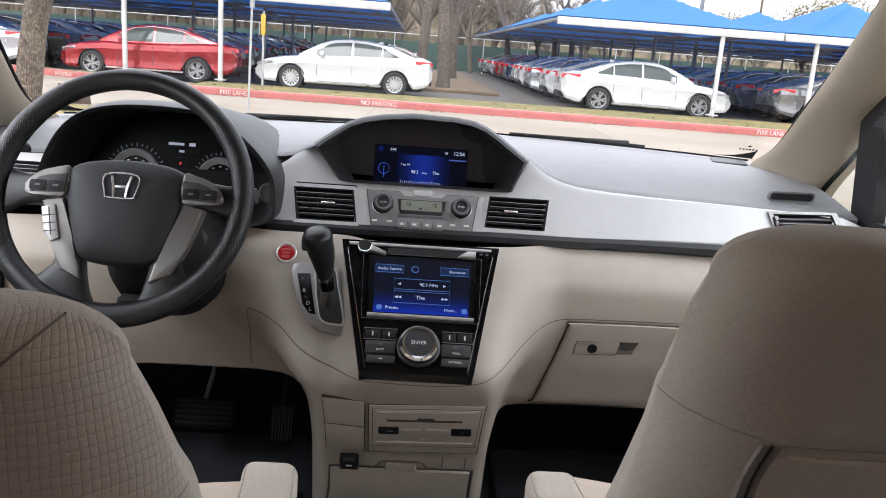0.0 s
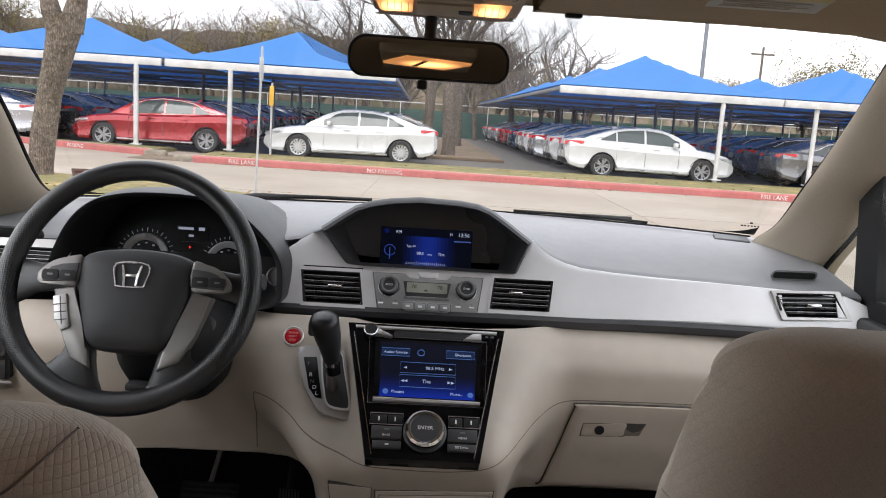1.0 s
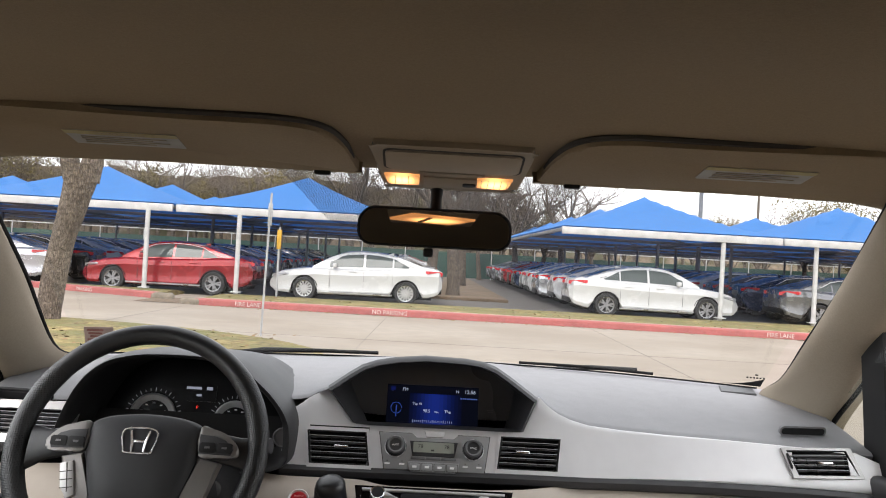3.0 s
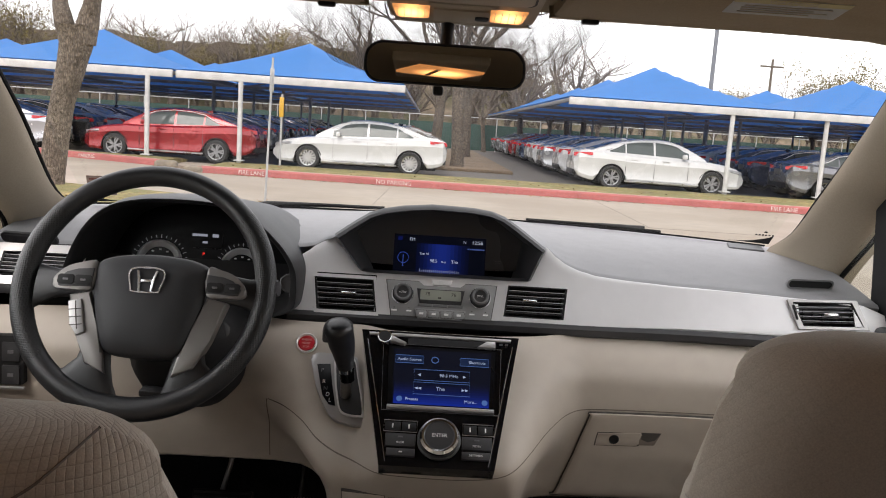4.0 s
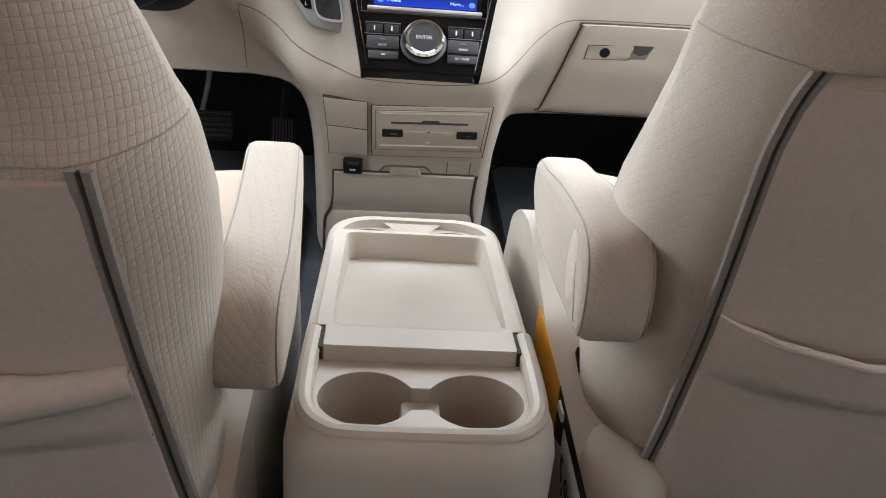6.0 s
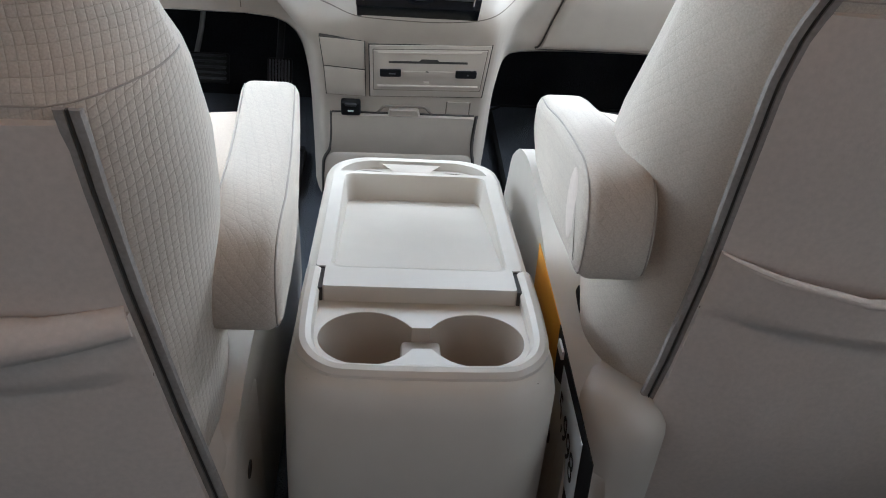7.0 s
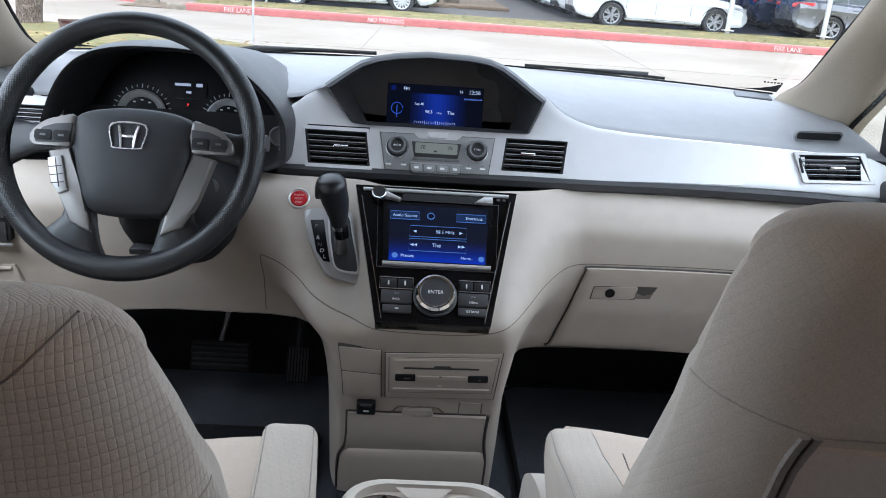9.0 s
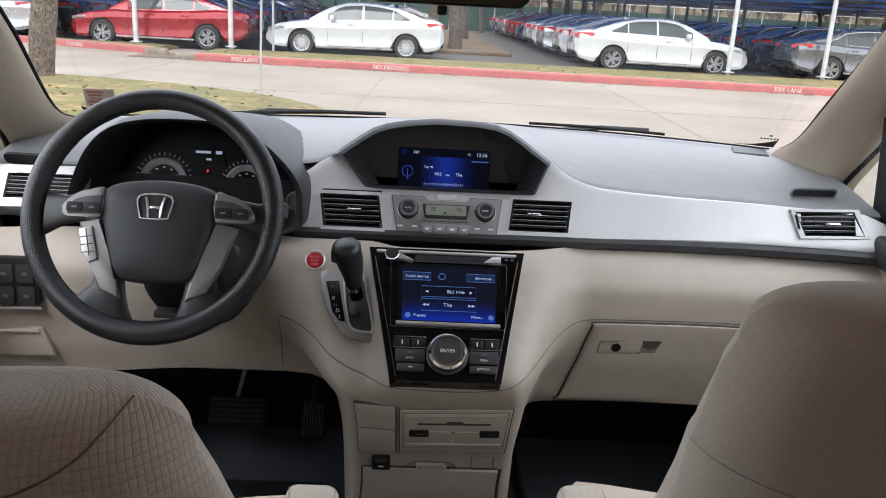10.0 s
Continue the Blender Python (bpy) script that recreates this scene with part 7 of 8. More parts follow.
# ---- glass marks, wipers, pedals, doors ----
def build_small():
    w = thing("wiper", "black windscreen wiper lying on the cowl", "wiper", group="windscreen wipers")
    part("blade", tube([(-0.58, 2.29, 1.130), (-0.34, 2.35, 1.139), (-0.155, 2.365, 1.140)], 0.005, 8), M_rubber, w)
    part("arm", tube([(-0.66, 2.32, 1.10), (-0.47, 2.35, 1.134), (-0.27, 2.375, 1.138)], [0.012, 0.008, 0.005], 8), M_black, w)
    w = thing("wiper", "black windscreen wiper lying on the cowl", "wiper", group="windscreen wipers")
    part("blade", tube([(0.24, 2.365, 1.134), (0.42, 2.35, 1.134), (0.60, 2.295, 1.131)], 0.004, 8), M_rubber, w)
    part("arm", tube([(0.30, 2.39, 1.11), (0.44, 2.37, 1.130), (0.565, 2.33, 1.135)], [0.010, 0.007, 0.006], 8), M_black, w)
    cw = sheet(lambda u, v: V(0.90 * u - 0.025, 2.29 - 0.17 * u * u + 0.22 * v, 1.100 - 0.012 * u * u - 0.03 * v), span(-1, 1, 20), span(0, 1, 4))
    tagged(part("cowl", cw, M_black), "black plastic cowl outside the windscreen", "cowl", kind="structure")
    # registration sticker low in the corner of the glass
    st = thing("windscreen_sticker", "small square sticker with faded print on the windscreen", "sticker")
    m = Matrix.Translation((-0.804, 2.040, 1.184)) @ pose(0, 0, 0, 147, 0, 18)
    part("sheet", slab(rrect(0.064, 0.094, 0.003), m, 0.0006), mat("faded_sticker", (0.33, 0.25, 0.21), 0.7, vary=0.1, bump=0), st, smooth=0)
    for k in range(5):
        bar(st, m, -0.008, 0.032 - 0.016 * k, 0.036 - 0.006 * (k % 3), 0.0075, mat("sticker_print", (0.22, 0.08, 0.06), 0.7, bump=0) if k == 0 else bpy.data.materials["sticker_print"], "printed_bar")
    gm = thing("glass_mark", "row of small printed marks in the glass corner", "glass mark")
    m = Matrix.Translation((0.786, 2.060, 1.165)) @ pose(0, 0, 0, 147, 0, -18)
    for k in range(6):
        bar(gm, m, -0.020 + 0.0075 * k, 0, 0.0042, 0.006, M_black, "printed_bar")
    bar(gm, m, 0.0, 0.016, 0.007, 0.006, M_black, "printed_bar")
    # pedals
    p = thing("brake_pedal", "wide black rubber brake pedal on a steel arm", "pedal", group="foot pedals")
    part("pad", box((0, 0, 0), (0.128, 0.02, 0.062), 0.006, 2, pose(-0.434, 1.752, 0.548, -25)), M_rubber, p)
    for k in range(5):
        part("rib", box((0, 0, 0), (0.118, 0.006, 0.0055), 0.0015, 1, pose(-0.434, 1.742, 0.5535, -25) @ pose(0, 0, -0.022 + 0.0115 * k)), M_black, p)
    part("arm", tube([(-0.438, 1.765, 0.570), (-0.430, 1.80, 0.615), (-0.424, 1.80, 0.645), (-0.41, 1.90, 0.80)], 0.0055, 8), M_steel, p, "dull steel arm")
    p = thing("accelerator_pedal", "ribbed black accelerator pedal", "pedal", group="foot pedals")
    part("pad", box((0, 0, 0), (0.052, 0.016, 0.082), 0.005, 2, pose(-0.269, 1.760, 0.530, -25)), M_rubber, p)
    for k in range(7):
        part("rib", box((0, 0, 0), (0.0032, 0.006, 0.074), 0.001, 1, pose(-0.2885 + 0.0065 * k, 1.751, 0.534, -25)), M_darkgrey, p)
    part("arm", tube([(-0.269, 1.77, 0.56), (-0.266, 1.84, 0.66), (-0.265, 1.95, 0.74)], 0.008, 8), M_black, p)
    for x, y1, y2 in ((0.43, 1.00, 1.92), (-0.44, 0.98, 1.68)):
        mat_ob = thing("floor_mat", "dark charcoal carpet floor mat with a bound edge", "floor mat", group="floor mats")
        # the driver's mat gets the dark carpet copy to imitate footwell shade
        part("carpet", box((x, (y1 + y2) / 2, 0.408), (0.46, y2 - y1, 0.014), 0.005), M_carpet if x > 0 else M_carpetshade, mat_ob)
        edge = [V(x + a * 0.23, b, 0.413) for a, b in ((-1, y1 + 0.03), (-1, y2 - 0.03), (-0.87, y2), (0.87, y2), (1, y2 - 0.03), (1, y1 + 0.03), (0.87, y1), (-0.87, y1))]
        part("bound_edge", tube(edge, 0.006, 8, loop=True), M_rubber, mat_ob, "black bound edge")
    # door inner panels with dark upper sills and window frames
    for s, nm in ((-1, "door_1"), (1, "door_2")):
        x = -0.025 + s * 0.868
        d = thing(nm, "front door with beige trim and a dark window sill", "door", kind="structure")
        part("trim_panel", box((x + s * 0.0, 1.0, 0.70), (0.03, 1.20, 0.60), 0.012, 3), M_beige, d)
        part("sill", box((x - s * 0.006, 1.02, 1.025), (0.05, 1.25, 0.06), 0.015, 3), M_darkgrey, d, "dark grey window sill")
        part("armrest", box((x - s * 0.04, 0.95, 0.80), (0.07, 0.50, 0.06), 0.02, 3), M_beige, d)
        part("window_divider", loft([[V(x + s * 0.0 - s * 0.10 * max(z - 1.0, 0), y, z) for y, z in ((yy, 1.03), (yy - 0.01, 1.36))] + [V(x + s * 0.025 - s * 0.10 * max(z - 1.0, 0), y, z) for y, z in ((yy - 0.01, 1.36), (yy, 1.03))] for yy in (1.575, 1.652)]), M_black, d, "black window divider")
        part("mirror_sail", loft([[V(x + s * k, y, z) for y, z in ((1.40, 1.00), (1.69, 1.00), (1.67, 1.085), (1.40, 1.10))] for k in (-0.008, 0.02)]), M_black, d, "black mirror sail panel")


build_small()
# ---- outdoors ----
M_concrete = mat("concrete_road", (0.265, 0.225, 0.182), 0.9, vary=0.07, scale=3, bump=0.5, bump_scale=60, stain=0.08, stain_scale=0.25, depth=0.004)
M_asphalt = mat("old_asphalt", (0.085, 0.075, 0.068), 0.95, vary=0.2, scale=8, bump=0.6, bump_scale=60, stain=0.2, stain_scale=0.3, depth=0.005)
M_soil = mat("leaf_litter_soil", (0.14, 0.10, 0.065), 1.0, vary=0.35, scale=12, bump=1, bump_scale=20, stain=0.2, stain_scale=0.6, depth=0.02)
M_grass = mat("winter_grass", (0.205, 0.160, 0.062), 1.0, vary=0.45, scale=9, bump=1, bump_scale=40, stain=0.3, stain_scale=1.2, depth=0.03)
M_kerbred = mat("faded_red_kerb_paint", (0.31, 0.09, 0.082), 0.85, vary=0.12, scale=14, bump=0.5, bump_scale=50, stain=0.12, stain_scale=1.5, depth=0.004)
M_kerbend = mat("dirty_concrete", (0.18, 0.15, 0.115), 0.95, vary=0.3, scale=9, bump=0.6, bump_scale=40, stain=0.2, stain_scale=2)
M_kerb = mat("bare_kerb", (0.33, 0.28, 0.21), 0.9, vary=0.15, scale=10, bump=0.5, bump_scale=50)
M_bluefab = mat("blue_shade_cloth", (0.045, 0.20, 0.52), 0.8, vary=0.05, scale=3, bump=0.3, bump_scale=40, stain=0.06, stain_scale=0.5, depth=0.01)
def let_through(m, share, tint):
    """Cloth that passes part of the daylight."""
    nt = m.node_tree
    b, out = nt.nodes["Principled BSDF"], nt.nodes["Material Output"]
    tl = nt.nodes.new("ShaderNodeBsdfTranslucent")
    tl.inputs[0].default_value = (*tint, 1)
    mx = nt.nodes.new("ShaderNodeMixShader")
    mx.inputs[0].default_value = share
    nt.links.new(b.outputs[0], mx.inputs[1])
    nt.links.new(tl.outputs[0], mx.inputs[2])
    nt.links.new(mx.outputs[0], out.inputs[0])


let_through(M_bluefab, 0.38, (0.16, 0.34, 0.62))
M_whitesteel = mat("white_painted_steel", (0.46, 0.455, 0.445), 0.5, vary=0.06, scale=4, bump=0.1)
M_greypost = mat("galvanised_post", (0.33, 0.33, 0.33), 0.5, vary=0.1, scale=4, bump=0.1)
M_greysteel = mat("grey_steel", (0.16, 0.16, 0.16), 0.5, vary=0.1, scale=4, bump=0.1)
M_bark = mat("grey_brown_bark", (0.17, 0.135, 0.105), 1.0, vary=0.4, scale=14, bump=1.0, bump_scale=18, stain=0.2, stain_scale=1, depth=0.05)
M_woods = mat("winter_woods", (0.175, 0.135, 0.095), 1.0, vary=0.5, scale=1.3, bump=0, stain=0.3, stain_scale=0.12)
M_twig = mat("bare_twigs", (0.16, 0.125, 0.095), 1.0, vary=0.25, scale=2, bump=0, rand=0.25)
def furrow(m):
    nt = m.node_tree
    b = nt.nodes["Principled BSDF"]
    tc = nt.nodes.new("ShaderNodeTexCoord")
    mp = nt.nodes.new("ShaderNodeMapping")
    mp.inputs["Scale"].default_value = (34, 34, 9)
    nt.links.new(tc.outputs["Object"], mp.inputs["Vector"])
    vo = nt.nodes.new("ShaderNodeTexVoronoi")
    vo.feature = 'DISTANCE_TO_EDGE'
    vo.inputs["Scale"].default_value = 1.0
    nt.links.new(mp.outputs[0], vo.inputs["Vector"])
    mr = nt.nodes.new("ShaderNodeMapRange")
    mr.inputs[2].default_value = 0.28
    mr.inputs[3].default_value, mr.inputs[4].default_value = 0.58, 1.12
    nt.links.new(vo.outputs["Distance"], mr.inputs[0])
    sc = nt.nodes.new("ShaderNodeVectorMath")
    sc.operation = 'SCALE'
    nt.links.new(b.inputs["Base Color"].links[0].from_socket, sc.inputs[0])
    nt.links.new(mr.outputs[0], sc.inputs["Scale"])
    nt.links.new(sc.outputs[0], b.inputs["Base Color"])
    bp = nt.nodes.new("ShaderNodeBump")
    bp.inputs["Strength"].default_value, bp.inputs["Distance"].default_value = 0.8, 0.03
    nt.links.new(mr.outputs[0], bp.inputs["Height"])
    nt.links.new(b.inputs["Normal"].links[0].from_socket, bp.inputs["Normal"])
    nt.links.new(bp.outputs[0], b.inputs["Normal"])


furrow(M_bark)
M_leaf = mat("sparse_leaves", (0.16, 0.125, 0.045), 0.8, vary=0.4, scale=1.5, bump=0, rand=0.2)
M_fence = mat("green_fence_screen", (0.035, 0.075, 0.06), 0.85, vary=0.15, scale=2, bump=0.3, bump_scale=30, stain=0.2, stain_scale=0.2)
M_kerbtext = mat("worn_white_paint", (0.56, 0.46, 0.43), 0.85, vary=0.35, scale=9, bump=0)


def patchy(m, other, scale):
    """Mixes a second colour into a ground material in soft patches."""
    nt = m.node_tree
    b = nt.nodes["Principled BSDF"]
    tc = nt.nodes.new("ShaderNodeTexCoord")
    ns = nt.nodes.new("ShaderNodeTexNoise")
    ns.inputs["Scale"].default_value, ns.inputs["Detail"].default_value = scale, 6
    nt.links.new(tc.outputs["Object"], ns.inputs["Vector"])
    mr = nt.nodes.new("ShaderNodeMapRange")
    mr.inputs[1].default_value, mr.inputs[2].default_value = 0.42, 0.60
    nt.links.new(ns.outputs[0], mr.inputs[0])
    mx = nt.nodes.new("ShaderNodeMix")
    mx.data_type = 'RGBA'
    nt.links.new(mr.outputs[0], mx.inputs[0])
    nt.links.new(b.inputs["Base Color"].links[0].from_socket, mx.inputs[6])
    mx.inputs[7].default_value = (*other, 1)
    nt.links.new(mx.outputs[2], b.inputs["Base Color"])


patchy(M_grass, (0.150, 0.140, 0.046), 2.2)
patchy(M_concrete, (0.225, 0.185, 0.145), 0.35)
patchy(M_woods, (0.085, 0.08, 0.045), 0.5)

LOT_Z = 0.012


def kerb_y(x):
    return 18.75 - 0.06 * x


def build_ground():
    bm = bmesh.new()
    s = 900
    vs = [bm.verts.new(p) for p in ((-s, -s, 0), (s, -s, 0), (s, s, 0), (-s, s, 0))]
    bm.faces.new(vs)
    tagged(part("ground", bm, M_concrete), "pale concrete fire lane and ground out to the horizon", "ground", kind="structure")
    # sawn joints between the lane's concrete slabs
    bm = bmesh.new()
    for k in range(-6, 8):
        add_box(bm, (-1.02 + 4.6 * k, 11.0, 0.001), (0.009, 15.0, 0.004), m=pose(0, 0, 0, 0, 0, -1.3))
    add_box(bm, (0, 13.4, 0.0008), (80, 0.008, 0.004), m=pose(0, 0, 0, 0, 0, -3.4))
    tagged(part("road_joint", bm, mat("dirty_joint", (0.17, 0.148, 0.125), 0.95, bump=0)), "dark sawn joints between the concrete slabs", "joint", kind="structure")
    tagged(part("leaf_litter", sheet(lambda u, v: V(-6.05 + 0.75 * u, 20.1 + 0.9 * v, 0.012 + 0.008 * math.sin(7 * u) * math.cos(5 * v)), span(-1, 1, 8), span(-1, 1, 8)), M_soil), "brown leaf litter washed into the kerb gap", "litter", kind="structure")
    # parking area, a low slab behind the verge
    bm = box((0, 23.0 + 45, LOT_Z / 2 - 0.02), (130, 90, LOT_Z + 0.04))
    tagged(part("parking_lot", bm, M_asphalt), "dark worn asphalt of the parking lot", "asphalt", kind="structure")


build_ground()


def build_kerb():
    kerb = thing("kerb", "red-painted concrete kerb along the fire lane", "kerb", kind="structure")
    for x1, x2, f in ((-5.35, 30, kerb_y), (-30, -6.75, lambda x: 20.5 - 0.45 * (x + 6.75))):
        prof = [(0, -0.02), (0.02, 0.12), (0.05, 0.145), (0.30, 0.15), (0.30, -0.02)]
        xs = span(x1, x2, 24)
        rings = [[V(x, f(x) + y, z) for y, z in prof] for x in xs]
        part("kerb_run", loft(rings), M_kerbred, kerb)
        part("kerb_back", loft([[p + V(0, 0.30, 0.002) for p in (V(x, f(x), -0.02), V(x, f(x), 0.145), V(x, f(x) + 0.16, 0.145), V(x, f(x) + 0.16, -0.02))] for x in xs]), M_kerb, kerb)
    for x, y, r in ((-6.55, 20.40, 10), (-5.45, 19.12, -15)):
        part("kerb_end", box((0, 0, 0), (0.55, 0.34, 0.30), 0.09, 4, pose(x, y + 0.15, 0.0, 0, 0, r)), M_kerbend, kerb, "dirty bare end of the kerb")
    # grass verge between the kerb and the lot
    bm = bmesh.new()
    for x1, x2, f in ((-5.35, 30, kerb_y), (-30, -6.75, lambda x: 20.5 - 0.45 * (x + 6.75))):
        xs = span(x1, x2, 90)
        rows = []
        for x in xs:
            y0 = f(x) + 0.44
            rows.append([V(x, y0 + (23.05 - y0) * k / 8, 0.115 + 0.02 * math.sin(math.pi * k / 8) - 0.05 * max(k - 5, 0) / 3 + 0.012 * noise.noise((x * 2, k, 0))) for k in range(9)] + [V(x, 23.05, -0.02), V(x, y0, -0.02)])
        add_loft(bm, rows)
    tagged(part("verge", bm, M_grass), "strip of dry winter grass behind the kerb", "grass", kind="structure")


build_kerb()


def build_kerb_lettering():
    """Worn stencilled words on the kerb's face."""
    for words, x, f in (("NO PARKING", -0.80, kerb_y), ("FIRE LANE", -4.10, kerb_y), ("FIRE LANE", 8.05, kerb_y), ("PARKING", -8.9, lambda x: 20.5 - 0.45 * (x + 6.75))):
        k = thing("kerb_lettering", "worn white stencilled words on the red kerb", "lettering", kind="structure", group="kerb lettering")
        turn = math.degrees(math.atan(-0.06 if f is kerb_y else -0.45))
        m = facing((x, f(x) + 0.004, 0.072), 6, turn)
        text_mesh("words", words, 0.135, m, M_kerbtext, k)


build_kerb_lettering()


# ---- parked saloon cars ----
CAR_L, CAR_W = 4.88, 1.86


def car_paint(name, color, metal=0.3):
    return mat(name, color, 0.25, metal, vary=0.02, bump=0, coat=0.6, stain=0.02)


M_carglass = mat("car_glass", (0.060, 0.072, 0.070), 0.06, vary=0.05, bump=0, spec=0.3)
M_tyre = mat("tyre", (0.018, 0.018, 0.018), 0.8, bump=0.2, bump_scale=50)
M_alloy = mat("alloy_rim", (0.55, 0.55, 0.56), 0.3, metal=0.9, vary=0.05, bump=0)
M_taillight = mat("red_lamp_lens", (0.5, 0.01, 0.015), 0.15, vary=0.05, bump=0, coat=0.4)
M_headlight = mat("lamp_lens", (0.35, 0.36, 0.37), 0.1, vary=0.05, bump=0)

# side outline: x from tail (0) to nose (4.88): height of the lower body's shoulder, and of the roof
SHOULDER = [(0.0, 0.74), (0.05, 0.98), (0.3, 1.06), (0.8, 1.05), (1.4, 1.0), (2.4, 0.95), (3.3, 0.93), (3.5, 0.94), (4.2, 0.85), (4.6, 0.76), (4.80, 0.62), (4.88, 0.50)]
SILL = [(0.0, 0.50), (0.12, 0.30), (0.4, 0.22), (4.3, 0.18), (4.7, 0.20), (4.88, 0.34)]
HALFW = [(0.0, 0.66), (0.10, 0.80), (0.5, 0.90), (1.2, 0.93), (3.6, 0.93), (4.3, 0.88), (4.65, 0.76), (4.88, 0.52)]
ROOF = [(0.42, 1.04), (0.8, 1.18), (1.3, 1.34), (1.8, 1.43), (2.3, 1.455), (2.7, 1.43), (3.1, 1.30), (3.45, 1.10), (3.66, 0.96)]


def wheel_bm(spokes):
    prof = [(0.205, -0.10), (0.30, -0.105), (0.325, -0.08), (0.33, 0.0), (0.325, 0.08), (0.30, 0.105), (0.22, 0.10)]
    tyre = bmesh.new()
    seg = 28
    rot = pose(0, 0, 0, 90)
    add_loft(tyre, [[rot @ V(r * math.cos(2 * math.pi * j / seg), r * math.sin(2 * math.pi * j / seg), z) for j in range(seg)] for r, z in prof], loop=True)
    rim = bmesh.new()
    add_loft(rim, [[rot @ V(r * math.cos(2 * math.pi * j / seg), r * math.sin(2 * math.pi * j / seg), z) for j in range(seg)] for r, z in ((0.225, -0.09), (0.225, 0.105), (0.205, 0.10), (0.20, -0.09))], loop=True)
    add_lathe(rim, [(0.001, 0.05), (0.06, 0.085), (0.06, 0.03), (0.001, 0.03)], rot, 12)
    add_lathe(tyre, [(0.001, 0.035), (0.205, 0.035), (0.205, -0.02), (0.001, -0.02)], rot, 20)
    for k in range(spokes):
        a = 2 * math.pi * k / spokes
        if spokes == 10:
            a = 2 * math.pi * (k // 2) / 5 + (0.20 if k % 2 else -0.20)
        w1, w2 = 0.016, 0.022
        pts = []
        for r, w in ((0.03, w1), (0.21, w2)):
            pts.append([rot @ pose(0, 0, 0, 0, 0, math.degrees(a)) @ V(r, y, z) for y, z in ((-w, 0.05), (w, 0.05), (w, 0.095), (-w, 0.095))])
        add_loft(rim, pts)
    return tyre, rim


def build_car(name, paint, label, spokes=10, rim_mat=None, facing_left=False):
    """A four-door saloon with its nose towards local +x, standing at the origin under its middle."""
    car = thing(name, label, "car")
    xs = sorted(set(span(0, 0.4, 4) + span(0.4, 4.4, 30) + span(4.4, 4.88, 6)))
    wheels = (1.02, 3.85)
    rings = []
    for x in xs:
        w, zs, zb = lerp_at(HALFW, x), lerp_at(SHOULDER, x), lerp_at(SILL, x)
        arch = 0.0
        for wx in wheels:
            d = abs(x - wx)
            if d < 0.37:
                arch = max(arch, math.sqrt(0.37 ** 2 - d * d) + 0.31)
        zb2 = max(zb, min(arch, zs - 0.12))
        lev = [max(zb + (zs - zb) * f, zb2 + 0.006 * k) for k, f in enumerate((0, 0.03, 0.14, 0.30, 0.52, 0.74, 0.78, 0.93, 1.0))]
        half = list(zip((w * 0.86, w * 0.955, w * 0.985, w * 0.968, w * 0.972, w, w * 0.992, w * 0.955, w * 0.885), lev)) + [(w * 0.55, zs + 0.025)]
        ring = [V(x - CAR_L / 2, y, z) for y, z in half] + [V(x - CAR_L / 2, -y, z) for y, z in half[::-1]]
        rings.append(ring)
    part("body", loft(rings), paint, car, smooth=18)
    # dark inner wheel houses
    bm = bmesh.new()
    for wx in wheels:
        add_box(bm, (wx - CAR_L / 2, 0, 0.42), (0.72, 1.5, 0.5))
    add_box(bm, (0, 0, 0.27), (4.3, 1.5, 0.2))
    part("underbody", bm, M_rubber, car)
    # cabin: painted roof and pillars with glass let in
    rx = sorted(set(span(0.42, 3.66, 26)))
    cab = []
    for x in rx:
        zr = lerp_at(ROOF, x)
        zs = lerp_at(SHOULDER, x) - 0.03
        w = lerp_at(HALFW, x) * 0.90
        k = max((zr - zs), 0.001) / 0.5
        wt = w - 0.24 * min(k, 1)
        zr = max(zr, zs + 0.004)
        half = [(w, zs), (w * 0.45 + wt * 0.55, zs + (zr - zs) * 0.62), (wt, zr - 0.035 * min(k, 1)), (wt * 0.8, zr - 0.006 * k), (wt * 0.4, zr + 0.008 * k)]
        cab.append([V(x - CAR_L / 2, y, z) for y, z in half] + [V(x - CAR_L / 2, -y, z) for y, z in half[::-1]])
    part("cabin", loft(cab), paint, car, smooth=40)
    # side windows
    def side_pt(x, f, s, out=0.006):
        zr, zs = lerp_at(ROOF, x), lerp_at(SHOULDER, x) - 0.03
        w = lerp_at(HALFW, x) * 0.90
        k = max((zr - zs), 0.001) / 0.5
        wt = w - 0.24 * min(k, 1)
        wm, zm = w * 0.45 + wt * 0.55, zs + (zr - zs) * 0.62
        if f < 0.62:
            y, z = w + (wm - w) * f / 0.62, zs + (zm - zs) * f / 0.62
        else:
            y, z = wm + (wt - wm) * (f - 0.62) / 0.38, zm + (zr - 0.035 * min(k, 1) - zm) * (f - 0.62) / 0.38
        return V(x - CAR_L / 2, s * (y + out), z)
    for s in (1, -1):
        for xa, xb, la, lb in ((0.95, 1.38, 0.30, 0.86), (1.42, 2.18, 0.88, 0.90), (2.24, 3.18, 0.90, 0.80)):
            pts = span(xa, xb, 6)
            bm = bmesh.new()
            lo = [side_pt(x, 0.13, s) for x in pts]
            hi = [side_pt(x, (la + (lb - la) * (x - xa) / (xb - xa)) * (0.97 if x < 3.0 else 0.75), s) for x in pts]
            mi = [side_pt(x, min(0.62, 0.13 + 0.66 * ((la + (lb - la) * (x - xa) / (xb - xa)) - 0.13)), s, 0.008) for x in pts]
            back = V(0, s * 0.03, 0)
            add_loft(bm, [[a, m_, b, b - back, m_ - back, a - back] for a, m_, b in zip(lo, mi, hi)])
            part("side_window", bm, M_carglass, car)
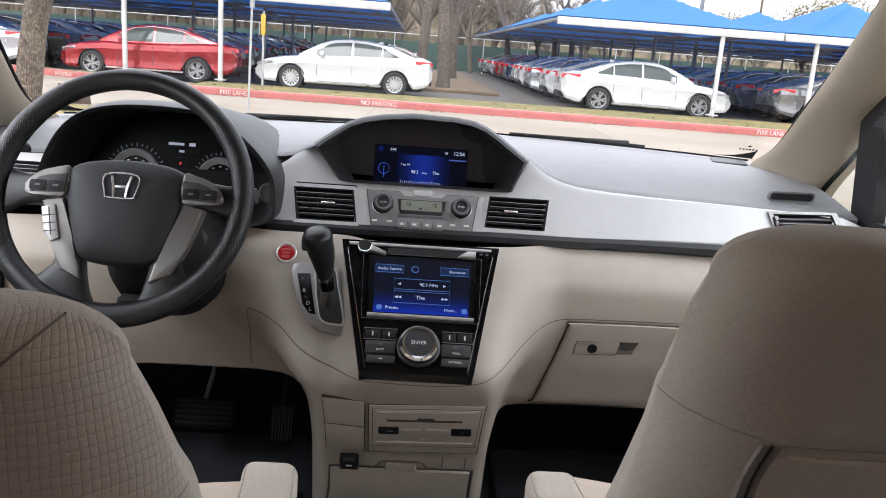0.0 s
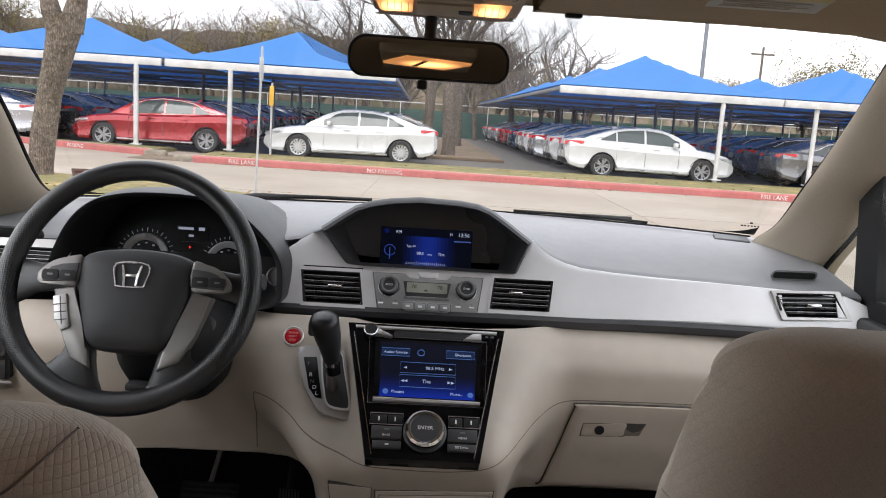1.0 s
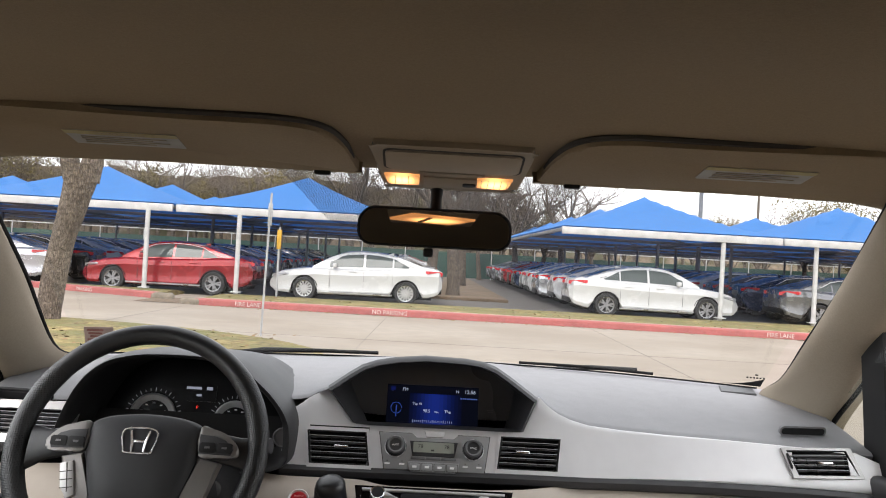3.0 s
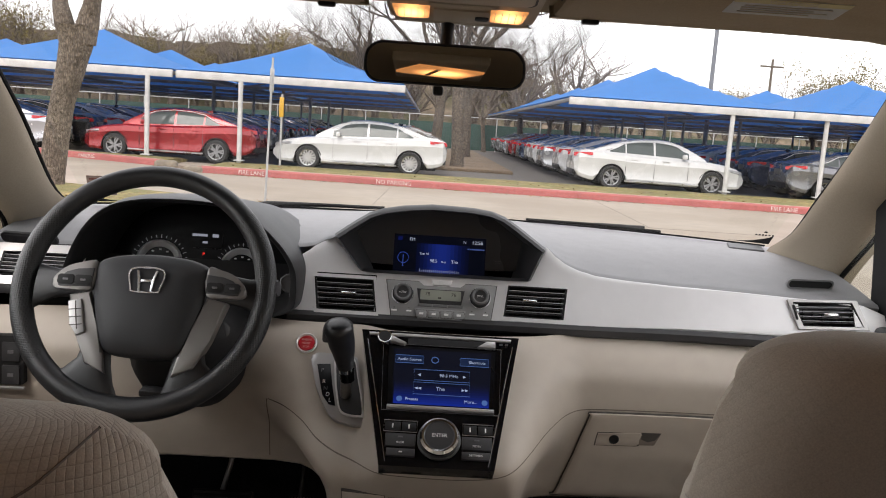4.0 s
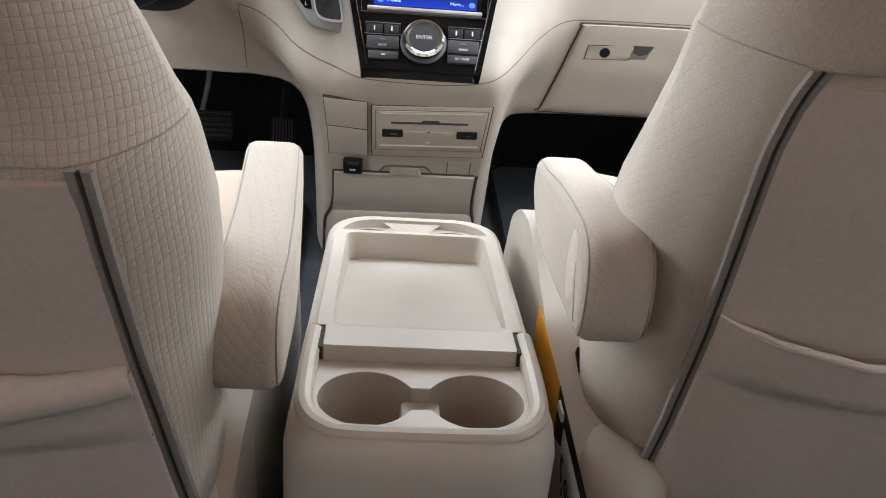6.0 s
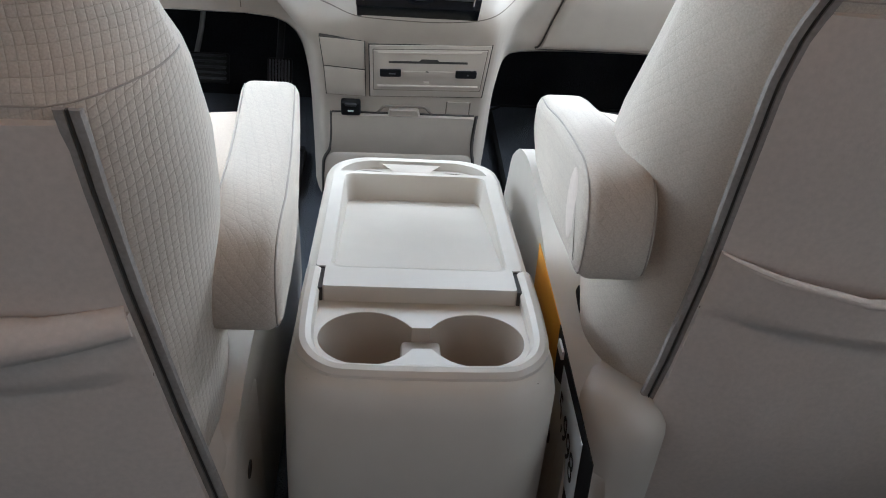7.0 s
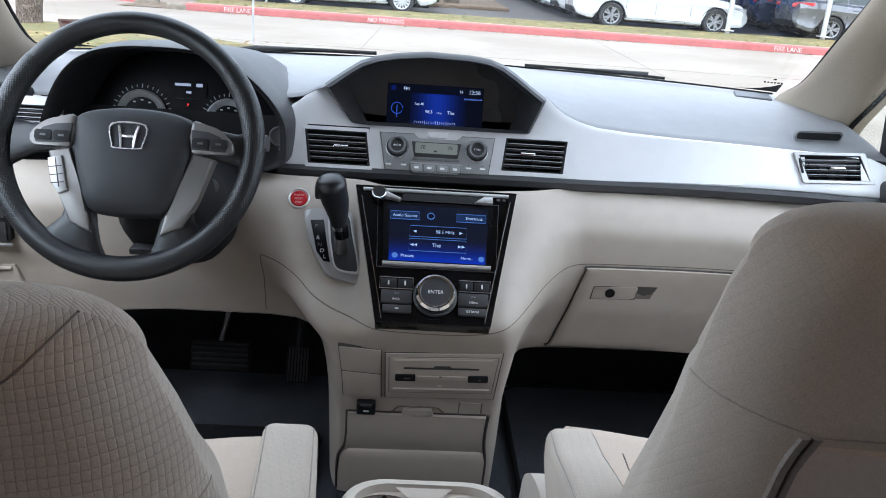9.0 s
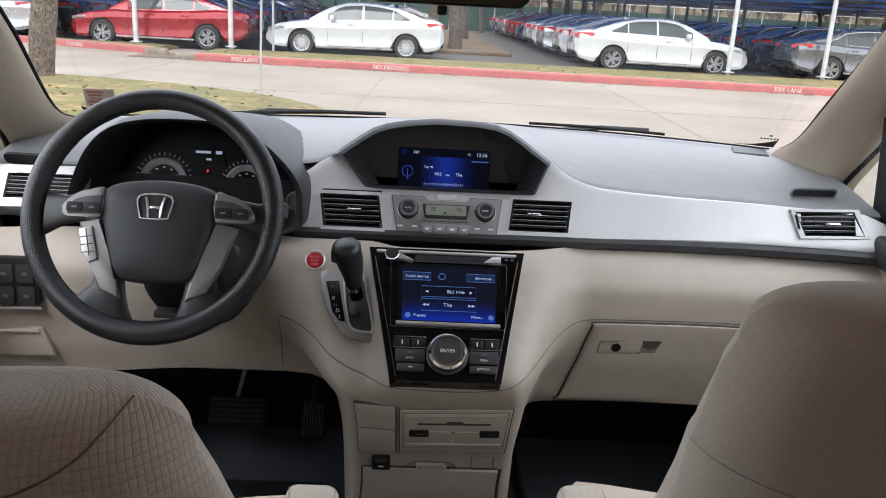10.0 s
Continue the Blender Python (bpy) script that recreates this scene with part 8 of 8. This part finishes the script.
    # windscreen and back window
    for nm, xa, xb in (("windshield", 2.78, 3.50), ("rear_window", 0.62, 1.45)):
        rows = []
        for x in span(xa, xb, 6):
            zr, zs = lerp_at(ROOF, x), lerp_at(SHOULDER, x) - 0.03
            k = max((zr - zs), 0.001) / 0.5
            wt = lerp_at(HALFW, x) * 0.90 - 0.24 * min(k, 1)
            rows.append([V(x - CAR_L / 2, y * wt * 0.88, zr + 0.010 - 0.02 * y * y) for y in (-1, -0.5, 0, 0.5, 1)] + [V(x - CAR_L / 2, y * wt * 0.88, zr - 0.03) for y in (1, -1)])
        part(nm, loft(rows), M_carglass, car)
    for s in (1, -1):
        lamp = [V(-CAR_L / 2 + a, s * y, z) for a, y, z in ((-0.005, 0.52, 0.86), (0.03, 0.74, 0.86), (0.42, 0.895, 0.91), (0.40, 0.885, 0.99), (0.06, 0.76, 0.98), (-0.005, 0.52, 0.95))]
        part("tail_light", loft([lamp, [p * 0.96 + V(0, 0, 0.04) for p in lamp]]), M_taillight, car, "red tail light lens")
        lamp = [V(CAR_L / 2 + a, s * y, z) for a, y, z in ((-0.02, 0.42, 0.60), (-0.17, 0.76, 0.62), (-0.52, 0.885, 0.70), (-0.50, 0.875, 0.745), (-0.16, 0.75, 0.70), (-0.03, 0.42, 0.66))]
        part("headlight", loft([lamp, [p * 0.96 + V(0, 0, 0.03) for p in lamp]]), M_headlight, car, "clear headlight lens")
        bm = box((3.02 - CAR_L / 2, s * 0.96, 1.02), (0.12, 0.20, 0.13), 0.035)
        part("door_mirror", bm, paint, car)
        for hx in (1.62, 2.52):
            part("door_handle", box((hx - CAR_L / 2, s * 0.925, 0.86), (0.20, 0.03, 0.025), 0.008), paint, car)
        # shut lines of the doors
        bm = bmesh.new()
        for lx in (1.40, 2.21, 3.16):
            w = lerp_at(HALFW, lx)
            add_box(bm, (lx - CAR_L / 2, s * (w * 0.972), 0.62), (0.004, 0.046, 0.50))
        add_box(bm, (2.28 - CAR_L / 2, s * 0.915, 0.275), (1.75, 0.05, 0.006))
        part("shut_line", bm, M_midgrey, car)
        part("window_trim", tube([side_pt(x, f, s, 0.010) for x, f in ((0.80, 0.30), (1.10, 0.55), (1.40, 0.90), (1.8, 0.93), (2.3, 0.93), (2.8, 0.90), (3.15, 0.72))], 0.011, 4), M_alloy, car, "bright window trim")
        part("sill_strip", box((2.44 - CAR_L / 2, s * 0.905, 0.255), (2.1, 0.03, 0.045), 0.01, 1), M_alloy if s else paint, car)
        # dark tubes added to imitate the shade between tyre and body
        for wx in wheels:
            arc = [V(wx - CAR_L / 2 + 0.362 * math.cos(a), s * (lerp_at(HALFW, wx) * 0.975), 0.33 + 0.362 * math.sin(a)) for a in span(-0.15, math.pi + 0.15, 14)]
            part("wheel_arch", tube(arc, 0.022, 5), M_rubber, car, "dark ring standing in for the shaded wheel gap")
    part("grille", box((CAR_L / 2 - 0.03, 0, 0.42), (0.06, 0.9, 0.24), 0.02), M_black, car, "black front grille")
    part("rear_bumper_insert", box((-CAR_L / 2 + 0.06, 0, 0.42), (0.1, 1.3, 0.16), 0.02), M_black, car)
    part("number_plate", box((-CAR_L / 2 + 0.0, 0, 0.78), (0.03, 0.42, 0.16), 0.006), M_midgrey, car, "grey paper number plate")
    part("roof_aerial", loft([[V(1.42 - CAR_L / 2 + x, y, 1.37 + z) for x, y, z in ((0, 0.03, 0), (0.2, 0.02, 0.02), (0.2, -0.02, 0.02), (0, -0.03, 0))], [V(1.42 - CAR_L / 2 + x, y, 1.44 + z) for x, y, z in ((0.0, 0.008, 0), (0.04, 0.008, 0), (0.04, -0.008, 0), (0, -0.008, 0))]]), paint, car)
    tyre, rim = wheel_bm(spokes)
    t0 = None
    for wx in wheels:
        for s in (1, -1):
            if t0 is None:
                t0 = part("tyre", tyre, M_tyre, car)
                r0 = part("rim", rim, rim_mat or M_alloy, t0)
                t, r = t0, r0
            else:
                t = t0.copy(); scene.collection.objects.link(t)
                r = r0.copy(); scene.collection.objects.link(r)
                r.parent = t
            t.matrix_basis = pose(wx - CAR_L / 2, s * 0.83, 0.33, 0, 0, 0 if s < 0 else 180)
    return car


def build_cars():
    kinds = {}
    specs = [("white", (0.50, 0.50, 0.50), 0.0, "white four-door saloon car parked in the lot"),
             ("red", (0.27, 0.010, 0.014), 0.35, "metallic red four-door saloon car parked in the lot"),
             ("grey", (0.17, 0.173, 0.18), 0.5, "dark metallic grey saloon car parked in the lot"),
             ("navy", (0.02, 0.036, 0.08), 0.4, "dark blue saloon car parked in the lot"),
             ("silver", (0.42, 0.43, 0.45), 0.6, "silver saloon car parked in the lot"),
             ("black", (0.012, 0.012, 0.014), 0.3, "black saloon car parked in the lot")]
    M_darkrim = mat("two_tone_rim", (0.32, 0.32, 0.33), 0.3, metal=0.9, vary=0.1, bump=0)
    spot = {"white": (-1.98, 22.85 + 0.93, 180), "red": (-7.25, 22.75 + 0.93, 177), "grey": (12.60, 22.85 + 0.93, 0), "navy": (-8.0, 26.9, 180), "silver": (-13.06, 23.05 + 0.93, 180), "black": (-2.2, 26.7, 180)}
    for key, col, metal, label in specs:
        c = build_car("saloon_car", car_paint("paint_" + key, col, metal), label, 14 if key in ("white", "silver") else 10, M_darkrim if key in ("red", "grey") else None)
        x, y, r = spot[key]
        c.matrix_basis = pose(x, y, LOT_Z, 0, 0, r)
        tagged(c, group="cars parked under the canopies")
        kinds[key] = c
    rnd = random.Random(4)
    c = build_car("saloon_car", bpy.data.materials["paint_white"], "white four-door saloon car with dark two-tone wheels", 10, M_darkrim)
    c.matrix_basis = pose(6.50, 22.75 + 0.93, LOT_Z)
    tagged(c, group="cars parked under the canopies")
    cols = [(-19.0, 180, 0), (-13.06, 180, 1), (-7.95, 180, 2), (-2.15, 180, 2), (6.50, 0, 1), (12.60, 0, 1), (19.6, 180, 0), (25.8, 0, 0)]
    for x, r, first in cols:
        for k in range(first, 12):
            pick = rnd.choices(["navy", "black", "grey", "silver", "white", "red"], [5, 4, 5, 5, 4, 1])[0]
            if x == 6.50:
                pick = ["white", "white", "silver", "white", "white", "navy", "red", "red", "silver", "white", "grey", "silver"][k]
            if x == -13.06 and k < 6:
                pick = ["silver", "black", "white", "navy", "silver", "white"][k]
            copy_thing(kinds[pick], pose(x + rnd.uniform(-0.15, 0.15), 23.88 + 2.75 * k + rnd.uniform(-0.1, 0.1), LOT_Z, 0, 0, r + rnd.uniform(-1, 1)))


build_cars()


# ---- shade canopies ----
def build_canopies():
    W, D, ze, zp = 6.15, 6.35, 2.42, 3.60
    proto = None
    def one(x, y, thin=False):
        c = thing("shade_canopy", "bright blue fabric shade canopy on a white steel frame", "canopy", group="blue canopies over the parking lot", at=(x, y, 0))
        # fabric: four sagging slopes up to a peak
        bm = bmesh.new()
        n = 10
        def h(u, v):
            d = max(abs(u), abs(v))
            return ze + 0.08 + (zp - ze) * ((1 - d) ** 1.12) - 0.06 * math.sin(math.pi * d) * (1 - abs(abs(u) - abs(v)))
        g = [[bm.verts.new((u * W / 2 * 0.985, D / 2 + v * D / 2 * 0.985, h(u, v))) for v in span(-1, 1, 2 * n)] for u in span(-1, 1, 2 * n)]
        for i in range(2 * n):
            for j in range(2 * n):
                bm.faces.new((g[i][j], g[i + 1][j], g[i + 1][j + 1], g[i][j + 1]))
        bmesh.ops.recalc_face_normals(bm, faces=bm.faces[:])
        bmesh.ops.solidify(bm, geom=bm.faces[:], thickness=0.01)
        part("fabric", bm, M_bluefab, c, smooth=20)
        for yy in (0.0, D):
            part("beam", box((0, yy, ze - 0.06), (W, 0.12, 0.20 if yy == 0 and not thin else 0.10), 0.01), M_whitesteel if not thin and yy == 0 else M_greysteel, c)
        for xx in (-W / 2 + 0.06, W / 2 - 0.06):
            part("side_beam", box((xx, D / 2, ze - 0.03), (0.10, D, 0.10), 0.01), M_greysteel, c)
        for xx in (-1.0, 1.0):
            part("rafter", tube([(xx * W / 2 * 0.9, 0.2, ze - 0.08), (0, D / 2, zp - 0.35)], 0.03, 6), M_greysteel, c)
        return c
    proto = one(-3.85, 22.45)
    rear = None
    for j in range(5):
        for x in (-22.5, -16.3, -10.1, -3.85, 6.75, 12.95, 19.15, 25.35, 31.55):
            if (j, x) != (0, -3.85):
                if j and not rear:
                    rear = one(x, 22.45 + j * 6.45, True)
                else:
                    copy_thing(rear if j else proto, pose(x, 22.45 + 0.02 * (x > 0) + j * 6.45, 0))
    post = thing("canopy_post", "white round steel post of a shade canopy", "post", group="white canopy posts")
    part("shaft", tube([(0, 0, LOT_Z), (0, 0, 2.28)], 0.065, 14), M_whitesteel, post)
    part("base_plate", box((0, 0, 0.16), (0.26, 0.26, 0.03), 0.005), M_whitesteel, post)
    spots = [(-5.18, 22.4), (8.2, 22.5), (10.84, 22.55), (-18.3, 22.4)]
    post.location = (-7.67, 22.4, 0)
    for x, y in spots:
        copy_thing(post, pose(x, y, 0))
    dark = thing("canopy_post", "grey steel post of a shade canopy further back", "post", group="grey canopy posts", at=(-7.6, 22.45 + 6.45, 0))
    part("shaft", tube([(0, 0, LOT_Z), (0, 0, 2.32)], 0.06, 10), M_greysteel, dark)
    for j in range(1, 5):
        for x in (-18.3, -7.6, -5.2, 8.2, 10.85, 21.4, 27.2):
            if (j, x) != (1, -7.6):
                copy_thing(dark, pose(x, 22.45 + j * 6.45, 0))
    for x in (21.4, 27.2):
        copy_thing(post, pose(x, 22.5, 0))


build_canopies()


# ---- trees, fence, poles ----
def grow(rnd, start, way, length, radius, depth, limbs, twigs, droop=0.1):
    pts, rad = [start.copy()], [radius]
    p, d = start.copy(), way.normalized()
    n = 4 if depth > 1 else 3
    for k in range(n):
        d = (d + V(rnd.uniform(-1, 1), rnd.uniform(-1, 1), rnd.uniform(-0.5, 0.9)) * 0.22).normalized()
        p = p + d * length / n
        pts.append(p.copy())
        rad.append(radius * (1 - 0.55 * (k + 1) / n))
    add_tube(limbs if depth > 1 else twigs, pts, rad, 8 if depth > 2 else (5 if depth > 1 else 3), caps=False)
    if depth == 0:
        return
    for k in range(rnd.randint(3, 4) if depth > 1 else 4):
        i = rnd.randint(1, n)
        side = V(rnd.uniform(-1, 1), rnd.uniform(-1, 1), rnd.uniform(-0.1, 0.8)).normalized()
        grow(rnd, pts[i], d * 0.5 + side, length * rnd.uniform(0.55, 0.75), rad[i] * 0.62, depth - 1, limbs, twigs)


def build_tree(seed, height, radius, leaves, label):
    rnd = random.Random(seed)
    t = thing("tree", label, "tree", group="bare trees behind the lot")
    limbs, twigs = bmesh.new(), bmesh.new()
    top = V(rnd.uniform(-0.3, 0.3), rnd.uniform(-0.3, 0.3), height * 0.33)
    add_tube(limbs, [(0, 0, -0.1), (0.02, 0, 0.4), top * 0.6, top], [radius * 1.35, radius, radius * 0.9, radius * 0.8], 10, caps=False)
    for k in range(4):
        a = 2 * math.pi * (k + rnd.random() * 0.6) / 4
        grow(rnd, top * rnd.uniform(0.8, 1), V(math.cos(a) * 0.6, math.sin(a) * 0.6, 1), height * 0.34, radius * 0.6, 4, limbs, twigs)
    ends = [v.co.copy() for v in twigs.verts]
    part("trunk", limbs, M_bark, t, smooth=60)
    part("twigs", twigs, M_twig, t, smooth=0)
    if leaves:
        bm = bmesh.new()
        for k in range(leaves):
            c = rnd.choice(ends) + V(rnd.gauss(0, 0.15), rnd.gauss(0, 0.15), rnd.gauss(0, 0.15))
            a, b = V(rnd.gauss(0, 1), rnd.gauss(0, 1), rnd.gauss(0, 1)).normalized(), V(rnd.gauss(0, 1), rnd.gauss(0, 1), rnd.gauss(0, 1)).normalized()
            s = rnd.uniform(0.05, 0.10)
            vs = [bm.verts.new(c + q * s) for q in (a, b, -a * 0.8, -b * 0.6)]
            bm.faces.new(vs)
        part("crown", bm, M_leaf, t, smooth=0)
    return t


def build_distance():
    rnd = random.Random(11)
    protos = [build_tree(1, 9, 0.20, 0, "tall bare winter tree behind the fence"), build_tree(2, 8, 0.17, 2500, "winter tree with a few dull green leaves"), build_tree(3, 10, 0.22, 0, "tall bare winter tree behind the fence"), build_tree(5, 7, 0.15, 5000, "small tree with thin yellow-green leaves")]
    spots = [(-30, 60), (25, 52), (9, 54), (-20, 58)]
    for t, (x, y) in zip(protos, spots):
        t.location = (x, y, 0)
    for k in range(150):
        x = rnd.uniform(-60, 62) if k % 3 else rnd.uniform(-45, 12)
        y = rnd.uniform(57.5, 82)
        p = rnd.choices(protos, [5, 1, 5, 1])[0]
        c = copy_thing(p, pose(x, y, 0, 0, 0, rnd.uniform(0, 360)))
        f = rnd.uniform(0.8, 1.25) * (0.72 if x > 8 else 1.05)
        c.scale = (f, f, f)
    # a clump of twiggy trees beyond the gap between the canopies
    for x, y, r, k in ((5.6, 51, 10, 2), (7.6, 53, 140, 0), (9.6, 52, 250, 2), (3.6, 55, 70, 0), (8.4, 57, 20, 3), (11.4, 56, 310, 0), (6.6, 60, 190, 2), (25.5, 54, 40, 0), (27.5, 57, 100, 1), (30, 55, 200, 2)):
        c = copy_thing(protos[k], pose(x, y, 0, 0, 0, r))
        f = 0.78 + 0.06 * (k % 3)
        c.scale = (f, f, f)
    # trees in the planted bed between the two blocks of cars
    for x, y, r in ((0.95, 28.5, 30), (0.2, 33.5, 200), (1.7, 39, 80)):
        copy_thing(protos[2], pose(x, y, LOT_Z, 0, 0, r))
    bm = box((1.3, 40, LOT_Z + 0.05), (3.0, 25.5, 0.12), 0.03)
    tagged(part("planting_bed", bm, M_soil), "brown leaf-strewn planting bed between the parking rows", "planting bed", kind="structure")
    # screened fence
    f = thing("fence", "chain-link fence with a dark green privacy screen", "fence", kind="structure")
    part("screen", box((0, 56.5, 0.95), (130, 0.04, 1.75)), M_fence, f)
    bm = bmesh.new()
    for k in range(44):
        add_tube(bm, [(-64.5 + 3 * k, 56.4, 0), (-64.5 + 3 * k, 56.4, 2.3)], 0.035, 6)
    part("posts", bm, M_whitesteel, f)
    part("rail", tube([(-65, 56.4, 2.28), (65, 56.4, 2.28)], 0.03, 6), M_whitesteel, f)
    # wooded bank far behind
    bm = bmesh.new()
    xs = span(-160, 160, 480)
    tops = []
    for x in xs:
        high = ease_at([(-160, 9.0), (-2, 8.6), (6, 5.4), (22, 4.3), (30, 2.9), (160, 2.8)], x)
        tops.append(high * (1 + 0.10 * noise.noise((x * 0.10, 0, 0)) + 0.06 * abs(noise.noise((x * 0.45, 3, 0))) + 0.05 * noise.noise((x * 1.6, 5, 0)) + 0.03 * noise.noise((x * 4.0, 7, 0))))
    lo, hi = [bm.verts.new((x, 84, -1)) for x in xs], [bm.verts.new((x, 86, z)) for x, z in zip(xs, tops)]
    bk = [bm.verts.new((x, 95, -1)) for x in xs]
    for i in range(480):
        bm.faces.new((lo[i], lo[i + 1], hi[i + 1], hi[i]))
        bm.faces.new((hi[i], hi[i + 1], bk[i + 1], bk[i]))
    tagged(part("backdrop", bm, M_woods), "brown wooded bank far behind the lot", "woods", kind="structure")
    # lamp pole and utility pole
    p = thing("lamp_pole", "tall dark steel parking lot lamp pole", "lamp pole", at=(13.4, 40, 0))
    part("pole", tube([(0, 0, 0), (0, 0, 9)], [0.12, 0.09], 10), M_greysteel, p)
    p = thing("utility_pole", "wooden utility pole with a crossarm", "utility pole", at=(36.7, 90, 0))
    part("pole", tube([(0, 0, 0), (0, 0, 11.2)], [0.2, 0.14], 8), M_bark, p)
    part("crossarm", box((0, 0, 10.4), (2.6, 0.15, 0.2)), M_bark, p)


build_distance()


def build_near():
    # leaning tree on the grass island
    t = thing("tree", "rough-barked leaning tree on the near grass island", "tree", at=(-6.05, 13.45, 0.05))
    rnd = random.Random(8)
    bm = bmesh.new()
    pts = smooth_line([(-0.12, 0, -0.1), (-0.085, 0, 0.0), (-0.015, 0, 0.66), (0.07, 0, 1.22), (0.21, 0, 1.80), (0.315, 0, 2.28), (0.30, 0, 2.55)], 5)
    rings = []
    for i, p in enumerate(pts):
        k = i / (len(pts) - 1)
        r = lerp_at([(0, 0.225), (0.2, 0.19), (0.5, 0.19), (0.7, 0.215), (0.9, 0.265), (1, 0.31)], k)
        rings.append([p + V(math.cos(a), math.sin(a), 0) * r * (1 + 0.09 * noise.noise((math.cos(a) * 3, math.sin(a) * 3, p.z * 2.5))) for a in [2 * math.pi * j / 36 for j in range(36)]])
    add_loft(bm, rings)
    part("trunk", bm, M_bark, t, smooth=70)
    for nm, pp, rr in (("limb", [(0.20, 0, 2.35), (0.10, 0, 2.7), (0.0, 0.1, 3.2), (-0.15, 0.2, 5.5)], [0.17, 0.15, 0.13, 0.08]), ("limb", [(0.42, 0, 2.3), (0.52, 0, 2.7), (0.66, -0.1, 3.2), (1.1, -0.2, 5.6)], [0.20, 0.17, 0.15, 0.08])):
        part(nm, tube(smooth_line(pp, 5), [lerp_at([(0, rr[0]), (1, rr[-1])], k / (5 * (len(pp) - 1))) for k in range(5 * (len(pp) - 1) + 1)], 14), M_bark, t, smooth=70)
    # grass island
    edge = [(-16, 16.5), (-9, 14.6), (-6, 13.9), (-4, 13.35), (-2.6, 12.6), (-1.6, 11.7), (-1.3, 10.6), (-1.5, 8.5), (-2.0, 5), (-16, 5)]
    pts = smooth_line([(x, y, 0) for x, y in edge], 6, loop=True)
    c = V(-7, 10, 0)
    bm = loft([[V(p.x, p.y, -0.02) for p in pts], [V(p.x, p.y, 0.03) for p in pts], [c + (p - c) * 0.965 + V(0, 0, 0.075) for p in pts]])
    tagged(part("grass_island", bm, M_grass), "island of dry winter grass beside the lane", "grass", kind="structure")
    # thin sign post near the island
    s = thing("sign_post", "thin steel post with a narrow sign seen edge-on", "sign post", at=(-2.62, 13.2, 0))
    part("post", tube([(0, 0, -0.05), (0.05, 0, 2.3)], 0.018, 8), M_greypost, s)
    part("sign_plate", box((0.045, 0.0, 1.95), (0.07, 0.015, 0.36), 0.004), M_greypost, s)
    s = thing("marker_post", "slim post with a yellow marker plate by the lot", "marker post", at=(-4.05, 22.3, 0))
    part("post", tube([(0, 0, 0), (0, 0, 2.0)], 0.03, 8), M_greypost, s)
    part("marker_plate", box((0, -0.03, 1.66), (0.12, 0.02, 0.52), 0.004), mat("yellow_paint", (0.50, 0.28, 0.02), 0.6, bump=0), s)

    # fallen leaves on the verge, the island and along the kerb
    rnd = random.Random(21)
    bm = bmesh.new()
    for k in range(1500):
        if k % 3 == 0:
            x = rnd.uniform(-5, 20)
            c = V(x, kerb_y(x) - abs(rnd.gauss(0, 0.12)) - 0.02, 0.006)
        elif k % 3 == 1:
            x = rnd.uniform(-5, 20)
            c = V(x, rnd.uniform(kerb_y(x) + 0.5, 21.4), 0.142)
        else:
            c = V(rnd.uniform(-9, -2), rnd.uniform(8, 13), 0.082)
        s_ = rnd.uniform(0.025, 0.05)
        a = rnd.uniform(0, 6.28)
        u, v = V(math.cos(a), math.sin(a), rnd.uniform(-0.1, 0.3)) * s_, V(-math.sin(a), math.cos(a), rnd.uniform(0, 0.5)) * s_ * 0.7
        bm.faces.new([bm.verts.new(c + q) for q in (u, v, -u, -v)])
    tagged(part("fallen_leaves", bm, mat("dry_leaf", (0.19, 0.12, 0.055), 0.9, vary=0.4, scale=3, bump=0), smooth=0), "scattered dry brown leaves on the grass and kerb", "leaves", kind="stuff")


build_near()
